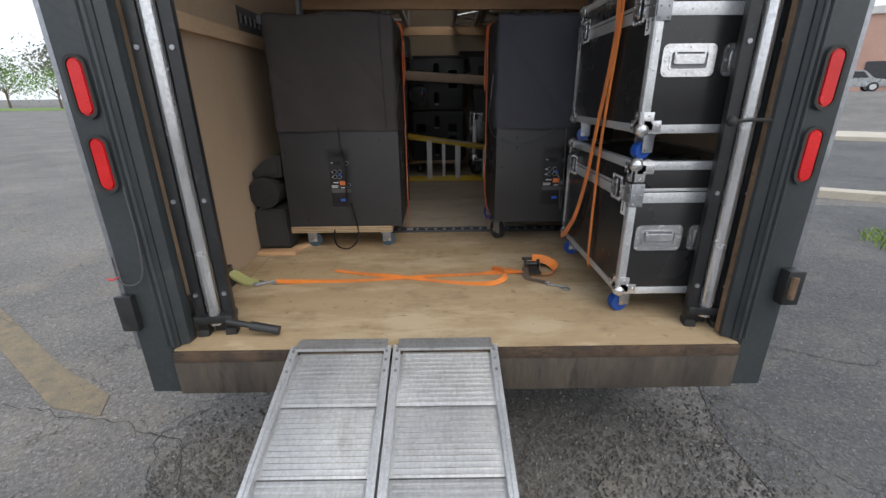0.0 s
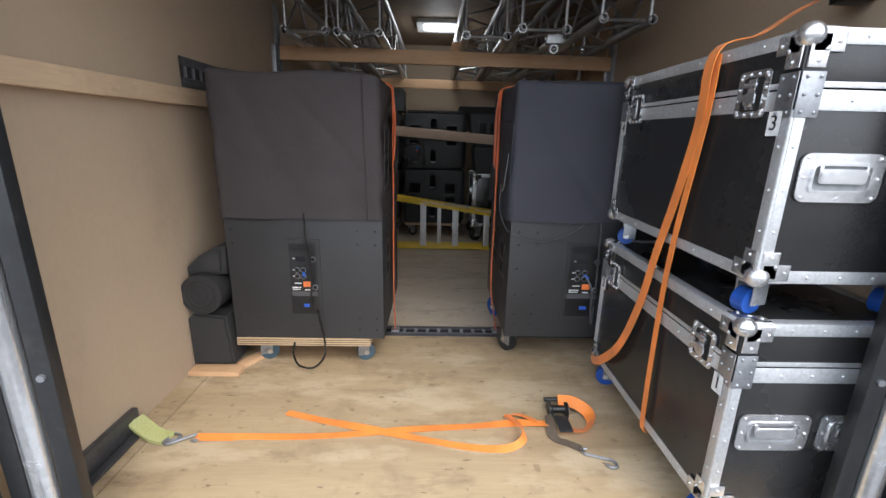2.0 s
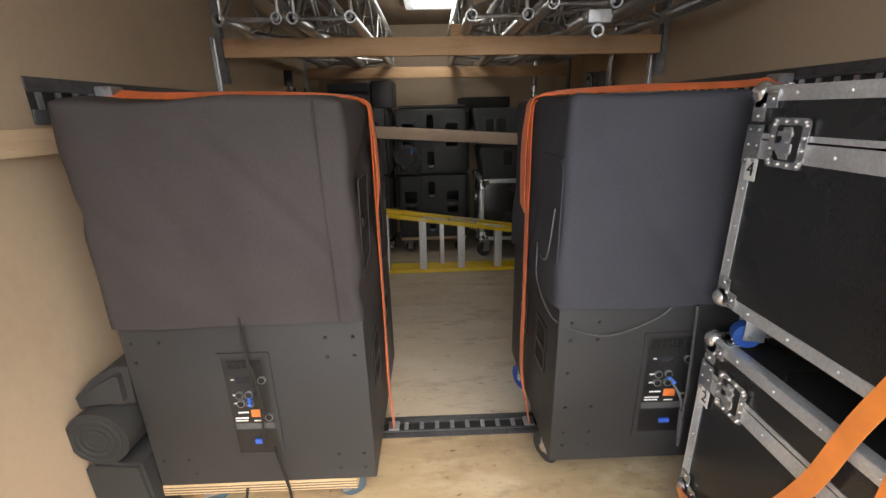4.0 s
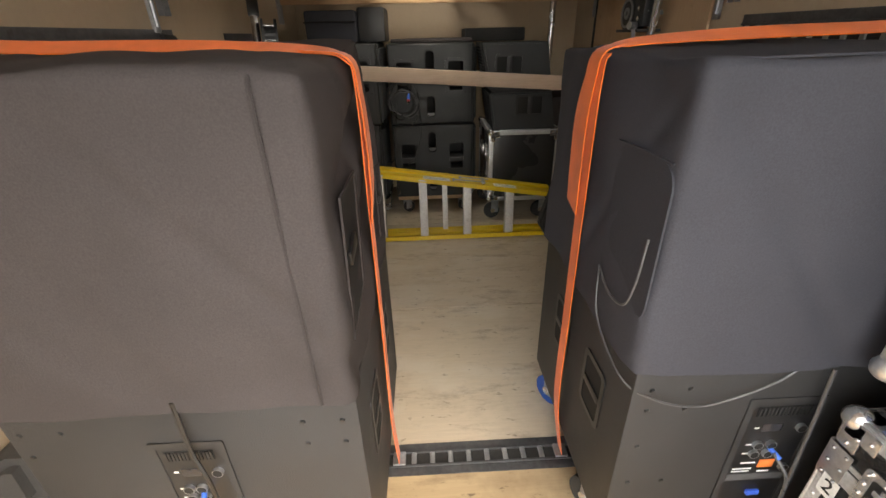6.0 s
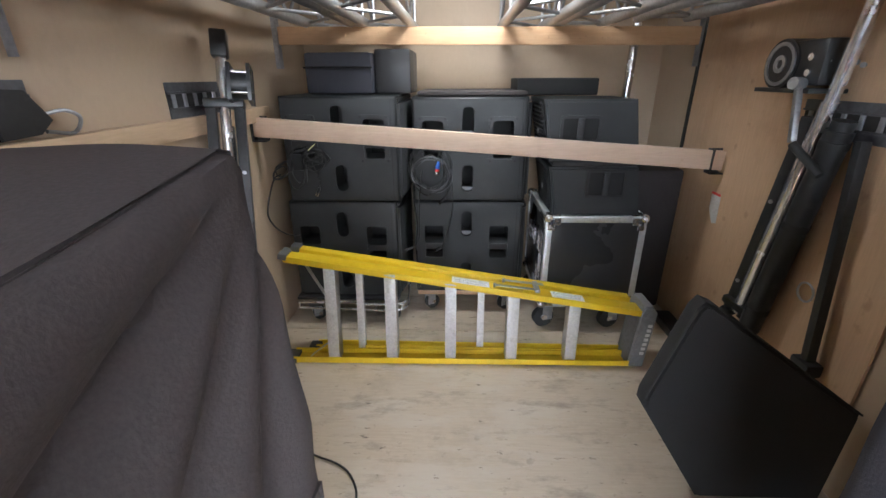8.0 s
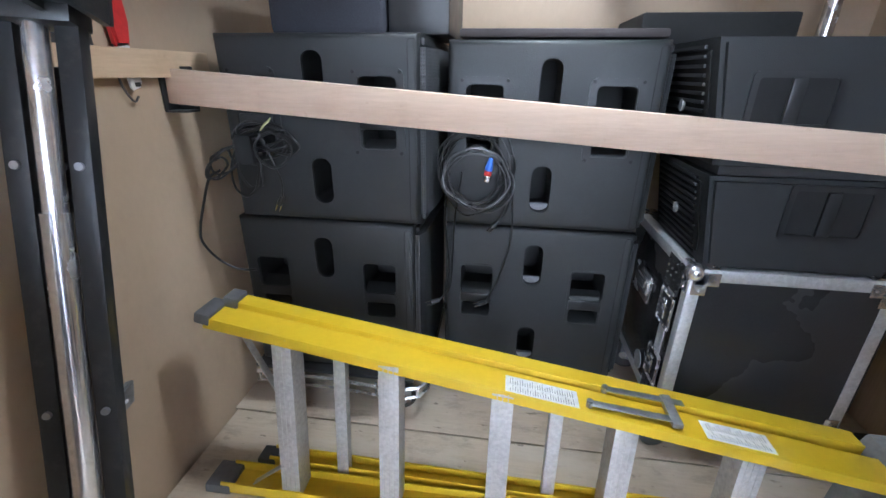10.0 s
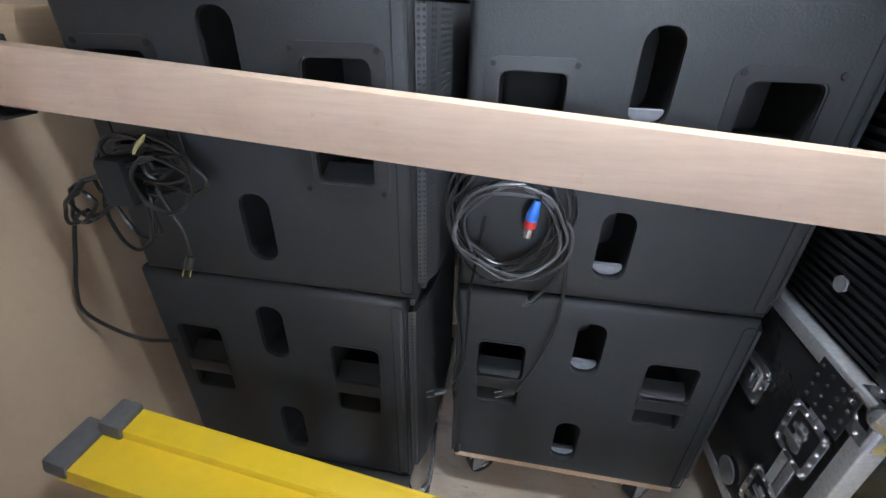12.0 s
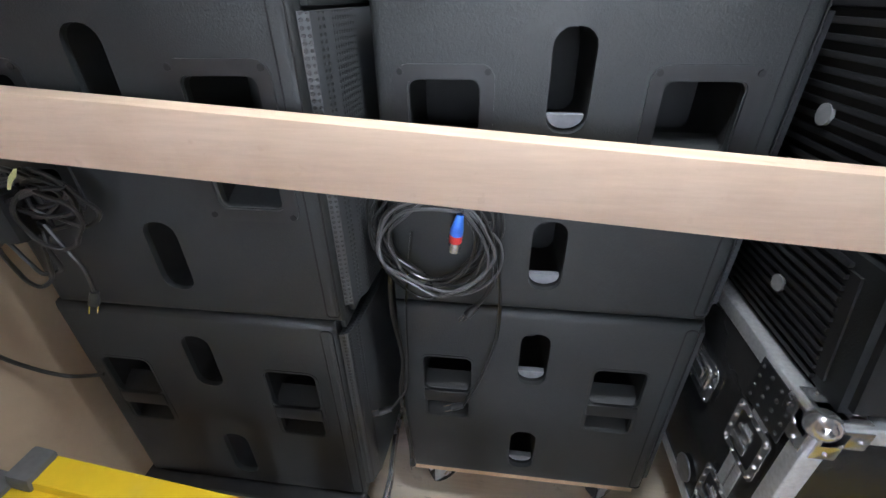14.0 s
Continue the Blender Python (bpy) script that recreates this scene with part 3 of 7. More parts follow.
bm = B()
for _ in range(5200):
    a = gr.random()
    x, y = (gr.uniform(0.15, 1.5), gr.gauss(-0.02, 0.25)) if a < 0.7 else (gr.uniform(-1.3, -0.6), gr.gauss(0.0, 0.2))
    s = gr.uniform(0.003, 0.012) * (0.5 + 0.5 * gr.random())
    top = bm.verts.new((x + gr.uniform(-0.3, 0.3) * s, y, s * 1.1 + 0.006))
    ring = [bm.verts.new((x + s * math.cos(k * 1.257 + a * 9) * gr.uniform(0.7, 1.3), y + s * math.sin(k * 1.257 + a * 9), 0.004)) for k in range(5)]
    for k in range(5):
        bm.faces.new((ring[k], ring[(k + 1) % 5], top))
solid("broken_asphalt", bm, CRUMB, "dark broken asphalt crumbs behind the truck", "rubble", kind="stuff", smooth=None)

# ---------------------------------------------------------------- the truck body
WX, DEEP, ROOFZ = 1.165, 4.5, 2.66
bm = B()
box(bm, -1.07, 1.07, 0.0, 1.42, FLOOR - 0.04, FLOOR)
solid("floor", bm, PLY_FLOOR, "worn yellowish plywood truck floor with scuffs and stains", kind="structure", smooth=None)
for x0, x1 in ((-WX, -1.074), (1.074, WX)):
    bm = B()
    box(bm, x0, x1, 0.095, 1.42, FLOOR - 0.04, FLOOR)
    solid("floor_edge", bm, PLY_FLOOR, "worn plywood floor margin along the wall", kind="structure", smooth=None)
for y0, y1 in ((1.545, 2.397), (2.404, 3.564), (3.571, DEEP)):
    bm = B()
    box(bm, -WX + (0.014 if y1 < 4 else 0.0), WX, y0, y1, FLOOR - 0.04, FLOOR)
    solid("floor_sheet", bm, PLY_REAR, "dusty pale plywood floor sheet with dark spots", kind="structure", smooth=None)
bm = B()
box(bm, -WX, WX, 0.02, DEEP, FLOOR - 0.09, FLOOR - 0.045)
solid("subfloor", bm, RUBBER, "dark underside of the truck floor", kind="structure")
for s, nm in ((-1, "wall_left"), (1, "wall_right")):
    bm = B()
    a, b = sorted((s * WX, s * (WX + 0.05)))
    box(bm, a, b, 0.065, DEEP + 0.05, 0.44, ROOFZ + 0.05)
    solid(nm, bm, WALL, "tan hardboard-lined truck side wall with smudges", kind="structure", smooth=None)
# Added panels, not truck parts: they keep side light from under the floor.
for s in (-1, 1):
    bm = B()
    a, b = sorted((s * (WX - 0.02), s * (WX + 0.03)))
    box(bm, a, b, 1.0, DEEP + 0.05, 0.1, 0.438)
    solid("side_skirt", bm, RUBBER, "added black panel blocking daylight under the truck side wall", kind="structure")
bm = B()
box(bm, -WX, WX, DEEP, DEEP + 0.05, 0.03, ROOFZ + 0.05)
solid("wall_front", bm, WALL, "tan lined bulkhead behind the loudspeakers", kind="structure", smooth=None)
bm = B()
box(bm, -WX - 0.05, WX + 0.05, 0.0, DEEP + 0.05, ROOFZ, ROOFZ + 0.05)
solid("ceiling", bm, CEIL, "dark board ceiling of the truck body", kind="structure", smooth=None)
bm = B()
box(bm, WX - 0.012, WX - 0.001, 2.6, 4.0, FLOOR + 0.004, ROOFZ - 0.05)
solid("wall_panel", bm, WALL_PLY, "reddish plywood panel screwed to the side wall", kind="structure", smooth=None)
bm = B()
box(bm, WX - 0.02, WX - 0.001, 3.985, 4.01, FLOOR + 0.25, ROOFZ - 0.05)
solid("trim", bm, RUBBER, "black edge strip beside the plywood panel", kind="structure")

# sill, rear bumper face and door posts
bm = B()
box(bm, -1.075, 1.075, -0.014, 0.02, 0.43, FLOOR - 0.045, 0.006)
solid("rear_sill", bm, SILL, "grimy streaked steel sill under the truck floor edge", kind="structure")
bm = B()
box(bm, -1.07, 1.07, -0.018, -0.002, FLOOR - 0.044, FLOOR - 0.001, 0.004)
solid("sill_lip", bm, SPLINTER, "rusty splintered edge along the truck floor", kind="structure")


def door_post(s):
    t = thing("door_post", (s * 1.13, 0, 0.43), "black painted steel door post with two oval red lamps", "door post", kind="structure")
    b = B()
    prism(b, [(s * 1.19, 0.0), (s * 1.19, 0.062), (s * 1.06, 0.062), (s * 1.06, 0.025), (s * 1.082, 0.0)], 2, 0.43, 2.66, 0.004)
    part("post_face", b, POST, t)
    b = B()
    prism(b, [(s * 1.058, 0.03), (s * 1.058, 0.062), (s * 1.03, 0.062), (s * 1.03, 0.045)], 2, FLOOR + 0.002, 2.66, 0.003)
    part("inner_lip", b, POST, t)
    b = B()
    box(b, *sorted((s * 1.055, s * 1.03)), 0.064, 0.09, FLOOR + 0.002, 2.66, 0.003)
    part("door_track", b, RUST if s > 0 else POST, t, "rubbed rust-brown door channel")
    b = B()
    box(b, *sorted((s * 1.192, s * 1.216)), 0.01, 0.064, 0.62, 2.7, 0.004)
    part("corner_strip", b, ZINC, t, "dull aluminium corner strip")
    for x, r in ((1.068, 0.007), (1.088, 0.005)):
        b = B()
        rod(b, (s * x, 0.0, 0.64), (s * x, 0.0, 2.65), r, 10)
        part("ridge", b, POST, t, "rounded door seal ridge")
    for z in (1.552, 1.32):
        b = B()
        cx = s * 1.132
        ring_plate(b, round_rect(cx, z, 0.068, 0.185, 0.033, 6), round_rect(cx, z, 0.05, 0.166, 0.0245, 6), 1, -0.012, 0.004)
        g = part("lamp_ring", b, RUBBER, t, "black rubber lamp grommet")
        b = B()
        prism(b, round_rect(cx, z, 0.05, 0.166, 0.0245, 6), 1, -0.013, 0.002, 0.006)
        part("lens", b, LENS, g, "ribbed red lamp lens")
    return t


post_l, post_r = door_post(-1), door_post(1)
bm = B()
box(bm, 1.15, 1.21, -0.045, -0.002, 0.8, 0.93, 0.006)
part("latch_bracket", bm, STAND, post_r, "rusty black door latch bracket")
bm = B()
rod(bm, (1.17, -0.05, 0.83), (1.17, -0.05, 0.91), 0.012, 10)
part("latch_pin", bm, RUST, post_r)
bm = B()
box(bm, -1.215, -1.155, -0.03, -0.002, 0.72, 0.86, 0.006)
part("latch_bracket", bm, STAND, post_l, "black door latch bracket")
bm = B()
hose(bm, [(-1.09, -0.004, 1.25), (-1.085, -0.012, 1.05), (-1.1, -0.02, 0.93), (-1.15, -0.02, 0.9), (-1.19, -0.01, 0.92), (-1.195, -0.005, 1.0)], 0.0028, 5)
part("dangling_wire", bm, CABLE_GREY, post_l, "thin dangling grey wire")
bm = B()
hose(bm, [(-1.19, -0.012, 0.93), (-1.21, -0.015, 0.92), (-1.225, -0.015, 0.925)], 0.003, 5)
part("wire_end", bm, RED, post_l, "stripped red wire end")
# cross strip of slotted cargo track in the floor
def cargo_track(name, m, length, label, kind="structure"):
    """Slotted steel cargo track, along its own x, its face up."""
    n = int(length / 0.0635)
    t = thing(name, (0, 0, 0), label, "cargo track", kind=kind)
    b = B()
    for y0, y1 in ((-0.062, -0.03), (0.03, 0.062)):
        box(b, 0, length, y0, y1, 0, 0.006, 0.002)
    for y in (-0.027, 0.027):
        box(b, 0, length, y - 0.004, y + 0.004, 0.001, 0.011, 0.002)
    part("rail", b, TRACK, t)
    b = B()
    box(b, 0.002, length - 0.002, -0.03, 0.03, -0.0005, 0.0012)
    part("slot_bed", b, RUBBER, t)
    b = B()
    box(b, -0.009, 0.009, -0.026, 0.026, 0.001, 0.0085, 0.003)
    src = None
    for k in range(n):
        mm = Matrix.Translation(((k + 0.5) * length / n, 0, 0))
        if src is None:
            src = part("slot_bar", b, ZINC, t, "bright worn bar between slots")
            src.matrix_basis = mm
        else:
            twin("slot_bar", src, t, mm)
    t.matrix_basis = m
    return t


cargo_track("floor_track", pose(-WX + 0.01, 1.4825, FLOOR - 0.004), 2 * WX - 0.02, "galvanised slotted cargo track across the truck floor")
bm = B()
box(bm, -WX, WX, 1.421, 1.544, FLOOR - 0.03, FLOOR - 0.006)
solid("track_bed", bm, RUBBER, "dark gap under the floor track", kind="structure")
def on_wall(side, y, z):
    """Track axes on a side wall: its length along y, its face into the truck."""
    if side < 0:
        return Matrix(((0, 0, 1, -WX + 0.002), (1, 0, 0, y), (0, 1, 0, z), (0, 0, 0, 1)))
    return Matrix(((0, 0, -1, WX - 0.002), (1, 0, 0, y), (0, -1, 0, z), (0, 0, 0, 1)))


cargo_track("wall_track", on_wall(-1, 1.255, 1.93), 1.225, "grey slotted cargo track on the side wall")
cargo_track("wall_track", on_wall(-1, 2.985, 1.918), 0.4, "short grey slotted cargo track on the side wall")
cargo_track("wall_track", on_wall(1, 1.15, 1.93), 1.22, "grey slotted cargo track on the side wall")
cargo_track("wall_track", Matrix.Translation((-0.012, 0, 0)) @ on_wall(1, 2.66, 1.85), 0.5, "short dark slotted cargo track on the plywood wall")
hk = thing("track_hook", (-WX + 0.02, 2.44, 1.9), "dark steel strap hook clipped into the wall track", "hook")
bm = B()
prism(bm, [(2.36, 1.865), (2.46, 1.87), (2.5, 1.9), (2.45, 1.97), (2.36, 1.975)], 0, -WX + 0.014, -WX + 0.034, 0.004)
part("plate", bm, STAND, hk)
bm = B()
hose(bm, [(-WX + 0.024, 2.49, 1.915), (-WX + 0.03, 2.54, 1.92), (-WX + 0.034, 2.575, 1.9), (-WX + 0.03, 2.55, 1.865), (-WX + 0.024, 2.48, 1.875)], 0.005, 7, 5)
part("wire_loop", bm, ZINC, hk)
for s in (-1, 1):
    bm = B()
    a, b = sorted((s * (WX - 0.001), s * (WX - 0.035)))
    box(bm, a, b, 0.06, 3.74 if s < 0 else 2.58, 1.79, 1.858, 0.003)
    solid("batten", bm, PINE_Y, "pale timber batten along the side wall", kind="structure")
bm = B()
box(bm, -WX + 0.001, -WX + 0.025, 0.16, 0.66, FLOOR + 0.002, FLOOR + 0.085, 0.004)
box(bm, -WX + 0.025, -WX + 0.06, 0.16, 0.66, FLOOR + 0.002, FLOOR + 0.012, 0.003)
solid("wall_anchor_rail", bm, TRACK, "dark steel anchor angle at the wall foot", kind="structure")

# cross timbers
def timber(p0, p1, w, h, mat, label):
    b = B()
    beam(b, p0, p1, w, h, bev=0.004)
    return solid("cross_beam", b, mat, label, "timber beam", "cross beams")


timber((-WX + 0.03, 2.45, 2.207), (WX - 0.03, 2.45, 2.189), 0.038, 0.089, PINE, "knotty pine cross timber carrying the trusses")
timber((-WX + 0.03, 4.02, 2.206), (WX - 0.03, 4.02, 2.19), 0.038, 0.089, PINE, "pale pine cross timber under the trusses")
timber((-WX + 0.012, 3.59, 1.768), (WX - 0.02, 3.58, 1.608), 0.038, 0.092, BAR_PINE, "smooth pine load bar braced across the truck")
for s in (-1, 1):
    for y, z in ((2.45, 2.2), (4.02, 2.2)):
        bm = B()
        a, b = sorted((s * (WX - 0.002), s * (WX - 0.026)))
        box(bm, a, b, y - 0.025, y - 0.021, z - 0.16, z + 0.3)
        box(bm, a, b, y + 0.021, y + 0.025, z - 0.16, z + 0.3)
        solid("beam_hanger", bm, ZINC, "slotted steel hanger strip holding the timber", "bracket", "beam hangers")
for x, y, z in ((-WX + 0.035, 3.59, 1.764), (WX - 0.05, 3.58, 1.61)):
    bm = B()
    box(bm, x - 0.03, x + 0.035, y + 0.02, y + 0.026, z - 0.065, z + 0.055, 0.002)
    box(bm, x - 0.033, x - 0.027, y - 0.03, y + 0.026, z - 0.065, z + 0.055, 0.002)
    box(bm, x - 0.03, x + 0.035, y - 0.028, y + 0.024, z - 0.066, z - 0.06, 0.002)
    solid("beam_socket", bm, STAND, "dark steel socket holding the load bar", "bracket", "beam sockets")

# ceiling lamp with the one lit diffuser
lamp = thing("ceiling_light", (-0.035, 3.52, ROOFZ), "rectangular white dome light, switched on, under the ceiling", "lamp")
bm = B()
ring_plate(bm, round_rect(-0.035, 3.52, 0.43, 0.38, 0.02), round_rect(-0.035, 3.52, 0.32, 0.25, 0.02), 2, ROOFZ - 0.035, ROOFZ - 0.002)
part("housing", bm, WHITE, lamp)
bm = B()
prism(bm, round_rect(-0.035, 3.52, 0.32, 0.25, 0.02), 2, ROOFZ - 0.028, ROOFZ - 0.004)
part("diffuser", bm, DIFFUSER, lamp)
glow = new("ceiling_lamp_light", bpy.data.lights.new("ceiling_lamp_light", "POINT"))
glow.data.shadow_soft_size = 0.1
glow.data.energy, glow.data.color = LAMP_WATTS, (0.93, 0.97, 1.0)
glow.matrix_world = pose(-0.035, 3.52, ROOFZ - 0.14)
bm = B()
box(bm, 0.03, 0.11, 2.43, 2.47, 2.242, 2.3, 0.003)
solid("timber_block", bm, PINE, "small sawn timber block on the cross timber", "timber block")

# ---------------------------------------------------------------- loading ramps
def loading_ramp(x0, x1, label):
    t = thing("loading_ramp", ((x0 + x1) / 2, -1.0, 0), label, "ramp", "loading ramps")
    top, foot = Vector((0, 0.04, FLOOR + 0.012)), Vector((0, -2.12, 0.015))
    d = (foot - top).normalized()
    up = Vector((0, -d.z, d.y)) * -1
    up = up if up.z > 0 else -up
    n = (foot - top).length
    m = Matrix(((1, 0, 0, 0), (0, d.y, up.y, 0), (0, d.z, up.z, 0), (0, 0, 0, 1)))
    m.translation = top
    for k, (a, b) in enumerate(((0.05, 0.285), (0.289, 0.52), (0.524, 0.95), (0.954, 1.4), (1.404, n))):
        bb = B()
        box(bb, x0 + 0.018, x1 - 0.018, a, b, -0.03, -0.012, 0.002, m)
        y = a + 0.012
        while y < b - 0.012:
            box(bb, x0 + 0.03, x1 - 0.03, y, y + 0.007, -0.012, -0.0075 + 0.002 * (k % 2), 0.0, m)
            y += 0.0185
        part("deck_plank", bb, ALU_RAMP, t)
    for x in (x0, x1 - 0.02):
        bb = B()
        box(bb, x, x + 0.02, 0.04, n, -0.06, 0.008, 0.003, m)
        box(bb, x - 0.006 if x == x0 else x + 0.012, x + 0.008 if x == x0 else x + 0.026, 0.04, n, 0.002, 0.014, 0.002, m)
        r = part("side_rail", bb, ALU, t)
        for q in (0.07, 0.11, 0.16):
            bb = B()
            box(bb, x + 0.006, x + 0.016, q - 0.005, q + 0.005, 0.013, 0.018, 0.002, m)
            part("rivet", bb, ZINC, r)
    bb = B()
    box(bb, x0 + 0.02, x1 - 0.02, -0.02, 0.0, FLOOR + 0.001, FLOOR + 0.007)
    for k in range(3):
        y = 0.05 - 0.026 * k
        box(bb, x0 + 0.012, x1 - 0.012, y - 0.024, y, FLOOR + 0.002, FLOOR + 0.009 + 0.002 * k, 0.002)
    part("lip", bb, ALU_RAMP, t, "ridged aluminium lip resting on the floor")
    return t


loading_ramp(-0.618, -0.252, "ribbed worn aluminium loading ramp leaning on the sill")
loading_ramp(-0.232, 0.146, "ribbed scratched aluminium loading ramp leaning on the sill")
# ---------------------------------------------------------------- castors and case hardware
def castor(parent, x, y, z_top, z_floor, wheel_mat, yaw=0.0, wide=0.032):
    """Swivel castor: plate, fork, wheel with hub."""
    hgt = z_top - z_floor
    r = hgt * (0.38 if z_floor < 1 else 0.32)
    m = Matrix.Translation((x, y, 0)) @ Matrix.Rotation(radians(yaw), 4, "Z")
    off = r * 0.45
    b = B()
    box(b, -0.04, 0.04, -0.035, 0.035, z_top - 0.006, z_top - 0.0005, 0.002, m)
    for s in (-1, 1):
        box(b, -0.02, off + 0.012, s * wide * 0.72 - 0.002, s * wide * 0.72 + 0.002, z_floor + r * 0.75, z_top - 0.006, 0.001, m)
    box(b, -0.025, 0.03, -wide * 0.75, wide * 0.75, z_top - 0.022, z_top - 0.006, 0.003, m)
    c = part("castor", b, ZINC, parent, "zinc castor fork")
    b = B()
    rod(b, m @ Vector((off, -wide / 2, z_floor + r)), m @ Vector((off, wide / 2, z_floor + r)), r, 24)
    part("wheel", b, wheel_mat, c)
    b = B()
    rod(b, m @ Vector((off, -wide * 0.8, z_floor + r)), m @ Vector((off, wide * 0.8, z_floor + r)), r * 0.28, 12)
    part("hub", b, CHROME, c)
    return c


def rivet_at(b, p, r=0.0045):
    ball(b, p, r, 8, 5)


def ball_corner(parent, p, sx, sy, sz):
    """Chrome ball corner with three riveted feet."""
    b = B()
    p = Vector(p)
    ball(b, p - Vector((sx, sy, sz)) * 0.012, 0.026, 14, 10)
    out = 0.004
    for ax in range(3):
        for other in ((ax + 1) % 3, (ax + 2) % 3):
            n = 3 - ax - other
            lo, hi = [0, 0, 0], [0, 0, 0]
            s = (sx, sy, sz)
            for k in range(3):
                if k == ax:
                    q = (p[k] + s[k] * (out - 0.004), p[k] + s[k] * out)
                elif k == other:
                    q = (p[k] - s[k] * 0.075, p[k] - s[k] * 0.01)
                else:
                    q = (p[k] - s[k] * 0.045, p[k] - s[k] * 0.006)
                lo[k], hi[k] = min(q), max(q)
            box(b, lo[0], hi[0], lo[1], hi[1], lo[2], hi[2], 0.0015)
            r = [0, 0, 0]
            r[ax], r[other], r[n] = p[ax] + s[ax] * out, p[other] - s[other] * 0.062, p[n] - s[n] * 0.026
            rivet_at(b, r)
            r[n] = p[n] - s[n] * 0.038
            r[other] = p[other] - s[other] * 0.04
            rivet_at(b, r)
    return part("ball_corner", b, CHROME, parent, "chrome ball corner")


def side_matrix(face, u, v, w):
    """Face-local axes: right, up, outwards. face: -x or -y."""
    if face == "-y":
        return Matrix(((1, 0, 0, u), (0, 0, -1, w), (0, 1, 0, v), (0, 0, 0, 1)))
    return Matrix(((0, 0, -1, w), (-1, 0, 0, u), (0, 1, 0, v), (0, 0, 0, 1)))


def recessed_handle(parent, face, u, v, w, W=0.185, H=0.105):
    m = side_matrix(face, u, v, w)
    b = B()
    ring_plate(b, round_rect(0, 0, W, H, 0.02), round_rect(0, 0, W - 0.05, H - 0.042, 0.012), 2, 0.0, 0.004)
    ring_plate(b, round_rect(0, 0, W - 0.048, H - 0.04, 0.012), round_rect(0, 0, W - 0.06, H - 0.052, 0.01), 2, 0.002, 0.008)
    for x in (-W / 2 + 0.013, 0, W / 2 - 0.013):
        for y in (-H / 2 + 0.01, H / 2 - 0.01):
            rivet_at(b, (x, y, 0.004), 0.004)
    for x in (-W / 2 + 0.011, W / 2 - 0.011):
        rivet_at(b, (x, 0, 0.004), 0.004)
    bmesh.ops.transform(b, matrix=m, verts=b.verts)
    h = part("handle", b, CHROME, parent, "chrome recessed handle")
    b = B()
    prism(b, round_rect(0, 0, W - 0.06, H - 0.052, 0.01), 2, 0.0006, 0.002)
    bmesh.ops.transform(b, matrix=m, verts=b.verts)
    part("dish", b, GREY_PLASTIC, h)
    b = B()
    prism(b, round_rect(0, 0.004, W - 0.078, H * 0.3, 0.009), 2, 0.006, 0.013, 0.003)
    for x in (-W / 2 + 0.042, W / 2 - 0.042):
        box(b, x - 0.004, x + 0.004, 0.004, H / 2 - 0.026, 0.004, 0.011, 0.001)
    bmesh.ops.transform(b, matrix=m, verts=b.verts)
    part("grip", b, CHROME, h)
    return h


def butterfly_latch(parent, face, u, v, w, W=0.1, H=0.105):
    m = side_matrix(face, u, v, w)
    b = B()
    ring_plate(b, round_rect(0, 0, W, H, 0.012), round_rect(0, 0, W - 0.034, H - 0.03, 0.008), 2, 0.0, 0.003)
    for k in range(4):
        a = -W / 2 + 0.012 + k * (W - 0.024) / 3
        for y in (-H / 2 + 0.008, H / 2 - 0.008):
            rivet_at(b, (a, y, 0.003), 0.0045)
        c = -H / 2 + 0.015 + k * (H - 0.03) / 3
        for x in (-W / 2 + 0.008, W / 2 - 0.008):
            rivet_at(b, (x, c, 0.003), 0.0045)
    bmesh.ops.transform(b, matrix=m, verts=b.verts)
    l = part("latch", b, CHROME, parent, "chrome butterfly latch")
    b = B()
    prism(b, round_rect(0, 0, W - 0.034, H - 0.03, 0.008), 2, 0.0006, 0.0016)
    bmesh.ops.transform(b, matrix=m, verts=b.verts)
    part("latch_dish", b, HOLE, l)
    b = B()
    box(b, -0.012, 0.012, -0.034, 0.034, 0.002, 0.007, 0.002)
    rod(b, (0, -0.012, 0.004), (0, -0.012, 0.012), 0.016, 12)
    prism(b, [(-0.024, -0.02), (-0.008, -0.012), (0.008, -0.012), (0.024, -0.02), (0.024, 0.0), (-0.024, 0.0)], 2, 0.01, 0.014)
    box(b, -0.02, 0.02, 0.014, 0.026, 0.005, 0.012, 0.002)
    bmesh.ops.transform(b, matrix=m, verts=b.verts)
    part("latch_wing", b, CHROME, l)
    return l


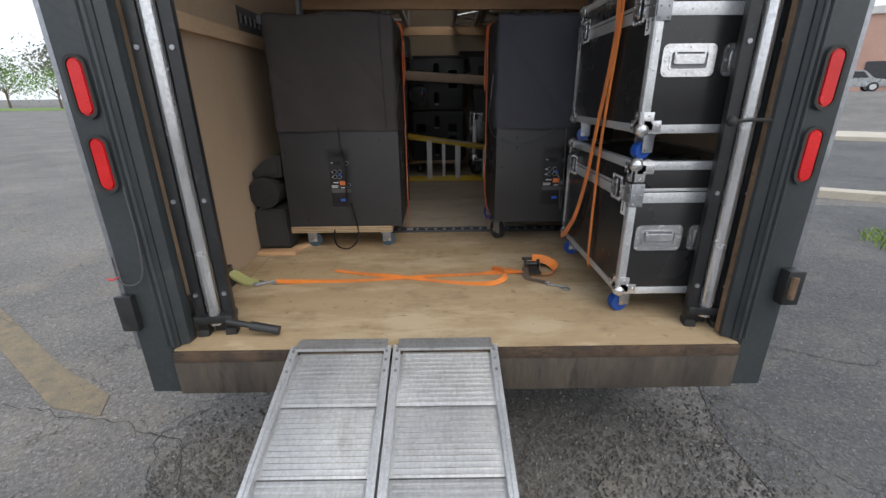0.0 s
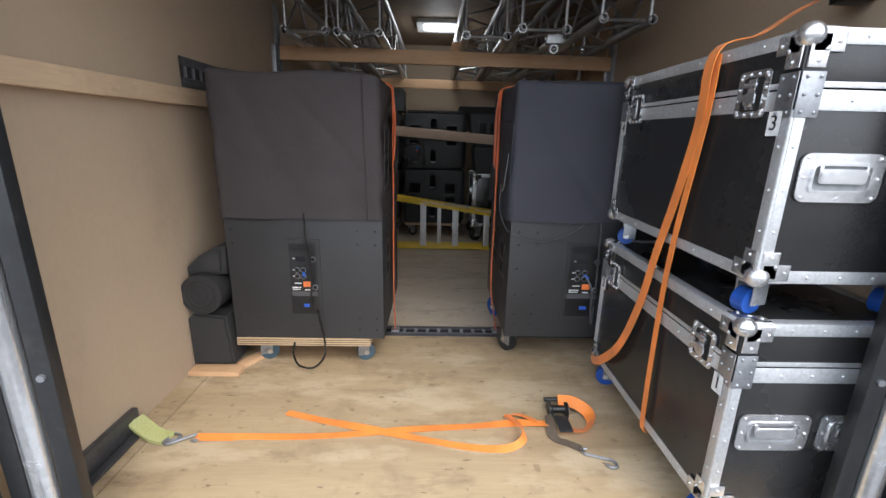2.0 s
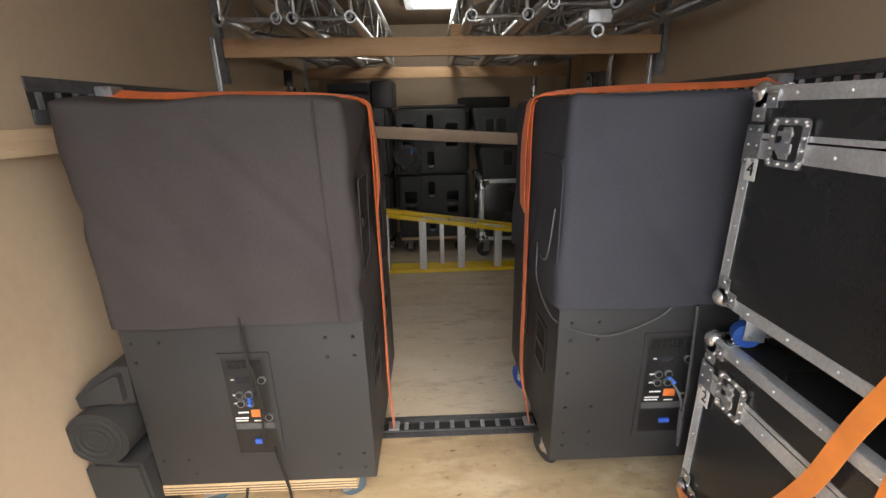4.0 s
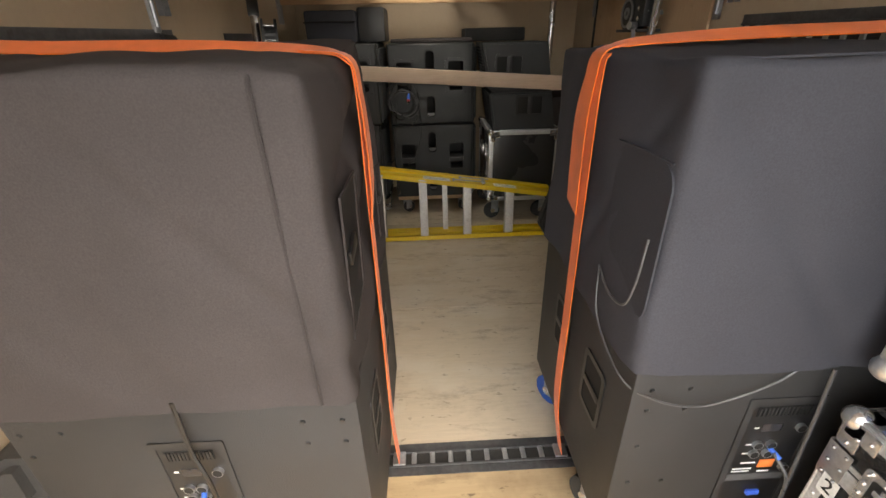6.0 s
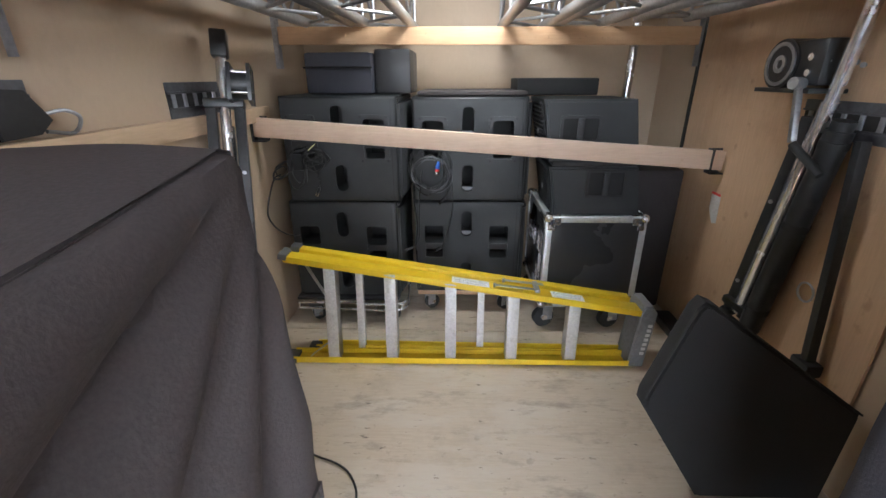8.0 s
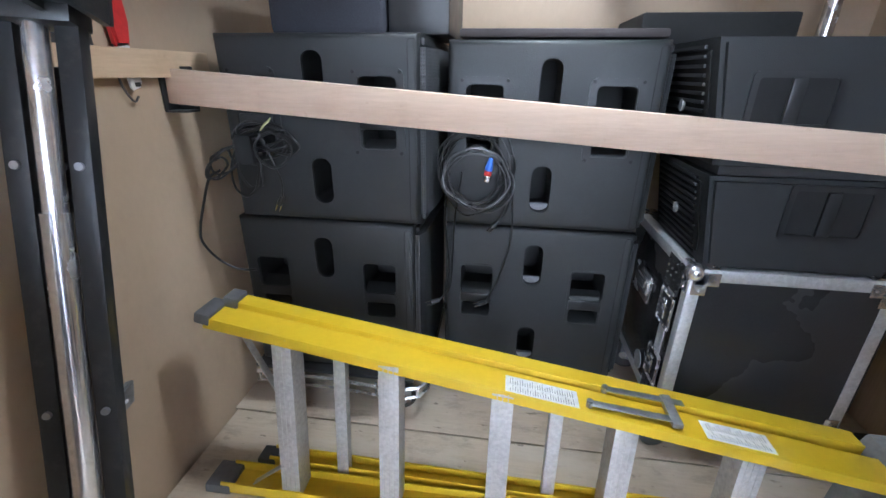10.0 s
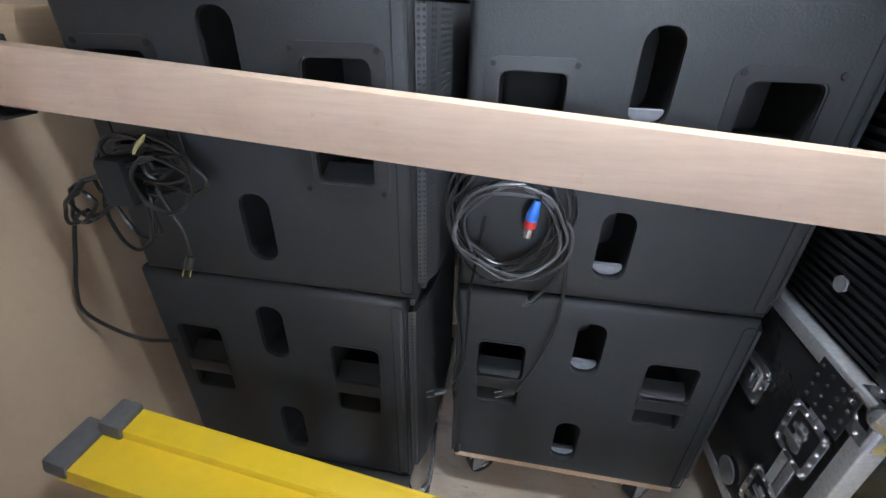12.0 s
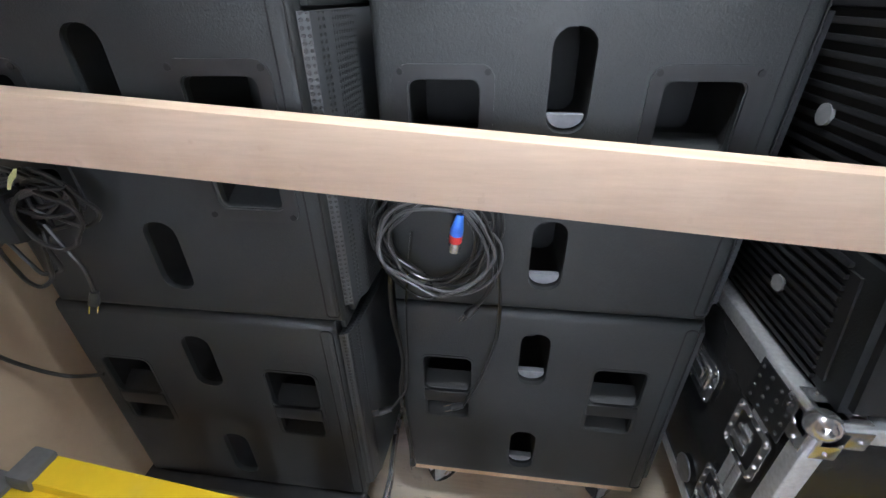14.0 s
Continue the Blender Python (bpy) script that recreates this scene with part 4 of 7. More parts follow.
def road_case(x0, x1, y0, y1, z0, z1, floor_z, wheel_mat, labels, text, hw_faces=("-x", "-y")):
    """Flight case: laminate panels, aluminium edges, lid band, ball corners, latches, handles, castors."""
    t = thing("road_case", ((x0 + x1) / 2, (y0 + y1) / 2, floor_z), text, "road case", "road cases")
    lid = z1 - 0.112
    b = B()
    box(b, x0 + 0.002, x1 - 0.002, y0 + 0.002, y1 - 0.002, z0 + 0.002, lid - 0.004, 0.002)
    part("body", b, LAMINATE, t)
    b = B()
    box(b, x0 + 0.002, x1 - 0.002, y0 + 0.002, y1 - 0.002, lid, z1 - 0.002, 0.002)
    part("lid", b, LAMINATE, t)
    e = 0.03
    def trim(*a):
        b = B()
        box(b, *a, 0.003)
        part("edge_trim", b, ALU, t)
    for x in (x0, x1):
        for y in (y0, y1):
            sx, sy = (1 if x == x0 else -1), (1 if y == y0 else -1)
            b = B()
            box(b, *sorted((x - sx * 0.0005, x + sx * 0.0025)), *sorted((y - sy * 0.0005, y + sy * e)), z0 + e, lid - 0.045, 0.001)
            box(b, *sorted((x - sx * 0.0005, x + sx * e)), *sorted((y - sy * 0.0005, y + sy * 0.0025)), z0 + e, lid - 0.045, 0.001)
            rod(b, (x + sx * 0.003, y + sy * 0.003, z0 + e), (x + sx * 0.003, y + sy * 0.003, lid - 0.045), 0.005, 8)
            for k in range(3):
                z = z0 + 0.12 + k * (lid - z0 - 0.24) / 2
                rivet_at(b, (x - sx * 0.0005, y + sy * 0.018, z), 0.004)
                rivet_at(b, (x + sx * 0.018, y - sy * 0.0005, z), 0.004)
            part("edge_trim", b, ALU, t)
    for za, zb in ((z0, z0 + e), (lid - 0.045, lid - 0.004), (lid, lid + 0.012), (z1 - e, z1)):
        for y, s in ((y0, 1), (y1, -1)):
            b = B()
            box(b, x0 + 0.004, x1 - 0.004, *sorted((y - s * 0.001, y + s * 0.002)), za, zb, 0.001)
            if zb - za > 0.02:
                for k in range(4):
                    rivet_at(b, (x0 + 0.12 + k * (x1 - x0 - 0.24) / 3, y - s * 0.001, (za + zb) / 2), 0.004)
            if zb == z1:
                box(b, x0 + 0.004, x1 - 0.004, *sorted((y, y + s * e)), z1 - 0.002, z1 + 0.001, 0.001)
            part("edge_trim", b, ALU, t)
        for x, s in ((x0, 1), (x1, -1)):
            b = B()
            box(b, *sorted((x - s * 0.001, x + s * 0.002)), y0 + 0.004, y1 - 0.004, za, zb, 0.001)
            if zb - za > 0.02:
                for k in range(6):
                    rivet_at(b, (x - s * 0.001, y0 + 0.12 + k * (y1 - y0 - 0.24) / 5, (za + zb) / 2), 0.004)
            if zb == z1:
                box(b, *sorted((x, x + s * e)), y0 + 0.004, y1 - 0.004, z1 - 0.002, z1 + 0.001, 0.001)
            part("edge_trim", b, ALU, t)
    for x, sx in ((x0, -1), (x1, 1)):
        for y, sy in ((y0, -1), (y1, 1)):
            for z, sz in ((z0, -1), (z1, 1)):
                ball_corner(t, (x, y, z), sx, sy, sz)
            b = B()
            for (pa, pb) in (((x, x - sx * 0.05), (y + sy * 0.0015, y + sy * 0.004)), ((x + sx * 0.0015, x + sx * 0.004), (y, y - sy * 0.05))):
                box(b, *sorted(pa), *sorted(pb), lid - 0.06, lid + 0.03, 0.001)
            for k in range(3):
                for q in (0.012, 0.04):
                    zz = lid - 0.05 + k * 0.035
                    rivet_at(b, (x - sx * q, y + sy * 0.0045, zz), 0.0042)
                    rivet_at(b, (x + sx * 0.0045, y - sy * q, zz), 0.0042)
            part("corner_brace", b, ZINC, t, "riveted steel corner brace")
            castor(t, x - sx * 0.06, y - sy * 0.075, z0, floor_z, wheel_mat, 195 if sy < 0 else 160)
    if "-x" in hw_faces:
        for y in (y0 + 0.125, y1 - 0.125):
            butterfly_latch(t, "-x", y, lid - 0.005, x0 - 0.002)
    if "-y" in hw_faces:
        w = (x1 - x0) / 2
        for x in (x0 + w - 0.105, x0 + w + 0.105):
            recessed_handle(t, "-y", x, (z0 + lid) / 2 + 0.03, y0 - 0.002)
    for txt, y in labels:
        b = B()
        box(b, x0 - 0.0045, x0 - 0.003, y - 0.018, y + 0.018, lid - 0.098, lid - 0.046)
        pl = part("number_label", b, WHITE, t, "white stick-on number label")
        lettering("number", txt, 0.046, side_matrix("-x", y, lid - 0.072, x0 - 0.0052), INK, pl)
    return t


CX0, CX1 = 0.675, 1.15
road_case(CX0, CX1, 0.212, 1.052, 0.728, 1.272, FLOOR, BLUE, (("1", 0.252), ("2", 1.015)), "lower black road case with aluminium edges on blue castors")
road_case(CX0, CX1, 0.212, 1.052, 1.376, 1.915, 1.276, BLUE, (("3", 0.252), ("4", 1.015)), "upper black road case stacked on another, strapped down")

# orange strap over the road cases
st = thing("ratchet_strap", (CX0 - 0.02, 0.75, FLOOR + 0.1), "dirty orange ratchet strap hung over the stacked cases", "strap")
xs = CX0 - 0.012
bm = B()
ribbon(bm, [(1.12, 0.62, 2.12), (0.95, 0.57, 2.06), (0.78, 0.51, 1.965), (xs - 0.004, 0.49, 1.915), (xs - 0.002, 0.51, 1.73), (xs - 0.003, 0.563, 1.513), (xs - 0.004, 0.62, 1.33), (xs - 0.005, 0.672, 1.13), (xs - 0.008, 0.77, 0.92), (xs - 0.01, 0.9, 0.785), (xs - 0.004, 1.0, 0.728), (xs + 0.01, 1.06, 0.728)],
       [(0.0, 0.019, 0)] * 4 + [(0, 0.019, 0.004)] * 3 + [(0, 0.018, 0.008), (0, 0.013, 0.014), (0, 0.008, 0.017), (0, 0.002, 0.018), (0, 0.0, 0.018)])
part("webbing", bm, ORANGE_DULL, st)
bm = B()
ribbon(bm, [(xs - 0.001, 0.474, 1.91), (xs - 0.001, 0.484, 1.73), (xs - 0.001, 0.537, 1.387), (xs - 0.001, 0.55, 1.116), (xs - 0.001, 0.543, 0.76), (xs + 0.012, 0.542, 0.715)],
       [(0, 0.013, 0.002)] * 4 + [(0, 0.013, 0)] * 2)
part("webbing", bm, ORANGE_DULL, st)
bm = B()
box(bm, 1.07, 1.155, 0.6, 0.66, 2.08, 2.13, 0.006)
rod(bm, (1.06, 0.63, 2.09), (1.12, 0.63, 2.12), 0.014, 8)
part("buckle", bm, STAND, st, "dark steel strap buckle at the wall")

# ---------------------------------------------------------------- the two loudspeaker stacks near the door
def amp_panel(t, x0, x1, z0, z1, y, lead=True):
    """Recessed amplifier panel with sockets, knobs, badge and power inlet."""
    b = B()
    ring_plate(b, round_rect((x0 + x1) / 2, (z0 + z1) / 2, x1 - x0, z1 - z0, 0.006), round_rect((x0 + x1) / 2, (z0 + z1) / 2, x1 - x0 - 0.03, z1 - z0 - 0.03, 0.004), 1, y - 0.003, y)
    f = part("amp_panel", b, CABINET, t)
    w, hh = x1 - x0, z1 - z0
    b = B()
    box(b, x0 + 0.012, x1 - 0.012, y - 0.0015, y - 0.0005, z0 + 0.012, z1 - 0.012)
    part("plate", b, PLASTIC, f)
    b = B()
    box(b, x0 + 0.026, x1 - 0.026, y - 0.0022, y - 0.0012, z1 - 0.052, z1 - 0.024)
    hs = part("heat_sink", b, HOLE, f)
    for k in range(14):
        x = x0 + 0.03 + k * (w - 0.06) / 13
        b = B()
        box(b, x - 0.0022, x + 0.0022, y - 0.005, y - 0.0018, z1 - 0.05, z1 - 0.026)
        part("fin", b, PLASTIC, t)
    b = B()
    box(b, x0 + w * 0.3, x0 + w * 0.56, y - 0.003, y - 0.0012, z1 - 0.1, z1 - 0.078)
    part("display", b, GLASS_DARK, f)
    for kx, kz in ((0.8, 0.245), (0.32, 0.38), (0.5, 0.38), (0.32, 0.46), (0.5, 0.46), (0.82, 0.6)):
        b = B()
        c = Vector((x0 + w * kx, y - 0.0012, z1 - hh * kz))
        rod(b, c, c - Vector((0, 0.008, 0)), 0.0095, 14)
        k = part("socket", b, HOLE, f)
        b = B()
        o = [(c.x + 0.0115 * math.cos(a), c.z + 0.0115 * math.sin(a)) for a in (6.2832 * i / 14 for i in range(14))]
        q = [(c.x + 0.009 * math.cos(a), c.z + 0.009 * math.sin(a)) for a in (6.2832 * i / 14 for i in range(14))]
        ring_plate(b, o, q, 1, y - 0.009, y - 0.0012)
        part("socket_rim", b, ZINC, k)
    b = B()
    box(b, x0 + w * 0.47, x0 + w * 0.68, y - 0.003, y - 0.0012, z1 - hh * 0.6, z1 - hh * 0.53, 0.0008)
    part("badge", b, ORANGE_BADGE, f, "orange square badge")
    for (a, c, d) in ((0.22, 0.42, 0.555), (0.14, 0.4, 0.61), (0.14, 0.38, 0.635), (0.5, 0.66, 0.64), (0.2, 0.26, 0.24), (0.18, 0.27, 0.385), (0.18, 0.27, 0.465)):
        b = B()
        box(b, x0 + w * a, x0 + w * c, y - 0.0022, y - 0.0012, z1 - hh * d - 0.002, z1 - hh * d + 0.0025)
        part("print", b, WHITE, f, "small unreadable white print")
    b = B()
    box(b, x0 + 0.018, x1 - 0.018, y - 0.0024, y - 0.0012, z1 - hh * 0.72, z1 - hh * 0.66)
    part("data_strip", b, DARK_GREY, f)
    b = B()
    box(b, x0 + w * 0.46, x0 + w * 0.64, y - 0.009, y - 0.0012, z1 - hh * 0.86, z1 - hh * 0.82, 0.002)
    part("power_inlet", b, BLUE_PLUG, f, "blue locking power plug")
    if lead:
        b = B()
        c = Vector((x0 + w * 0.5, y - 0.004, z1 - hh * 0.41))
        rod(b, c, c + Vector((0.01, -0.026, -0.008)), 0.0058, 12)
        part("plug", b, BLUE_PLUG, f, "blue-ringed signal plug")
    return f


def bolts(t, pts, y):
    for x, z in pts:
        b = B()
        rod(b, (x, y + 0.001, z), (x, y - 0.004, z), 0.0065, 10, 0.0045)
        part("bolt", b, STAND, t)


def pocket(t, face_x, s, y0, y1, z0, z1, name="handle_recess"):
    """Side handle: frame, flat near-black sheet painting the pocket's shade, and grip bar on an x face; s: outward
    sign.
    """
    b = B()
    cy, cz = (y0 + y1) / 2, (z0 + z1) / 2
    o, i = round_rect(cy, cz, y1 - y0, z1 - z0, 0.02), round_rect(cy, cz, y1 - y0 - 0.03, z1 - z0 - 0.03, 0.012)
    ring_plate(b, o, i, 0, *sorted((face_x, face_x + s * 0.004)))
    p = part(name, b, PLASTIC, t, "black plastic side handle")
    b = B()
    prism(b, i, 0, *sorted((face_x + s * 0.0004, face_x + s * 0.0012)))
    part("pocket", b, HOLE, p)
    b = B()
    box(b, *sorted((face_x + s * 0.001, face_x + s * 0.006)), y0 + 0.016, y1 - 0.016, cz - 0.012, cz + 0.01, 0.003)
    part("grip", b, PLASTIC, p)
    return p


def cabinet(x0, x1, y0, y1, z0, z1, panel, bolt_pts, side, floor_z, label):
    t = thing("loudspeaker", ((x0 + x1) / 2, (y0 + y1) / 2, floor_z), label, "loudspeaker", "subwoofers by the door")
    b = B()
    box(b, x0, x1, y0, y1, z0, z1, 0.007)
    part("cabinet", b, CABINET, t)
    amp_panel(t, *panel, y0 - 0.001)
    bolts(t, bolt_pts, y0)
    fx = x1 if side > 0 else x0
    pocket(t, fx, side, y0 + 0.11, y0 + 0.24, z0 + 0.25, z0 + 0.43)
    pocket(t, fx, side, y1 - 0.3, y1 - 0.17, z0 + 0.25, z0 + 0.43)
    return t


AX0, AX1, AY0, AY1 = -0.967, -0.29, 1.084, 1.79
BX0, BX1, BY0, BY1 = 0.27, 0.94, 1.117, 1.79
sub_a = cabinet(AX0, AX1, AY0, AY1, 0.772, 1.34, (-0.714, -0.564, 0.88, 1.243),
                [(x, z) for x in (-0.4, -0.323) for z in (1.28, 1.219, 0.87, 0.815)] + [(-0.94, 1.281), (-0.94, 1.22), (-0.863, 1.282), (-0.94, 0.87), (-0.863, 0.87), (-0.85, 0.815)], 1, 0.77,
                "charcoal textured subwoofer on a plywood dolly, amplifier panel showing")
sub_b = cabinet(BX0, BX1, BY0, BY1, 0.777, 1.34, (0.531, 0.705, 0.87, 1.243),
                [(x, z) for x in (0.31, 0.392) for z in (1.281, 1.223, 0.888, 0.838)] + [(0.31, 1.11), (0.31, 0.985), (0.392, 0.985)], -1, FLOOR,
                "charcoal textured subwoofer on castors with a covered speaker above")
for x in (BX0 + 0.06, BX1 - 0.08):
    for y in (BY0 + 0.15, BY1 - 0.09):
        castor(sub_b, x, y, 0.776, FLOOR, RUBBER if y < 1.4 else BLUE, 120)
dolly = thing("dolly", (-0.65, 1.4, FLOOR), "layered plywood dolly on blue-grey castors under the subwoofer", "dolly")
bm = B()
box(bm, -0.966, -0.354, 1.083, 1.76, 0.734, 0.7715, 0.002)
part("deck", bm, PLY_EDGE, dolly)
for z in (0.7425, 0.7535, 0.7635):
    bm = B()
    box(bm, -0.967, -0.353, 1.0815, 1.084, z - 0.0016, z + 0.0016)
    part("ply_layer", bm, BARK, dolly, "dark glue line of the plywood")
for x in (-0.875, -0.41):
    for y in (1.17, 1.68):
        castor(dolly, x, y, 0.734, FLOOR, BLUEGREY, 20 if y < 1.3 else 70, 0.03)


def cover(name, x0, x1, y0, y1, z0, z1, mat, label, seed, sag, pleat):
    """Padded cloth cover: a rounded box with slack folds."""
    b = B()
    nx, ny, nz = 44, 44, 40
    def grid_face(f, nu, nv):
        V = [[b.verts.new(f(i / nu, j / nv)) for j in range(nv + 1)] for i in range(nu + 1)]
        for i in range(nu):
            for j in range(nv):
                b.faces.new((V[i][j], V[i + 1][j], V[i + 1][j + 1], V[i][j + 1]))
    L = lambda a, c, t: a + (c - a) * t
    grid_face(lambda u, v: (L(x0, x1, u), y0, L(z0, z1, v)), nx, nz)
    grid_face(lambda u, v: (L(x1, x0, u), y1, L(z0, z1, v)), nx, nz)
    grid_face(lambda u, v: (x1, L(y0, y1, u), L(z0, z1, v)), ny, nz)
    grid_face(lambda u, v: (x0, L(y1, y0, u), L(z0, z1, v)), ny, nz)
    grid_face(lambda u, v: (L(x0, x1, u), L(y0, y1, v), z1), nx, ny)
    bmesh.ops.remove_doubles(b, verts=b.verts, dist=0.0005)
    c = Vector(((x0 + x1) / 2, (y0 + y1) / 2, 0))
    R = 0.016
    lo, hi = Vector((x0 + R, y0 + R, -9)), Vector((x1 - R, y1 - R, z1 - R))
    for v in b.verts:
        core = Vector((min(max(v.co.x, lo.x), hi.x), min(max(v.co.y, lo.y), hi.y), min(v.co.z, hi.z)))
        d = v.co - core
        if d.length > R:
            v.co = core + d.normalized() * R
        k = Vector((v.co.x * 1.0 + seed, v.co.y * 1.0, v.co.z * 0.35))
        fold = noise.noise(k * 6.5) * 0.011 + noise.noise(Vector((v.co.x * 4 + seed, v.co.y * 4, v.co.z * 9))) * 0.007
        pull = max(0.0, 1 - abs(noise.noise(Vector((v.co.x * 2.2 + v.co.y * 2.2 + v.co.z * 1.6, seed, v.co.z * 0.7))) * 9))
        fold -= pull * 0.008 * min(1, (z1 - v.co.z) * 6 + 0.3)
        edge = 1 - min(max((v.co.z - z0) / 0.5, 0), 1)
        out = (v.co - core)
        out = out.normalized() if out.length > 1e-4 else Vector((0, 0, 1))
        if pleat and v.co.x > x1 - 0.03:
            dy, dz = y1 - v.co.y, z1 - v.co.z
            r = math.hypot(dy, dz)
            fold += 0.06 * (abs(math.sin(7.5 * math.atan2(dz, dy + 0.02) + 0.6)) - 0.7) * min(r * 4, 1) * max(0, 1 - r * 1.15)
            v.co.x -= 0.025 * max(0, 1 - dz * 3) * max(0, 1 - dy * 2)
        v.co += out * (fold * 0.95 + 0.002 + edge * 0.004)
        if abs(v.co.z - z0) < 0.03:
            v.co.z += noise.noise(Vector((v.co.x * 5 + seed, v.co.y * 5, 0))) * 0.008
        if pleat:
            v.co.z -= 0.012 * (1 - math.exp(-max(y1 - v.co.y, 0) / 0.14)) * min(max((v.co.x - x1 + 0.3) / 0.3, 0), 1) * min(max((v.co.z - z1 + 0.2) / 0.2, 0), 1)
        if pleat:
            v.co.z += 0.012 * min(max((v.co.y - y0) / (y1 - y0), 0), 1) ** 2 * min(max((v.co.z - z1 + 0.3) / 0.3, 0), 1)
        if v.co.z > z1 - 0.01:
            v.co.z += sag * noise.noise(Vector((v.co.x * 3 + seed, v.co.y * 3, 2)))
    bmesh.ops.solidify(b, geom=b.faces[:], thickness=-0.003)
    t = thing(name, ((x0 + x1) / 2, (y0 + y1) / 2, z0), label, "speaker cover", "cloth speaker covers")
    part("cloth", b, mat, t, smooth=60)
    return t


cov_a = cover("speaker_cover", AX0 - 0.004, AX1 - 0.006, AY0 - 0.004, AY1 + 0.004, 1.332, 1.922, COVER, "dark charcoal padded cloth cover over a loudspeaker, creased", 3.1, 0.012, True)
cov_b = cover("speaker_cover", BX0 - 0.006, BX1 + 0.003, BY0 - 0.004, BY1 + 0.004, 1.332, 1.908, COVER_BLUE, "slate-grey padded cloth cover over a loudspeaker, side flap loose", 8.4, 0.008, False)
# piping and seams
bm = B()
hose(bm, [(-0.352, AY0 - 0.012, 1.336), (-0.356, AY0 - 0.012, 1.55), (-0.36, AY0 - 0.014, 1.78), (-0.362, AY0 - 0.01, 1.89), (-0.362, AY0 + 0.0, 1.908)], 0.0035, 6)
part("piping", bm, COVER, cov_a)
bm = B()
hose(bm, [(BX0 + 0.02, BY0 + 0.006, 1.9095), (BX0 + 0.3, BY0 + 0.004, 1.912), (BX1 - 0.05, BY0 + 0.006, 1.9095)], 0.0022, 6)
part("piping", bm, COVER_BLUE, cov_b)
# openings over the handles of the covered speakers
def opening(t, x, s, quad, mat_frame):
    b = B()
    cy = sum(p[0] for p in quad) / len(quad)
    cz = sum(p[1] for p in quad) / len(quad)
    big = [(cy + (y - cy) * 1.07, cz + (z - cz) * 1.045) for y, z in quad]
    ring_plate(b, big, quad, 0, *sorted((x + s * 0.005, x + s * 0.009)))
    o = part("handle_opening", b, mat_frame, t, "bound opening in the cloth")
    # Flat near-black sheet: the shade behind the opening, as colour.
    b = B()
    prism(b, quad, 0, *sorted((x + s * 0.005, x + s * 0.0065)))
    part("opening_depth", b, HOLE, o)
    b = B()
    beam(b, (x + s * 0.009, quad[0][0] * 0.72 + quad[1][0] * 0.28, cz + 0.005), (x + s * 0.009, quad[0][0] * 0.25 + quad[1][0] * 0.75, cz + 0.02), 0.008, 0.03, bev=0.003)
    part("grip", b, PLASTIC, o)


opening(cov_a, AX1 - 0.002, 1, [(1.13, 1.45), (1.275, 1.475), (1.315, 1.705), (1.165, 1.705)], COVER)
opening(cov_a, AX1 - 0.002, 1, [(1.64, 1.42), (1.76, 1.41), (1.765, 1.6), (1.65, 1.62)], COVER)
bm = B()
pts = round_rect(1.222, 1.6, 0.21, 0.31, 0.045, 5)
prism(bm, pts, 0, BX0 - 0.016, BX0 - 0.012)
for v in bm.verts:
    v.co.x -= 0.012 * max(0, noise.noise(Vector((v.co.y * 7, v.co.z * 5, 1)))) + 0.006 * (1.75 - v.co.z)
part("side_flap", bm, COVER_BLUE, cov_b, "loose charcoal flap over the side handle")
bm = B()
hose(bm, [(BX0 - 0.017, 1.328, 1.752), (BX0 - 0.019, 1.24, 1.757), (BX0 - 0.018, 1.17, 1.758), (BX0 - 0.014, 1.13, 1.757)], 0.0025, 6)
part("flap_piping", bm, COVER_BLUE, cov_b)
# slack leads over stack b and in front of stack a
bm = B()
hose(bm, [(BX0 - 0.024, 1.14, 1.62), (BX0 - 0.034, 1.135, 1.53), (BX0 - 0.036, 1.16, 1.47), (BX0 - 0.03, 1.24, 1.45), (BX0 - 0.022, 1.32, 1.47)], 0.0024, 6, 8)
hose(bm, [(BX0 - 0.022, 1.32, 1.47), (BX0 - 0.03, 1.27, 1.36), (BX0 - 0.014, 1.15, 1.29), (0.31, BY0 - 0.012, 1.268), (0.4, BY0 - 0.016, 1.246), (0.48, BY0 - 0.014, 1.262), (0.56, BY0 - 0.012, 1.3), (0.6, BY0 - 0.01, 1.335)], 0.0024, 6, 8)
solid("speaker_lead", bm, CABLE_GREY, "thin grey cable draped across the subwoofer", "cable")
bm = B()
hose(bm, [(0.618, BY0 - 0.02, 1.09), (0.64, BY0 - 0.05, 1.04), (0.645, BY0 - 0.055, 0.94), (0.656, BY0 - 0.05, 0.87), (0.663, BY0 - 0.04, 0.95), (0.664, BY0 - 0.03, 1.15), (0.661, BY0 - 0.02, 1.335)], 0.004, 6, 8)
solid("signal_cable", bm, CABLE_GREY, "grey cable hanging from the amplifier panel", "cable")
bm = B()
hose(bm, [(-0.622, AY0 - 0.012, 1.36), (-0.618, AY0 - 0.02, 1.24), (-0.6, AY0 - 0.03, 1.16), (-0.6, AY0 - 0.03, 1.05), (-0.61, AY0 - 0.03, 0.94)], 0.0045, 6, 8)
hose(bm, [(-0.585, AY0 - 0.014, 0.92), (-0.57, AY0 - 0.03, 0.86), (-0.552, AY0 - 0.04, 0.77), (-0.56, AY0 - 0.045, 0.7), (-0.61, AY0 - 0.05, 0.65), (-0.675, AY0 - 0.04, 0.655), (-0.705, AY0 - 0.02, 0.7), (-0.7, AY0 - 0.005, 0.755)], 0.005, 6, 8)
solid("power_cable", bm, CABLE, "black cable looping down from the amplifier panel", "cable")

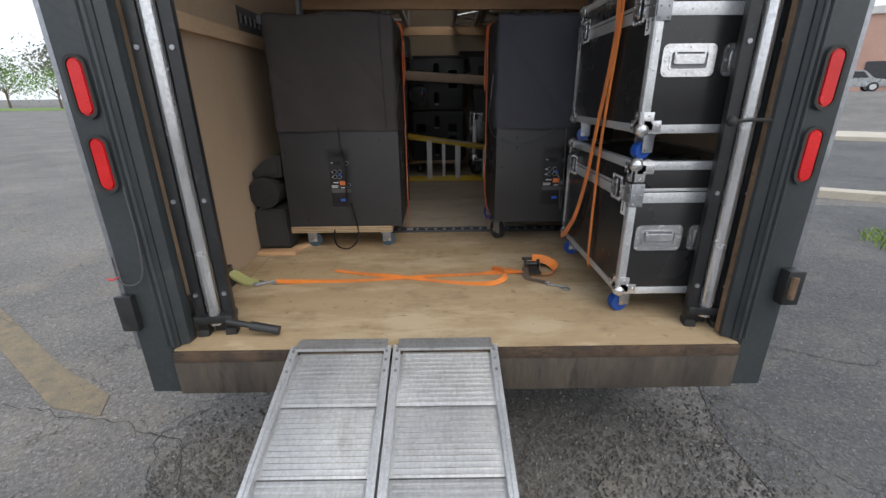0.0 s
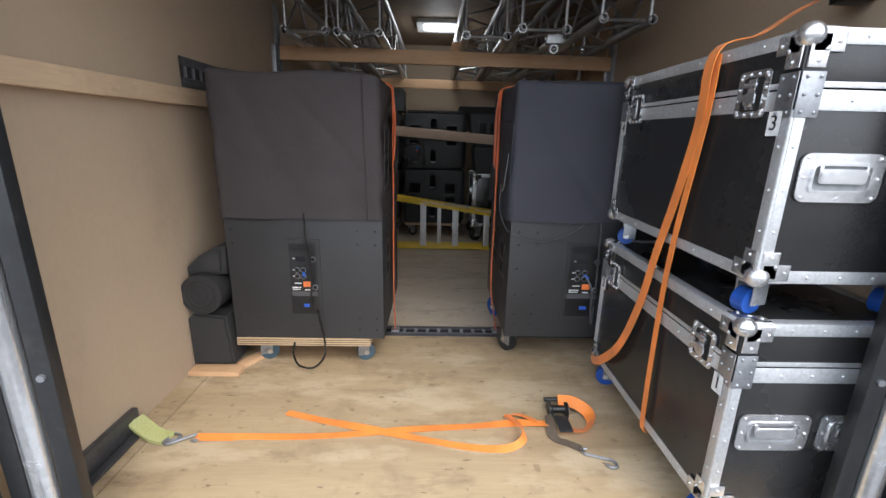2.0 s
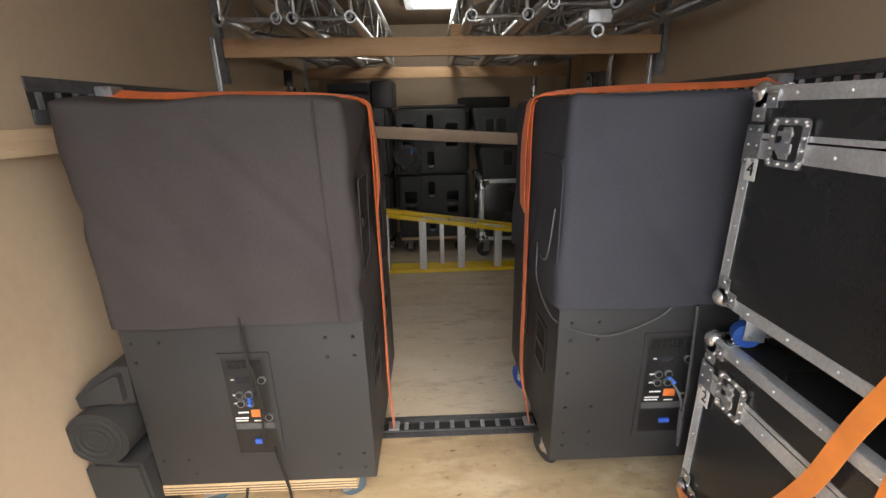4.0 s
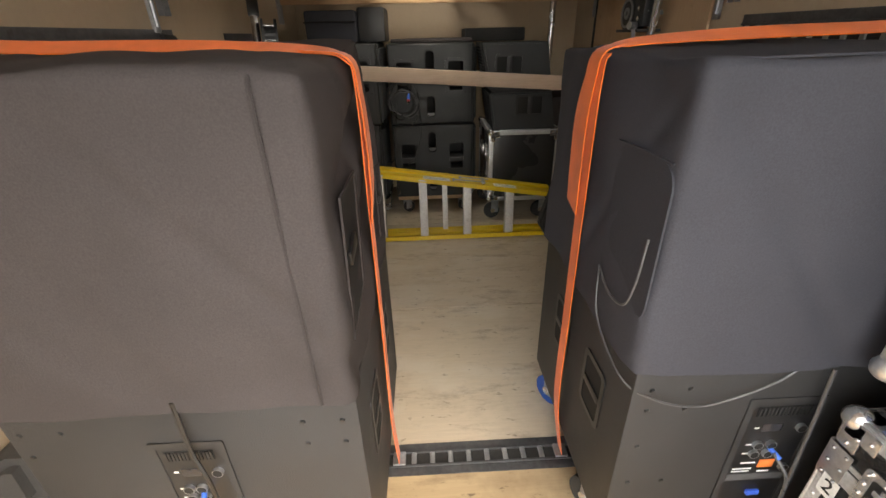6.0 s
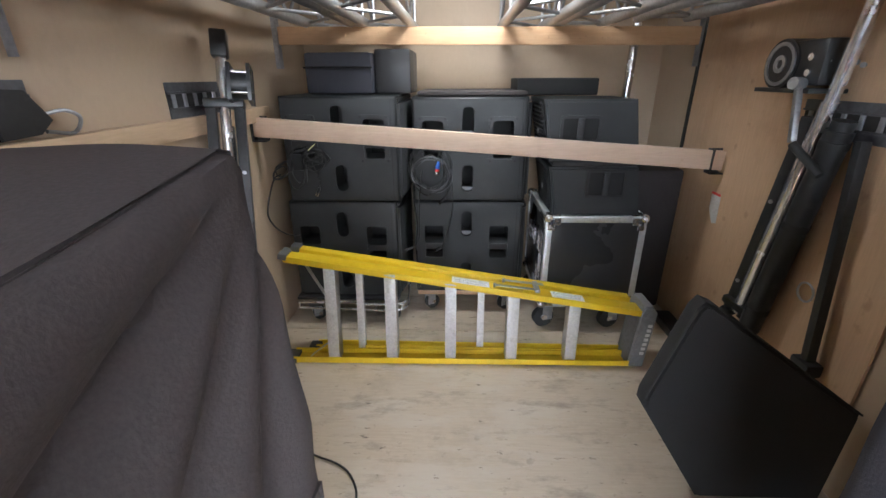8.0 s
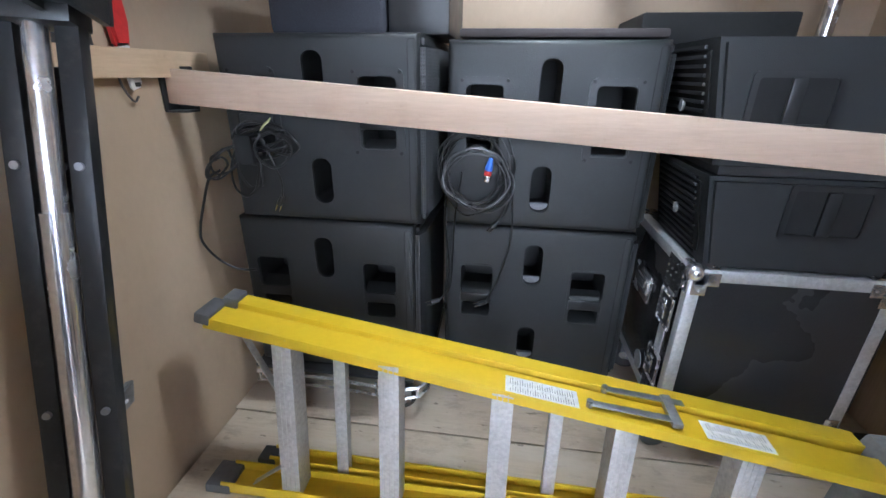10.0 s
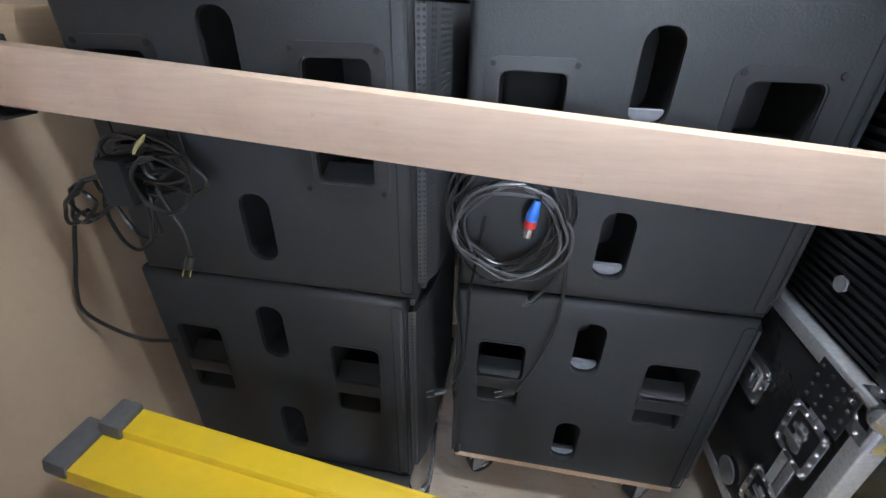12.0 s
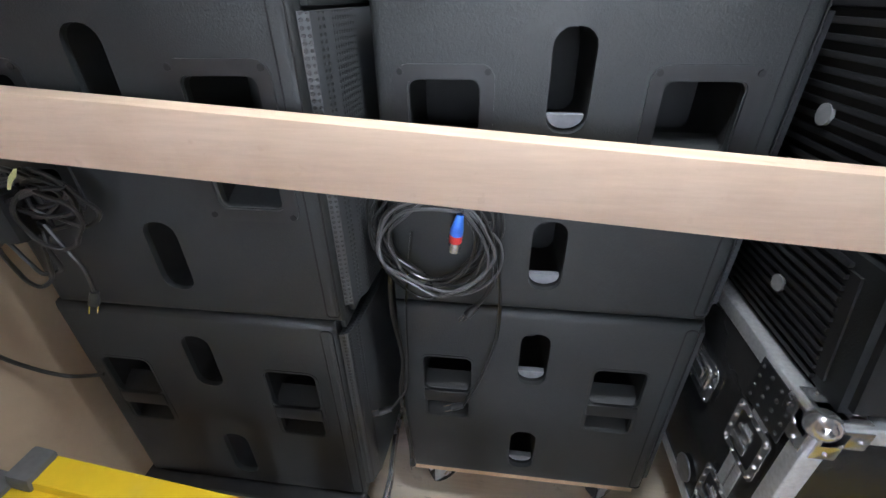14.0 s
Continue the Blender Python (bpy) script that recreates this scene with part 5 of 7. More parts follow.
# orange lashing straps over both stacks
def lashing(s, side_x, wall_x, top, y, foot_x, label, tail):
    t = thing("lashing_strap", (side_x, y, FLOOR), label, "strap", "orange lashing straps")
    b = B()
    w = 0.026
    off = s * 0.014
    pts = [(wall_x, y + 0.09, top + 0.06), (wall_x * 0.8 + side_x * 0.2, y + 0.07, top + 0.044), (wall_x * 0.4 + side_x * 0.6, y + 0.04, top + 0.038), (side_x - s * 0.07, y + 0.012, top + 0.027), (side_x - s * 0.002, y + 0.004, top + 0.006), (side_x + off, y, top - 0.045), (side_x + off, y + 0.004, top - 0.3), (side_x + off, y, 1.2), (side_x + off, y - 0.01, 0.9), (foot_x, 1.48, FLOOR + 0.012)]
    acr = [(0, w, 0.011)] * 3 + [(0, w, 0.006)] + [(0, w, 0)] * 3 + [(0, w * 0.95, 0)] * 2 + [(0, w * 0.9, 0)]
    ribbon(b, pts, acr)
    part("webbing", b, ORANGE, t)
    b = B()
    ribbon(b, [(side_x + s * q[0], y + q[1], top + q[2]) for q in tail], [(0, q[3], q[4]) for q in tail], 0.003)
    part("strap_tail", b, ORANGE, t, "doubled hanging strap end")
    b = B()
    box(b, foot_x - 0.022, foot_x + 0.022, 1.455, 1.505, FLOOR + 0.004, FLOOR + 0.016, 0.004)
    part("track_fitting", b, ZINC, t, "steel track fitting")
    b = B()
    box(b, *sorted((wall_x - s * 0.005, wall_x + s * 0.05)), y + 0.06, y + 0.12, top + 0.03, top + 0.075, 0.006)
    part("wall_fitting", b, ZINC, t, "steel wall fitting")
    return t


# tails: out from the side, along, down, half width, slant
lashing(1, AX1 + 0.001, -WX + 0.02, 1.902, 1.424, AX1 + 0.015, "bright orange lashing strap pulled over the covered stack",
        [(-0.09, 0.008, 0.026, 0.028, 0), (0.004, 0.0, 0.012, 0.029, 0), (0.02, 0.002, -0.06, 0.028, 0), (0.025, 0.004, -0.16, 0.031, 0.004), (0.024, 0.006, -0.26, 0.032, 0.008), (0.019, 0.0, -0.325, 0.024, 0.016)])
lashing(-1, BX0 - 0.011, WX - 0.02, 1.9, 1.468, BX0 + 0.02, "bright orange lashing strap with a doubled tail over the stack",
        [(-0.1, 0.03, 0.026, 0.028, 0), (0.004, 0.02, 0.012, 0.031, 0), (0.02, 0.03, -0.05, 0.034, 0), (0.024, 0.046, -0.14, 0.04, 0.004), (0.024, 0.046, -0.25, 0.04, 0.006), (0.022, 0.044, -0.36, 0.038, 0.01)])

# things between the wall and stack a
bm = B()
prism(bm, [(-1.16, FLOOR + 0.03), (-0.975, FLOOR + 0.03), (-0.99, 0.885), (-1.13, 0.9), (-1.162, 0.87)], 1, 1.055, 1.5, 0.01)
solid("equipment_bag", bm, DARK_CLOTH, "dusty black soft bag standing beside the stack", "bag")
roll = thing("rolled_carpet", (-1.07, 1.3, 0.88), "rolled black carpet lying on the bag", "carpet roll")
bm = B()
rod(bm, (-1.085, 1.05, 0.99), (-1.08, 1.55, 0.99), 0.09, 24)
part("outer_roll", bm, DARK_CLOTH, roll)
bm = B()
for r in (0.03, 0.05, 0.07):
    hose(bm, [(-1.085 + r * math.cos(a), 1.048, 0.99 + r * math.sin(a)) for a in (6.2832 * k / 12 for k in range(13))], 0.004, 5, 3)
part("roll_edge", bm, DARK_CLOTH, roll)
bm = B()
prism(bm, [(-1.15, 1.06), (-0.985, 1.075), (-0.978, 1.2), (-1.02, 1.2), (-1.1, 1.155), (-1.155, 1.1)], 1, 1.08, 1.5, 0.02)
solid("folded_cloth", bm, DARK_CLOTH, "folded black cloth wedged on the carpet roll", "cloth")
bm = B()
box(bm, -1.16, -0.935, 1.0, 1.075, FLOOR + 0.0005, FLOOR + 0.022, 0.003)
solid("wood_offcut", bm, PINE, "flat pale timber offcut on the floor", "timber offcut")
bm = B()
beam(bm, (-0.96, 1.075, FLOOR + 0.0115), (-0.88, 1.22, FLOOR + 0.0115), 0.05, 0.022, bev=0.003)
solid("wood_offcut", bm, PINE, "short pale timber wedge on the floor", "timber offcut")
# ---------------------------------------------------------------- strap left on the floor
fs = thing("loose_ratchet_strap", (0.0, 0.65, FLOOR), "dirty orange ratchet strap lying loose on the plywood floor", "strap")
Z = FLOOR + 0.004


def slim(across, k=0.66):
    return [tuple(k * c for c in q) for q in across]


bm = B()
ribbon(bm, [(-0.9, 0.59, Z + 0.012), (-0.75, 0.605, Z), (-0.45, 0.615, Z), (-0.15, 0.65, Z + 0.002), (0.1, 0.675, Z), (0.26, 0.69, Z + 0.004), (0.38, 0.68, Z + 0.01)],
       slim([(0.0, 0.02, 0.006), (0, 0.018, 0.01), (0, 0.021, 0), (0, 0.02, 0.004), (0, 0.021, 0), (0, 0.02, 0.008), (0, 0.02, 0)]))
part("webbing", bm, ORANGE_DULL, fs)
bm = B()
ribbon(bm, [(-0.63, 0.742, Z + 0.003), (-0.48, 0.70, Z), (-0.3, 0.648, Z + 0.006), (-0.1, 0.6, Z + 0.001), (0.08, 0.56, Z), (0.2, 0.553, Z + 0.003), (0.262, 0.575, Z + 0.02), (0.27, 0.63, Z + 0.03), (0.235, 0.70, Z + 0.022), (0.22, 0.72, Z + 0.012), (0.28, 0.73, Z + 0.012), (0.34, 0.69, Z + 0.012)],
       slim([(0.008, 0.02, 0), (0.008, 0.02, 0.002), (0.006, 0.02, 0.006), (0.004, 0.02, 0), (0, 0.02, 0.004), (-0.006, 0.018, 0.01), (-0.016, 0.006, 0.012), (-0.006, 0.0, 0.02), (-0.006, -0.006, 0.02), (0, -0.016, 0.014), (0, -0.02, 0.006), (0.004, -0.02, 0)]))
part("webbing", bm, ORANGE_DULL, fs)
bm = B()
ribbon(bm, [(0.44, 0.77, Z + 0.05), (0.5, 0.765, Z + 0.045), (0.545, 0.73, Z + 0.03), (0.545, 0.68, Z + 0.02), (0.5, 0.64, Z + 0.012), (0.42, 0.655, Z + 0.014)],
       [(0, 0.012, 0.018), (0.006, 0.012, 0.018), (0.014, 0.004, 0.018), (0.012, -0.006, 0.018), (0.004, -0.018, 0.01), (0, -0.02, 0)])
part("webbing", bm, ORANGE_DULL, fs)
bm = B()
ribbon(bm, [(0.395, 0.72, Z + 0.02), (0.385, 0.66, Z + 0.01), (0.39, 0.61, Z), (0.43, 0.585, Z), (0.47, 0.555, Z + 0.002)], [(0.016, 0, 0.006), (0.017, 0, 0.004), (0.015, 0.008, 0), (0.006, 0.016, 0), (0.006, 0.016, 0)])
part("webbing", bm, BARK, fs, "oily brown strap tail")
bm = B()
for x in (0.405, 0.465):
    box(bm, x - 0.0025, x + 0.0025, 0.705, 0.8, Z, Z + 0.045, 0.002)
rod(bm, (0.4, 0.745, Z + 0.028), (0.47, 0.745, Z + 0.028), 0.014, 12)
rod(bm, (0.39, 0.79, Z + 0.04), (0.48, 0.79, Z + 0.04), 0.009, 10)
for x in (0.4, 0.47):
    rod(bm, (x - 0.003, 0.745, Z + 0.028), (x + 0.003, 0.745, Z + 0.028), 0.026, 14)
rt = part("ratchet", bm, STAND, fs, "black steel ratchet buckle")
bm = B()
box(bm, 0.41, 0.46, 0.62, 0.71, Z + 0.018, Z + 0.026, 0.003)
part("lever", bm, STAND, rt)


def s_hook(t, p, yaw):
    b = B()
    m = Matrix.Translation(p) @ Matrix.Rotation(radians(yaw), 4, "Z")
    pts = [(-0.05, 0.012, 0), (-0.062, -0.004, 0), (-0.045, -0.018, 0), (-0.02, -0.006, 0), (0.015, 0.01, 0), (0.042, 0.02, 0), (0.062, 0.004, 0), (0.048, -0.014, 0), (0.03, -0.01, 0)]
    hose(b, [m @ Vector(q) for q in pts], 0.0052, 7, 4)
    return part("hook", b, ZINC, t, "dull steel open hook")


s_hook(fs, (-0.945, 0.585, Z + 0.006), 10)
s_hook(fs, (0.515, 0.51, Z + 0.004), -45)
sl = thing("lifting_sling", (-1.1, 0.6, FLOOR), "faded yellow-green webbing loop with a steel carabiner", "sling")
bm = B()
ribbon(bm, [(-1.14, 0.635, FLOOR + 0.05), (-1.1, 0.62, FLOOR + 0.03), (-1.05, 0.6, FLOOR + 0.014), (-1.0, 0.59, FLOOR + 0.01)], [(0.01, 0.028, 0)] * 4, 0.012)
part("webbing", bm, SLING, sl)
bm = B()
hose(bm, [(-1.03, 0.6, Z + 0.005), (-1.01, 0.615, Z + 0.005), (-0.97, 0.61, Z + 0.005), (-0.965, 0.59, Z + 0.005), (-1.0, 0.575, Z + 0.005), (-1.03, 0.582, Z + 0.005), (-1.03, 0.6, Z + 0.005)], 0.005, 7, 4)
part("carabiner", bm, ZINC, sl)

# ---------------------------------------------------------------- crank stands
def crank_stand(m, label, tall=2.05, winch=True, lever=False, ws=1, leg_top=0.86):
    """Folded tripod crank stand, built upright from its own foot: chrome mast, three dark legs, braces, winch."""
    t = thing("crank_stand", (0, 0, 0), label, "lighting stand", "crank stands")
    b = B()
    rod(b, (0, 0, 0.05), (0, 0, tall * 0.62), 0.026, 18)
    rod(b, (0, 0, tall * 0.62), (0, 0, tall), 0.021, 16)
    part("mast", b, CHROME, t, "chrome telescopic mast")
    for k, (x, y) in enumerate(((-0.052, 0.012), (0.052, 0.012), (0.0, 0.055))):
        b = B()
        box(b, x - 0.02, x + 0.02, y - 0.017, y + 0.017, 0.0, tall * leg_top if k < 2 else tall * (leg_top - 0.06), 0.004)
        leg = part("leg", b, STAND, t)
        b = B()
        box(b, x - 0.022, x + 0.022, y - 0.03, y + 0.022, 0.0, 0.03, 0.006)
        part("rubber_foot", b, RUBBER, leg)
        for z in (0.18, 0.55, 1.05):
            b = B()
            rod(b, (x, y - 0.016, z), (x, y - 0.024, z), 0.008, 10)
            part("bolt", b, ZINC, leg)
    for z in (0.06, tall * 0.84):
        b = B()
        box(b, -0.073, 0.073, -0.03, 0.045, z, z + 0.035, 0.008)
        c = part("collar", b, STAND, t)
    if winch:
        b = B()
        box(b, *sorted((ws * 0.03, ws * 0.036)), -0.09, 0.04, tall * 0.85, tall * 0.85 + 0.14, 0.01)
        box(b, *sorted((ws * 0.1, ws * 0.106)), -0.09, 0.04, tall * 0.85, tall * 0.85 + 0.14, 0.01)
        w = part("winch", b, STAND, t, "black cable winch")
        b = B()
        rod(b, (ws * 0.036, -0.025, tall * 0.85 + 0.07), (ws * 0.1, -0.025, tall * 0.85 + 0.07), 0.055, 20)
        part("drum", b, STAND, w)
        for z in (0.035, 0.11):
            b = B()
            rod(b, (ws * 0.029, -0.06, tall * 0.85 + z), (ws * 0.112, -0.06, tall * 0.85 + z), 0.008, 10)
            part("bolt", b, CHROME, w)
        b = B()
        box(b, -0.03, 0.03, -0.035, 0.03, tall - 0.06, tall + 0.04, 0.01)
        part("head", b, STAND, t)
    if lever:
        b = B()
        rod(b, (0.05, -0.03, 0.07), (0.24, -0.06, 0.03), 0.012, 10)
        rod(b, (0.14, -0.045, 0.05), (0.25, -0.062, 0.028), 0.018, 12)
        part("crank_lever", b, STAND, t, "black crank lever near the floor")
    t.matrix_basis = m
    return t


crank_stand(pose(-0.955, 0.115, FLOOR, 0, 0, 8), "black crank stand with a chrome mast by the door post", 2.0, True, True)
crank_stand(pose(1.005, 0.13, FLOOR, 0, 0, -8), "black crank stand with a chrome mast tied to the door post", 2.0, True)
crank_stand(pose(-1.035, 2.87, FLOOR, -14, -1.5, 0) @ pose(0, 0, 0, 0, 0, 20), "black crank stand with a chrome mast leaning along the wall", 1.55, True)
crank_stand(pose(1.085, 3.115, 0.99, 8.5, 0, 0) @ pose(0, 0, 0, 0, 0, -75), "black crank stand hung on the plywood wall, chrome mast bright", 1.5, False, False, -1, 0.58)
wn2 = thing("wall_winch", (1.08, 3.14, 2.0), "black cable winch with a round drum on the wall", "winch")
bm = B()
rod(bm, (1.035, 3.19, 2.03), (1.12, 3.19, 2.03), 0.085, 28)
box(bm, 1.04, 1.115, 3.0, 3.17, 1.96, 2.105, 0.012)
part("housing", bm, STAND, wn2)
for r0, r1 in ((0.074, 0.062), (0.03, 0.016)):
    bm = B()
    o, i = [[(3.19 + r * math.cos(a), 2.03 + r * math.sin(a)) for a in (6.2832 * k / 24 for k in range(24))] for r in (r0, r1)]
    ring_plate(bm, o, i, 0, 1.029, 1.036)
    part("drum_ring", bm, ZINC, wn2, "dull steel drum ring")
bm = B()
box(bm, 1.02, 1.15, 3.0, 3.28, 1.935, 1.95, 0.004)
part("winch_plate", bm, STAND, wn2)
for z in (2.0, 2.05):
    bm = B()
    rod(bm, (1.041, 3.05, z), (1.032, 3.05, z), 0.012, 10)
    part("bolt", bm, CHROME, wn2)
bm = B()
beam(bm, (1.02, 3.05, 1.965), (1.0, 2.98, 1.78), 0.02, 0.03, bev=0.006)
rod(bm, (1.03, 3.05, 1.965), (0.99, 3.04, 1.968), 0.02, 12)
part("crank_arm", bm, ZINC, wn2, "grey steel crank arm")
bm = B()
rod(bm, (1.0, 2.975, 1.775), (1.03, 2.86, 1.69), 0.014, 10)
part("crank_grip", bm, RUBBER, wn2)
# thick black sleeve of the hung stand
bm = B()
m = pose(1.085, 3.115, 0.99, 8.5, 0, 0)
rod(bm, m @ Vector((0.0, -0.085, 0.03)), m @ Vector((0.0, -0.085, 0.86)), 0.04, 20)
rod(bm, m @ Vector((0.0, -0.085, 0.86)), m @ Vector((0.0, -0.085, 0.89)), 0.033, 20)
sleeve = thing("black_tube", (1.085, 3.03, 1.0), "thick black tube strapped beside the chrome mast", "tube")
part("tube", bm, STAND, sleeve)
for z in (0.12, 0.5, 0.8):
    bm = B()
    rod(bm, m @ Vector((0.0, -0.085, z)), m @ Vector((0.0, -0.085, z + 0.025)), 0.0425, 20)
    part("band", bm, RUBBER, sleeve, "black rubber band")
bm = B()
hose(bm, [(0.92, 0.06, 1.425), (0.98, 0.05, 1.43), (1.05, 0.06, 1.425), (1.09, 0.1, 1.42)], 0.006, 6)
ball(bm, (0.905, 0.06, 1.425), 0.017)
solid("bungee_cord", bm, RUBBER, "black rubber bungee holding the stand", "bungee")
prop = thing("prop_bar", (1.11, 2.72, 1.0), "loose black steel prop bar leaning at the plywood wall", "steel bar")
bm = B()
beam(bm, (1.11, 2.75, 1.05), (1.12, 2.85, 1.8), 0.03, 0.035, (1, 0, 0), 0.004)
part("bar", bm, STAND, prop)
bm = B()
box(bm, 1.08, 1.14, 2.71, 2.79, 1.0, 1.05, 0.008)
part("foot", bm, RUBBER, prop, "worn black rubber foot")
bm = B()
hose(bm, [(1.145 - 0.02, 2.87 + 0.035 * math.cos(a), 1.26 + 0.035 * math.sin(a)) for a in (6.2832 * k / 10 for k in range(11))], 0.004, 6, 3)
solid("lashing_ring", bm, ZINC, "small steel lashing ring on the plywood wall", "ring")
tg = thing("paper_tag", (1.15, 3.56, 1.42), "torn white paper label with a red edge on plywood", "label")
bm = B()
prism(bm, [(3.52, 1.305), (3.555, 1.295), (3.6, 1.36), (3.605, 1.45), (3.53, 1.45)], 0, 1.1505, 1.152)
part("paper", bm, WHITE, tg)
bm = B()
box(bm, 1.1498, 1.1504, 3.53, 3.605, 1.437, 1.45)
part("red_edge", bm, RED, tg)

# ---------------------------------------------------------------- aluminium trusses under the roof
def box_truss(length, side=0.245):
    t = thing("box_truss", (0, 0, 0), "dull aluminium box truss section lying on the cross timbers", "truss", "box trusses")
    for x in (0, side):
        for z in (0, side):
            b = B()
            seg = 16
            o = [(x + 0.025 * math.cos(a), z + 0.025 * math.sin(a)) for a in (6.2832 * k / seg for k in range(seg))]
            i = [(x + 0.019 * math.cos(a), z + 0.019 * math.sin(a)) for a in (6.2832 * k / seg for k in range(seg))]
            ring_plate(b, o, i, 1, 0, length)
            c = part("chord", b, ALU_TRUSS, t)
            b = B()
            rod(b, (x, 0.03, z), (x, length - 0.03, z), 0.0188, 12)
            part("bore", b, HOLE, c)
    n = 8
    corners = ((0, 0), (side, 0), (side, side), (0, side))
    for f in range(4):
        p, q = corners[f], corners[(f + 1) % 4]
        for y in (0.03, length - 0.03):
            b = B()
            rod(b, (p[0], y, p[1]), (q[0], y, q[1]), 0.0095, 8)
            part("end_bar", b, ALU_TRUSS, t)
        for k in range(n):
            a, c = (p, q) if k % 2 else (q, p)
            b = B()
            rod(b, (a[0], 0.04 + k * (length - 0.08) / n, a[1]), (c[0], 0.04 + (k + 1) * (length - 0.08) / n, c[1]), 0.008, 8)
            part("lacing_bar", b, ALU_TRUSS, t)
    return t


zt = 2.242 + 0.026
first = box_truss(2.3)
first.matrix_basis = pose(-0.972, 2.05, zt)
for x, y, z in ((-0.659, 2.05, 0), (0.105, 2.06, 0), (0.402, 1.853, 0.0), (0.756, 1.605, 0.0)):
    copy_thing(first, pose(x, y, zt + z))
clampt = thing("truss_clamp", (0.58, 1.86, 2.19), "pale cast aluminium truss clamp under a chord", "clamp")
bm = B()
box(bm, 0.535, 0.625, 1.83, 1.89, 2.19, 2.238, 0.006)
rod(bm, (0.525, 1.86, 2.215), (0.635, 1.86, 2.215), 0.014, 10)
part("jaw", bm, ALU, clampt)
bm = B()
ring_plate(bm, [(0.58 + 0.026 * math.cos(a), 2.165 + 0.026 * math.sin(a)) for a in (6.2832 * k / 16 for k in range(16))], [(0.58 + 0.017 * math.cos(a), 2.165 + 0.017 * math.sin(a)) for a in (6.2832 * k / 16 for k in range(16))], 1, 1.845, 1.875)
part("eye", bm, ALU, clampt)

# ---------------------------------------------------------------- bass bins at the bulkhead
def front_with_holes(x0, x1, y, z0, z1, holes, depth, c=0.018):
    """A cabinet front with rounded rim and real openings; returns the shell bmesh and bmeshes of pockets whose shade is
    painted near-black.
    """
    b, pockets = B(), []
    rim = [(x0 + c, z0 + c), (x1 - c, z0 + c), (x1 - c, z1 - c), (x0 + c, z1 - c)]
    edges = []
    outer = [b.verts.new((u, y, v)) for u, v in rim]
    for i in range(4):
        edges.append(b.edges.new((outer[i], outer[(i + 1) % 4])))
    for hole in holes:
        L = [b.verts.new((u, y, v)) for u, v in hole]
        D = [b.verts.new((u, y + 0.012, v)) for u, v in hole]
        n = len(L)
        for i in range(n):
            edges.append(b.edges.new((L[i], L[(i + 1) % n])))
        for i in range(n):
            b.faces.new((L[i], L[(i + 1) % n], D[(i + 1) % n], D[i]))
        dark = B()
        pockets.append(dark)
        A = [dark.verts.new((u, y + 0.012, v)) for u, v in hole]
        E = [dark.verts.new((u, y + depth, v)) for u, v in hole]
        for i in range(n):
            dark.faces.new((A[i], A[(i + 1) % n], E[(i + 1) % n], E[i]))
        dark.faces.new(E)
    bmesh.ops.triangle_fill(b, edges=edges, use_beauty=True, normal=(0, -1, 0))
    F = outer
    for a in (30, 60, 90):
        q, d = c * (1 - math.sin(radians(a))), c * (1 - math.cos(radians(a)))
        ring = [b.verts.new((u, y + d, v)) for u, v in ((x0 + q, z0 + q), (x1 - q, z0 + q), (x1 - q, z1 - q), (x0 + q, z1 - q))]
        for i in range(4):
            b.faces.new((F[i], F[(i + 1) % 4], ring[(i + 1) % 4], ring[i]))
        F = ring
    return b, pockets, F


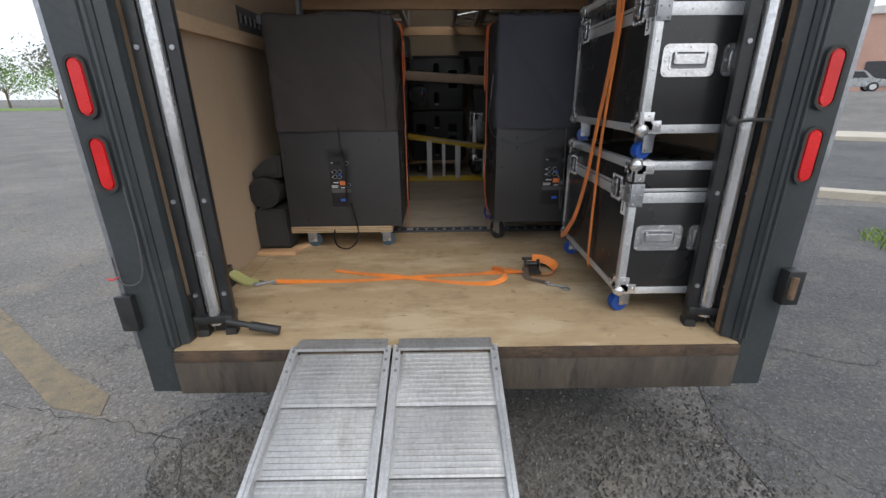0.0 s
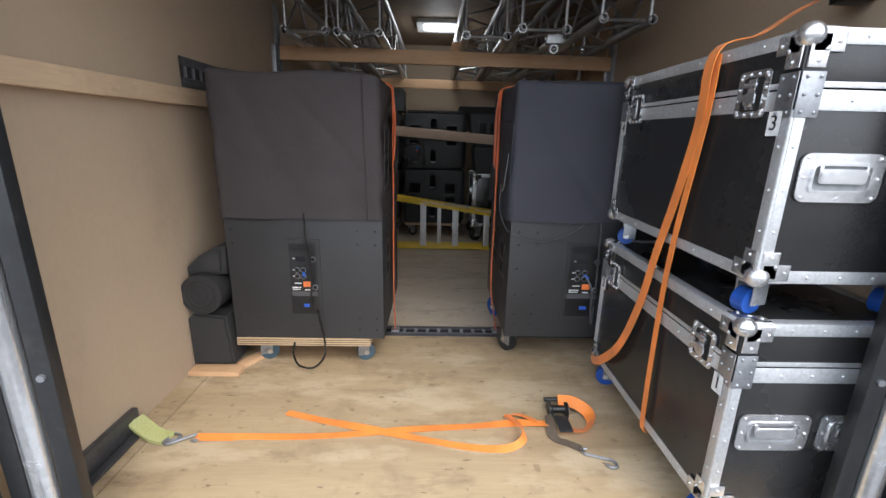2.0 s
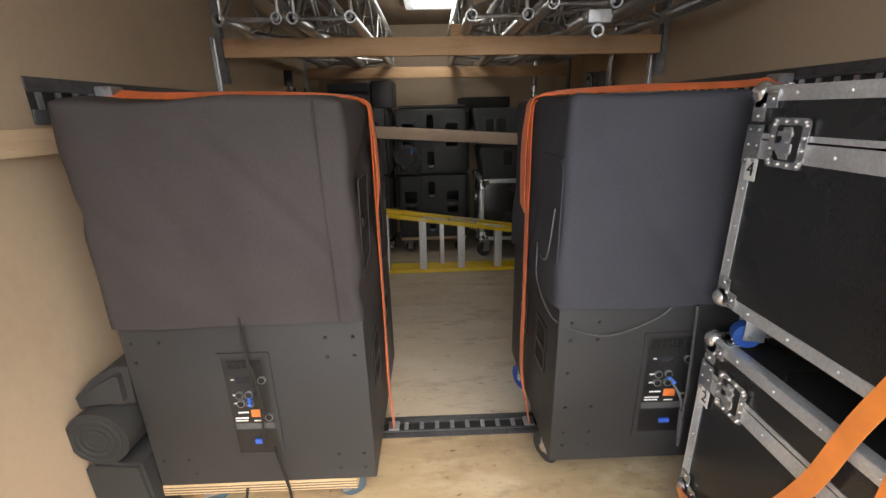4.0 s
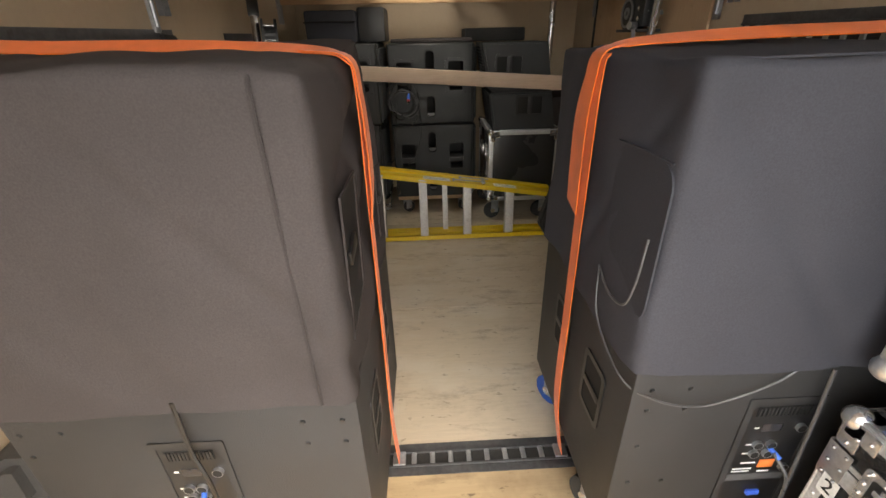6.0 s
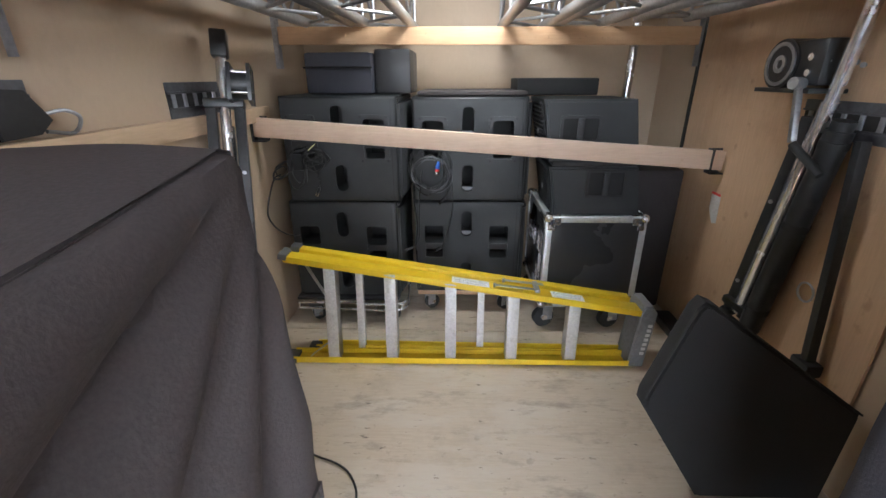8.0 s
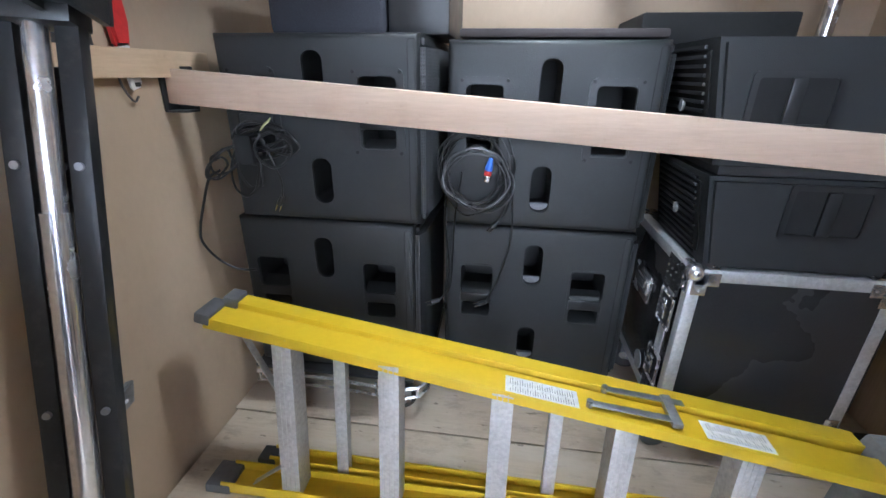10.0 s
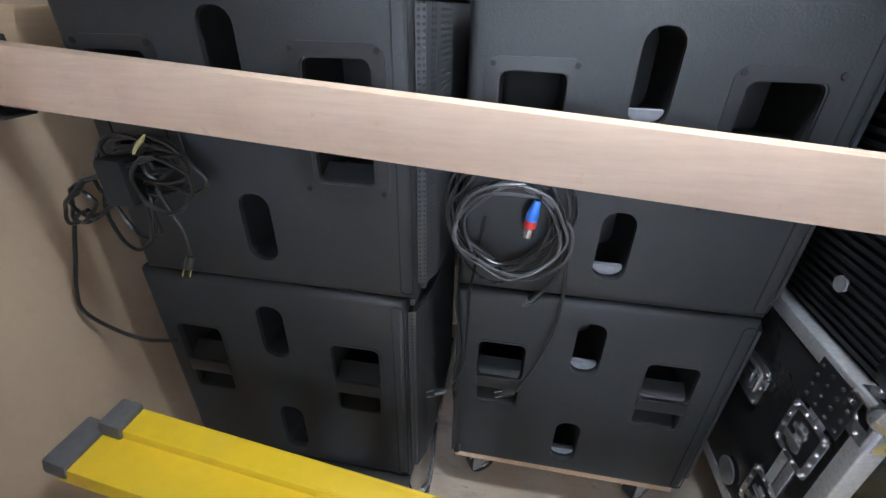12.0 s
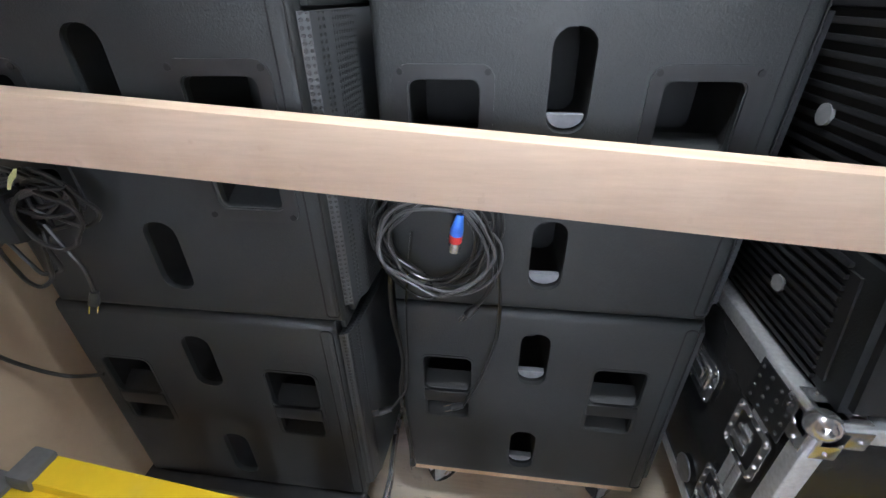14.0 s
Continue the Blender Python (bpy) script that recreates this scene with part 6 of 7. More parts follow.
def bass_bin(x0, x1, y, z0, z1, deep, slots, handles, framed, port, label):
    t = thing("bass_bin", ((x0 + x1) / 2, y + deep / 2, z0), label, "loudspeaker", "bass bins at the bulkhead")
    holes = [round_rect(cx, (a + c) / 2, w, c - a, w * 0.42, 4) for cx, w, a, c in slots]
    for hx, w, ztop, zmid0, zmid1, zbot in handles:
        holes.append(round_rect(hx, (ztop + zmid1) / 2, w, ztop - zmid1, 0.014, 3))
        holes.append(round_rect(hx, (zmid0 + zbot) / 2, w * 0.92, zmid0 - zbot, 0.01, 3))
    b, pockets, F = front_with_holes(x0, x1, y, z0, z1, holes, 0.16)
    back = [b.verts.new((v.co.x, y + deep, v.co.z)) for v in F]
    for i in range(4):
        b.faces.new((F[i], F[(i + 1) % 4], back[(i + 1) % 4], back[i]))
    b.faces.new(back)
    bmesh.ops.recalc_face_normals(b, faces=b.faces[:])
    part("cabinet", b, BIN, t, smooth=60)
    # Pocket walls carry the shade of the openings as near-black colour.
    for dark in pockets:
        part("port", dark, HOLE, t, "near-black pocket, the opening's shade put into its colour")
    for hx, w, ztop, zmid0, zmid1, zbot in handles:
        b = B()
        cz, hh = (ztop + zbot) / 2, ztop - zbot
        wide = 0.045 if framed else 0.014
        ring_plate(b, round_rect(hx, cz, w + wide, hh + wide, 0.022), round_rect(hx, cz, w + 0.004, hh + 0.004, 0.014), 1, y - (0.004 if framed else 0.0015), y + 0.002)
        hnd = part("handle_plate", b, PLASTIC if framed else BIN, t, "moulded black handle plate")
        for sx in (-1, 1) if framed else ():
            for sz in (-1, 1):
                b = B()
                cx, cc = hx + sx * (w / 2 + 0.012), cz + sz * (hh / 2 + 0.012)
                rod(b, (cx, y - 0.003, cc), (cx, y - 0.006, cc), 0.005, 8)
                part("screw", b, HOLE, hnd)
        b = B()
        box(b, hx - w / 2, hx + w / 2, y - 0.004, y + 0.02, zmid0, zmid1, 0.004)
        part("grip", b, PLASTIC, hnd)
        for zl, wl in ((zmid1, w), (zbot, w * 0.92)):
            b = B()
            prism(b, [(y + 0.001, zl - 0.002), (y + 0.045, zl - 0.002), (y + 0.045, zl + 0.022)], 0, hx - wl * 0.49, hx + wl * 0.49)
            part("ledge", b, BIN, hnd, "sloping ledge of the recess")
    if port:
        # A pale plate low in each port paints the light on its lip.
        for cx, w, a, c in slots:
            b = B()
            hh = (c - a) * 0.17
            shape = [(cx + w * 0.46 * math.cos(q), a + hh + (hh - 0.004) * math.sin(q)) for q in (math.pi * (1 + k / 10) for k in range(11))]
            prism(b, shape, 1, y + 0.016, y + 0.03)
            part("port_lining", b, LIT_LIP, t, "pale grey plate painting the lit lower lip of the port")
    b = B()
    gx = x1
    pts = [(gx + 0.001, y + 0.014), (gx + 0.016, y + 0.02), (gx + 0.03, y + 0.06), (gx + 0.036, y + 0.16), (gx + 0.036, y + deep - 0.2), (gx + 0.018, y + deep - 0.06), (gx + 0.001, y + deep - 0.05)]
    prism(b, pts, 2, z0 + 0.035, z1 - 0.035)
    part("grille", b, GRILLE, t, "black perforated steel grille")
    b = B()
    ring_plate(b, round_rect(gx - 0.018, (z0 + z1) / 2, 0.026, z1 - z0 - 0.03, 0.01), round_rect(gx - 0.018, (z0 + z1) / 2, 0.022, z1 - z0 - 0.034, 0.008), 1, y - 0.0012, y + 0.001)
    part("grille_seam", b, HOLE, t)
    for zz in (z0 + 0.012, z1 - 0.03):
        b = B()
        box(b, gx + 0.0005, gx + 0.012, y + 0.03, y + deep - 0.03, zz, zz + 0.018, 0.003)
        part("grille_rim", b, BIN, t)
    return t


# columns: shift along x, front, bottom, joint, top, port places, handle centres, port width, painted lit port lips
for name, x0, x1, y, zs, ports, grips, lean, lined in (
        ("left", -1.06, -0.466, 3.655, (0.797, 1.368, 1.91), ((0.847, 1.0), (1.166, 1.309), (1.427, 1.567), (1.718, 1.864)), (1.12, 1.692), 0.011, False),
        ("centre", -0.39, 0.22, 3.765, (0.772, 1.342, 1.9), ((0.822, 0.967), (1.134, 1.285), (1.398, 1.546), (1.7, 1.849)), (1.091, 1.672), 0.0, True)):
    for k in (0, 1):
        d = lean * (2 * k - 1)
        mid = (x0 + x1) / 2 - 0.007 + d
        if lined:
            label = ("lower black bass bin with handles and ports, their lit lips painted pale", "upper black bass bin with a cable coil and ports, their lit lips painted pale")[k]
        else:
            label = ("lower black bass bin on castors with ports and moulded handles", "upper black bass bin stacked on another, cables hung on it")[k]
        bass_bin(x0 + d, x1 + d, y, zs[k] + 0.002 * k, zs[k + 1] - 0.002, 0.62, [(mid, 0.062, *ports[2 * k]), (mid, 0.062, *ports[2 * k + 1])],
                 [(hx, 0.109, grips[k] + 0.106, grips[k] - 0.036, grips[k], grips[k] - 0.09) for hx in (mid - 0.188, mid + 0.186)], k == 1, lined, label)
wb = thing("wheel_base", (-0.1, 4.07, FLOOR), "wooden wheeled base under the bass bin", "dolly", "wheel bases")
bm = B()
box(bm, -0.385, 0.21, 3.78, 4.37, 0.742, 0.771, 0.004)
part("deck", bm, WALL_PLY, wb)
for x in (-0.32, 0.14):
    for yy in (3.83, 4.28):
        castor(wb, x, yy, 0.741, FLOOR, RUBBER, 35)
wb = thing("wheel_base", (-0.77, 3.95, FLOOR), "chrome wire-frame wheeled base under the bass bin", "dolly", "wheel bases")
bm = B()
box(bm, -1.085, -0.48, 3.625, 4.24, 0.779, 0.796, 0.004)
part("tray", bm, PLASTIC, wb, "black plastic tray, dusty")
for z in (0.766, 0.728):
    bm = B()
    hose(bm, [(-1.08, 3.62, z), (-0.78, 3.618, z), (-0.46, 3.62, z), (-0.455, 3.9, z), (-0.46, 4.24, z)], 0.0065, 8, 4)
    part("frame_rail", bm, CHROME, wb, "chrome wire rail")
for x in (-1.07, -0.92, -0.62, -0.465):
    bm = B()
    rod(bm, (x, 3.62, 0.724), (x, 3.62, 0.77), 0.006, 8)
    part("frame_post", bm, CHROME, wb)
for x in (-1.0, -0.54):
    for yy in (3.68, 4.16):
        castor(wb, x, yy, 0.724, FLOOR, RUBBER, 35)

# soft cases and lids on top of the bins
bagt = thing("soft_case", (-0.7, 3.9, 1.905), "black padded soft case lying on the bass bin", "equipment case")
bm = B()
box(bm, -0.935, -0.588, 3.78, 4.15, 1.912, 2.112, 0.02)
part("shell", bm, COVER_BLUE, bagt)
bm = B()
hose(bm, [(-0.938, 3.776, 2.04), (-0.76, 3.774, 2.042), (-0.585, 3.776, 2.04)], 0.005, 6)
part("zip", bm, HOLE, bagt)
bm = B()
box(bm, -0.582, -0.395, 3.83, 4.2, 1.912, 2.128, 0.012)
solid("black_box", bm, PLASTIC, "plain black box standing on the bass bin", "box")
bm = B()
box(bm, -0.36, 0.21, 3.775, 4.3, 1.9015, 1.925, 0.008)
for v in bm.verts:
    v.co.z += 0.006 * noise.noise(Vector((v.co.x * 6, v.co.y * 6, 0)))
solid("folded_cover", bm, COVER, "folded black cloth cover lying on the bass bin", "cloth cover")
bm = B()
box(bm, 0.18, 0.625, 3.97, 4.3, 1.896, 1.985, 0.01)
solid("black_box", bm, HOLE, "flat black box lying on the stage monitors", "box")

# rack case and the two wedge monitors on it
def rack_case(x0, x1, y0, y1, z0, z1, text):
    """Rack case with lids front and back: plain laminate faces, aluminium angle on every edge, lid bands down the sides."""
    t = thing("road_case", ((x0 + x1) / 2, (y0 + y1) / 2, FLOOR), text, "road case", "road cases")
    split = y0 + 0.1
    b = B()
    box(b, x0 + 0.002, x1 - 0.002, y0 + 0.002, split - 0.002, z0 + 0.002, z1 - 0.002, 0.002)
    part("lid", b, LAMINATE, t)
    b = B()
    box(b, x0 + 0.002, x1 - 0.002, split + 0.002, y1 - 0.002, z0 + 0.002, z1 - 0.002, 0.002)
    part("body", b, LAMINATE, t)
    e = 0.032
    def angle(*boxes):
        b = B()
        for q in boxes:
            box(b, *q, 0.001)
        part("edge_trim", b, ALU, t)
    for x, s in ((x0, 1), (x1, -1)):
        out = sorted((x - s * 0.0012, x + s * 0.0025))
        run = sorted((x, x + s * e))
        for y, q in ((y0, 1), (y1, -1)):
            angle((*out, *sorted((y, y + q * e)), z0 + e, z1 - e), (*run, *sorted((y - q * 0.0012, y + q * 0.0025)), z0 + e, z1 - e))
        for ya, yb in ((split - 0.022, split - 0.002), (split + 0.002, split + 0.024)):
            angle((*out, ya, yb, z0 + e, z1 - e))
        for z, q in ((z0, 1), (z1, -1)):
            angle((*out, y0, y1, *sorted((z, z + q * e))), (*run, y0, y1, *sorted((z - q * 0.0012, z + q * 0.0025))))
    for y, s in ((y0, 1), (y1, -1)):
        for z, q in ((z0, 1), (z1, -1)):
            angle((x0, x1, *sorted((y - s * 0.0014, y + s * 0.0025)), *sorted((z, z + q * e))), (x0, x1, *sorted((y, y + s * e)), *sorted((z - q * 0.0014, z + q * 0.0025))))
    for x, sx in ((x0, -1), (x1, 1)):
        for y, sy in ((y0, -1), (y1, 1)):
            for z, sz in ((z0, -1), (z1, 1)):
                ball_corner(t, (x, y, z), sx, sy, sz)
            castor(t, x - sx * 0.07, y - sy * 0.08, z0, FLOOR, RUBBER, 195 if sy < 0 else 160)
        b = B()
        for z in (z1 - 0.06, z0 + 0.06):
            box(b, *sorted((x + sx * 0.0015, x + sx * 0.004)), split - 0.055, split + 0.055, z - 0.05, z + 0.05, 0.001)
            for k in range(4):
                for q in (-0.044, -0.015, 0.015, 0.044):
                    rivet_at(b, (x + sx * 0.0045, split + q, z - 0.036 + 0.024 * k), 0.0045)
        part("corner_brace", b, STAND, t, "riveted black corner brace")
    return t


rack = rack_case(0.32, 0.838, 3.572, 4.15, 0.785, 1.318, "black rack road case with aluminium edges on castors")
for z in (1.14, 0.93):
    butterfly_latch(rack, "-x", 3.672, z, 0.316, 0.11, 0.12)
recessed_handle(rack, "-x", 3.9, 1.12, 0.316)
bm = B()
rod(bm, (0.3165, 3.79, 0.86), (0.312, 3.79, 0.86), 0.034, 20)
part("round_badge", bm, ZINC, rack, "round silver maker's badge")


def wedge_monitor(x0, x1, y0, y1, z0, z1, lean, hx0, hx1, hz0, hz1, slats, label):
    """Stage monitor lying on its side: lean shifts the top along x; a louvred grille on the low-x face."""
    t = thing("stage_monitor", ((x0 + x1) / 2, (y0 + y1) / 2, z0), label, "loudspeaker", "stage monitors")
    b = B()
    prism(b, [(x0, z0), (x1, z0), (x1 + lean, z1), (x0 + lean, z1)], 1, y0, y1, 0.012)
    part("cabinet", b, BIN, t)
    cx, cz = (hx0 + hx1) / 2, (hz0 + hz1) / 2
    b = B()
    ring_plate(b, round_rect(cx, cz, hx1 - hx0 + 0.03, hz1 - hz0 + 0.03, 0.012), round_rect(cx, cz, hx1 - hx0, hz1 - hz0, 0.008), 1, y0 - 0.004, y0)
    h = part("handle_plate", b, PLASTIC, t)
    b = B()
    prism(b, round_rect(cx, cz, hx1 - hx0, hz1 - hz0, 0.008), 1, y0 - 0.001, y0 - 0.0002)
    part("pocket", b, HOLE, h)
    b = B()
    box(b, cx - 0.016, cx + 0.016, y0 - 0.01, y0 - 0.001, hz0, hz1, 0.004)
    part("grip", b, PLASTIC, h)
    b = B()
    beam(b, (x0 + 0.5 * lean - 0.003, y0 + 0.05, (z0 + z1) / 2), (x0 + 0.5 * lean - 0.003, y1 - 0.04, (z0 + z1) / 2), 0.004, z1 - z0 - 0.05, (lean, 0, z1 - z0))
    part("grille_bed", b, HOLE, t)
    for k in range(slats):
        f = (k + 0.9) / (slats + 0.8)
        b = B()
        xa, za = x0 + lean * f, z0 + (z1 - z0) * f
        box(b, xa - 0.011, xa - 0.003, y0 + 0.07, y1 - 0.06, za - 0.0042, za + 0.0042, 0.001)
        part("grille_slat", b, PLASTIC, t)
    b = B()
    rod(b, (x0 + lean * 0.45 - 0.009, y0 + 0.2, z0 + (z1 - z0) * 0.45), (x0 + lean * 0.45 - 0.015, y0 + 0.2, z0 + (z1 - z0) * 0.45), 0.016, 14)
    part("round_badge", b, GREY_PLASTIC, t)
    return t


wedge_monitor(0.353, 0.797, 3.585, 4.0, 1.322, 1.572, -0.04, 0.518, 0.69, 1.43, 1.546, 12, "lower black stage monitor lying on the rack case")
wedge_monitor(0.312, 0.752, 3.585, 4.0, 1.6, 1.892, -0.05, 0.362, 0.53, 1.705, 1.806, 13, "upper black stage monitor stacked on another")
bm = B()
box(bm, 0.33, 0.75, 3.6, 3.98, 1.5735, 1.5985, 0.006)
solid("foam_pad", bm, DARK_CLOTH, "thin black pad between the stage monitors", "pad")
ps = thing("pole_stand", (0.86, 4.3, FLOOR), "upright pale metal speaker pole behind the monitors", "pole")
bm = B()
rod(bm, (0.9, 4.36, FLOOR + 0.01), (0.93, 4.36, 2.45), 0.026, 16)
part("pole", bm, CHROME, ps)
bm = B()
rod(bm, (0.9, 4.36, FLOOR), (0.9, 4.36, FLOOR + 0.05), 0.07, 16)
part("foot", bm, RUBBER, ps)
bm = B()
box(bm, 0.85, 1.14, 3.88, 4.3, FLOOR + 0.001, 1.5, 0.02)
solid("tall_black_case", bm, COVER, "tall black cloth-covered case beside the rack", "equipment case")
bm = B()
box(bm, 1.05, 1.15, 3.3, 3.75, FLOOR + 0.001, FLOOR + 0.05, 0.01)
solid("dark_rail", bm, STAND, "dark painted steel rail lying by the wall", "rail")

# wedge standing at the wall behind the door stack
wg = thing("stage_monitor", (0.85, 2.65, FLOOR), "black carpeted stage monitor standing on its end", "loudspeaker", "stage monitors")
bm = B()
prism(bm, [(0.7, FLOOR + 0.002), (1.12, FLOOR + 0.002), (1.13, 1.0), (0.6, 1.38), (0.565, 1.395), (0.545, 1.37), (0.452, 1.06), (0.45, 1.02)], 1, 2.53, 2.6, 0.012)
part("cabinet", bm, DARK_CLOTH, wg)
bm = B()
hose(bm, [(0.6, 2.529, 1.383), (0.86, 2.529, 1.196), (1.125, 2.529, 1.006)], 0.004, 6)
part("edge_piping", bm, RUBBER, wg, "worn black edge piping")
bm = B()
hose(bm, [(0.447, 2.529, 1.06), (0.54, 2.529, 1.375)], 0.004, 6)
part("edge_piping", bm, RUBBER, wg)

# ---------------------------------------------------------------- stepladder lying on its side
lad = thing("stepladder", (-0.1, 3.4, FLOOR), "yellow fibreglass stepladder with aluminium steps lying on its side", "ladder")
LX0, LX1 = -1.0, 0.75


def top_z(x):
    return 1.157 + (x - LX0) / (LX1 - LX0) * (0.912 - 1.157)


def ladder_rail(p0, p1, deep, label=""):
    """Channel section: web facing out with two flanges."""
    b = B()
    p0, p1 = Vector(p0), Vector(p1)
    beam(b, p0, p1, deep, 0.006, bev=0.001)
    for s in (-1, 1):
        o = Vector((0, s * (deep / 2 - 0.003), -0.012 if p0.z > 0.8 else 0.012))
        beam(b, p0 + o, p1 + o, 0.006, 0.03, bev=0.001)
    return part("side_rail", b, YELLOW, lad, label)


YF, YR = 3.33, 3.408
up_rail = ladder_rail((LX0, YF, top_z(LX0) + 0.025), (LX1, YF - 0.01, top_z(LX1) + 0.025), 0.085)
ladder_rail((LX0, YF, FLOOR + 0.008), (LX1, YF - 0.01, FLOOR + 0.008), 0.085)
ladder_rail((LX0 + 0.045, YR - 0.02, top_z(LX0) + 0.036), (LX1 - 0.02, YR + 0.0, top_z(LX1) + 0.04), 0.05)
ladder_rail((LX0 + 0.1, YR + 0.01, FLOOR + 0.012), (LX1 - 0.02, YR - 0.02, FLOOR + 0.012), 0.05)
for p0, p1, w in (((LX0 - 0.025, YF, top_z(LX0) + 0.028), (LX0 + 0.02, YF, top_z(LX0) + 0.02), 0.092), ((LX0 - 0.05, YF, FLOOR + 0.012), (LX0 + 0.03, YF, FLOOR + 0.012), 0.092),
                  ((LX0 + 0.015, YR - 0.022, top_z(LX0) + 0.039), (LX0 + 0.06, YR - 0.022, top_z(LX0) + 0.034), 0.058), ((LX0 + 0.06, YR + 0.01, FLOOR + 0.016), (LX0 + 0.12, YR + 0.01, FLOOR + 0.016), 0.058)):
    bm = B()
    beam(bm, p0, p1, w, 0.03, bev=0.006)
    part("foot", bm, DARK_GREY, lad, "dark grey rubber ladder foot")
for k, x in enumerate((-0.775, -0.475, -0.175, 0.135, 0.435)):
    bm = B()
    zt2 = top_z(x) + 0.018
    box(bm, x - 0.028, x + 0.028, YF - 0.038, YF - 0.034, FLOOR + 0.012, zt2, 0.001)
    for s in (-1, 1):
        box(bm, x + s * 0.026 - 0.002, x + s * 0.026 + 0.002, YF - 0.036, YF + 0.034, FLOOR + 0.012, zt2, 0.001)
    for q in (-0.014, 0.0, 0.014):
        box(bm, x + q - 0.001, x + q + 0.001, YF - 0.0395, YF - 0.0375, FLOOR + 0.014, zt2)
    part("step", bm, LADDER_ALU, lad)
for x in (-0.65, -0.02):
    bm = B()
    box(bm, x - 0.018, x + 0.018, YR - 0.022, YR - 0.018, FLOOR + 0.016, top_z(x) + 0.02, 0.001)
    for s in (-1, 1):
        box(bm, x + s * 0.016 - 0.0015, x + s * 0.016 + 0.0015, YR - 0.02, YR + 0.01, FLOOR + 0.016, top_z(x) + 0.02)
    part("rear_rung", bm, LADDER_ALU, lad)
bm = B()
prism(bm, [(LX1 - 0.03, FLOOR + 0.003), (LX1 + 0.05, FLOOR + 0.004), (LX1 + 0.075, 0.93), (LX1 + 0.05, 0.965), (LX1 + 0.01, 0.965), (LX1 - 0.005, 0.93)], 1, YF - 0.06, YR + 0.02, 0.008)
cap = part("top_cap", bm, GREY_PLASTIC, lad, "grey moulded ladder top cap")
bm = B()
for k in range(7):
    z = 0.7 + k * 0.026
    box(bm, LX1 + 0.02 + 0.003 * k, LX1 + 0.04 + 0.003 * k, YF - 0.0625, YF - 0.0605, z, z + 0.016)
part("brand_bars", bm, WHITE, cap, "white maker's lettering as bars")
for x0, x1, txt in ((-0.17, 0.015, 0), (0.32, 0.48, 1)):
    bm = B()
    m = Matrix.Translation((0, 0, 0))
    za, zb = top_z(x0) + 0.0285, top_z(x1) + 0.0285
    beam(bm, (x0, YF - 0.004, za), (x1, YF - 0.005, zb), 0.06, 0.0012)
    stk = part("sticker", bm, WHITE, up_rail, "white safety sticker with fine print")
    n = int((x1 - x0) / 0.0062)
    for k in range(2, n - 1):
        bm = B()
        q = k / n
        xq, zq = x0 + (x1 - x0) * q, za + (zb - za) * q + 0.0011
        for w0, w1 in ((-0.026, -0.004 - 0.006 * (k % 3)), (0.0, 0.012 + 0.004 * (k % 4))):
            beam(bm, (xq, YF - 0.004 + w0, zq), (xq, YF - 0.004 + w1, zq), 0.0016, 0.0004)
        part("print_line", bm, GREY_PLASTIC, stk)
for y, dx in ((YF - 0.02, 0), (YF + 0.05, 0.05)):
    bm = B()
    xa = 0.04 + dx
    beam(bm, (xa, y, top_z(xa) + 0.04), (xa + 0.2, y + 0.005, top_z(xa + 0.2) + 0.045), 0.02, 0.004, bev=0.001)
    rod(bm, (xa, y, top_z(xa) + 0.03), (xa, y, top_z(xa) + 0.048), 0.008, 10)
    part("spreader", bm, ZINC, lad, "grey steel spreader bar")
bm = B()
box(bm, 0.235, 0.26, YF - 0.035, YF + 0.07, top_z(0.25) + 0.036, top_z(0.25) + 0.05, 0.002)
part("spreader_link", bm, ZINC, lad)
bm = B()
beam(bm, (LX0 + 0.1, YF - 0.02, top_z(LX0) - 0.01), (-0.79, YF - 0.03, 0.97), 0.02, 0.004, bev=0.001)
part("knee_brace", bm, LADDER_ALU, lad)
bm = B()
beam(bm, (LX0 + 0.1, YF - 0.02, FLOOR + 0.03), (-0.79, YF - 0.03, 0.74), 0.02, 0.004, bev=0.001)
part("knee_brace", bm, LADDER_ALU, lad)

# the ladder does not lie quite square: its upper rail leans back at the foot end
for ob in lad.children_recursive:
    for v in ob.data.vertices:
        k, h = (v.co.x - LX0) / (LX1 - LX0), (v.co.z - FLOOR) / 0.5
        v.co.y += (1 - h) * (0.03 * k - 0.05) + h * (0.03 - 0.04 * k)

# ---------------------------------------------------------------- cables

YC = 3.765
def loose_loops(name, loops, y, mat, seed, label, r):
    """Irregular cable turns: each loop has its own centre, size, tilt and sag."""
    rnd = random.Random(seed)
    b, pts = B(), []
    for cx, cz, rx, rz, tilt in loops:
        d = rnd.uniform(0.0, 0.03)
        for k in range(13):
            a = 6.2832 * k / 12 + 1.3
            j = 1 + rnd.uniform(-0.07, 0.07)
            u, w = rx * j * math.cos(a), rz * j * math.sin(a)
            pts.append((cx + u * math.cos(tilt) - w * math.sin(tilt), y - 0.004 - d - 0.008 * math.sin(a * 2 + cx * 40) ** 2, cz + u * math.sin(tilt) + w * math.cos(tilt)))
    hose(b, pts, r, 6, 4)
    return solid(name, b, mat, label, "cable coil")


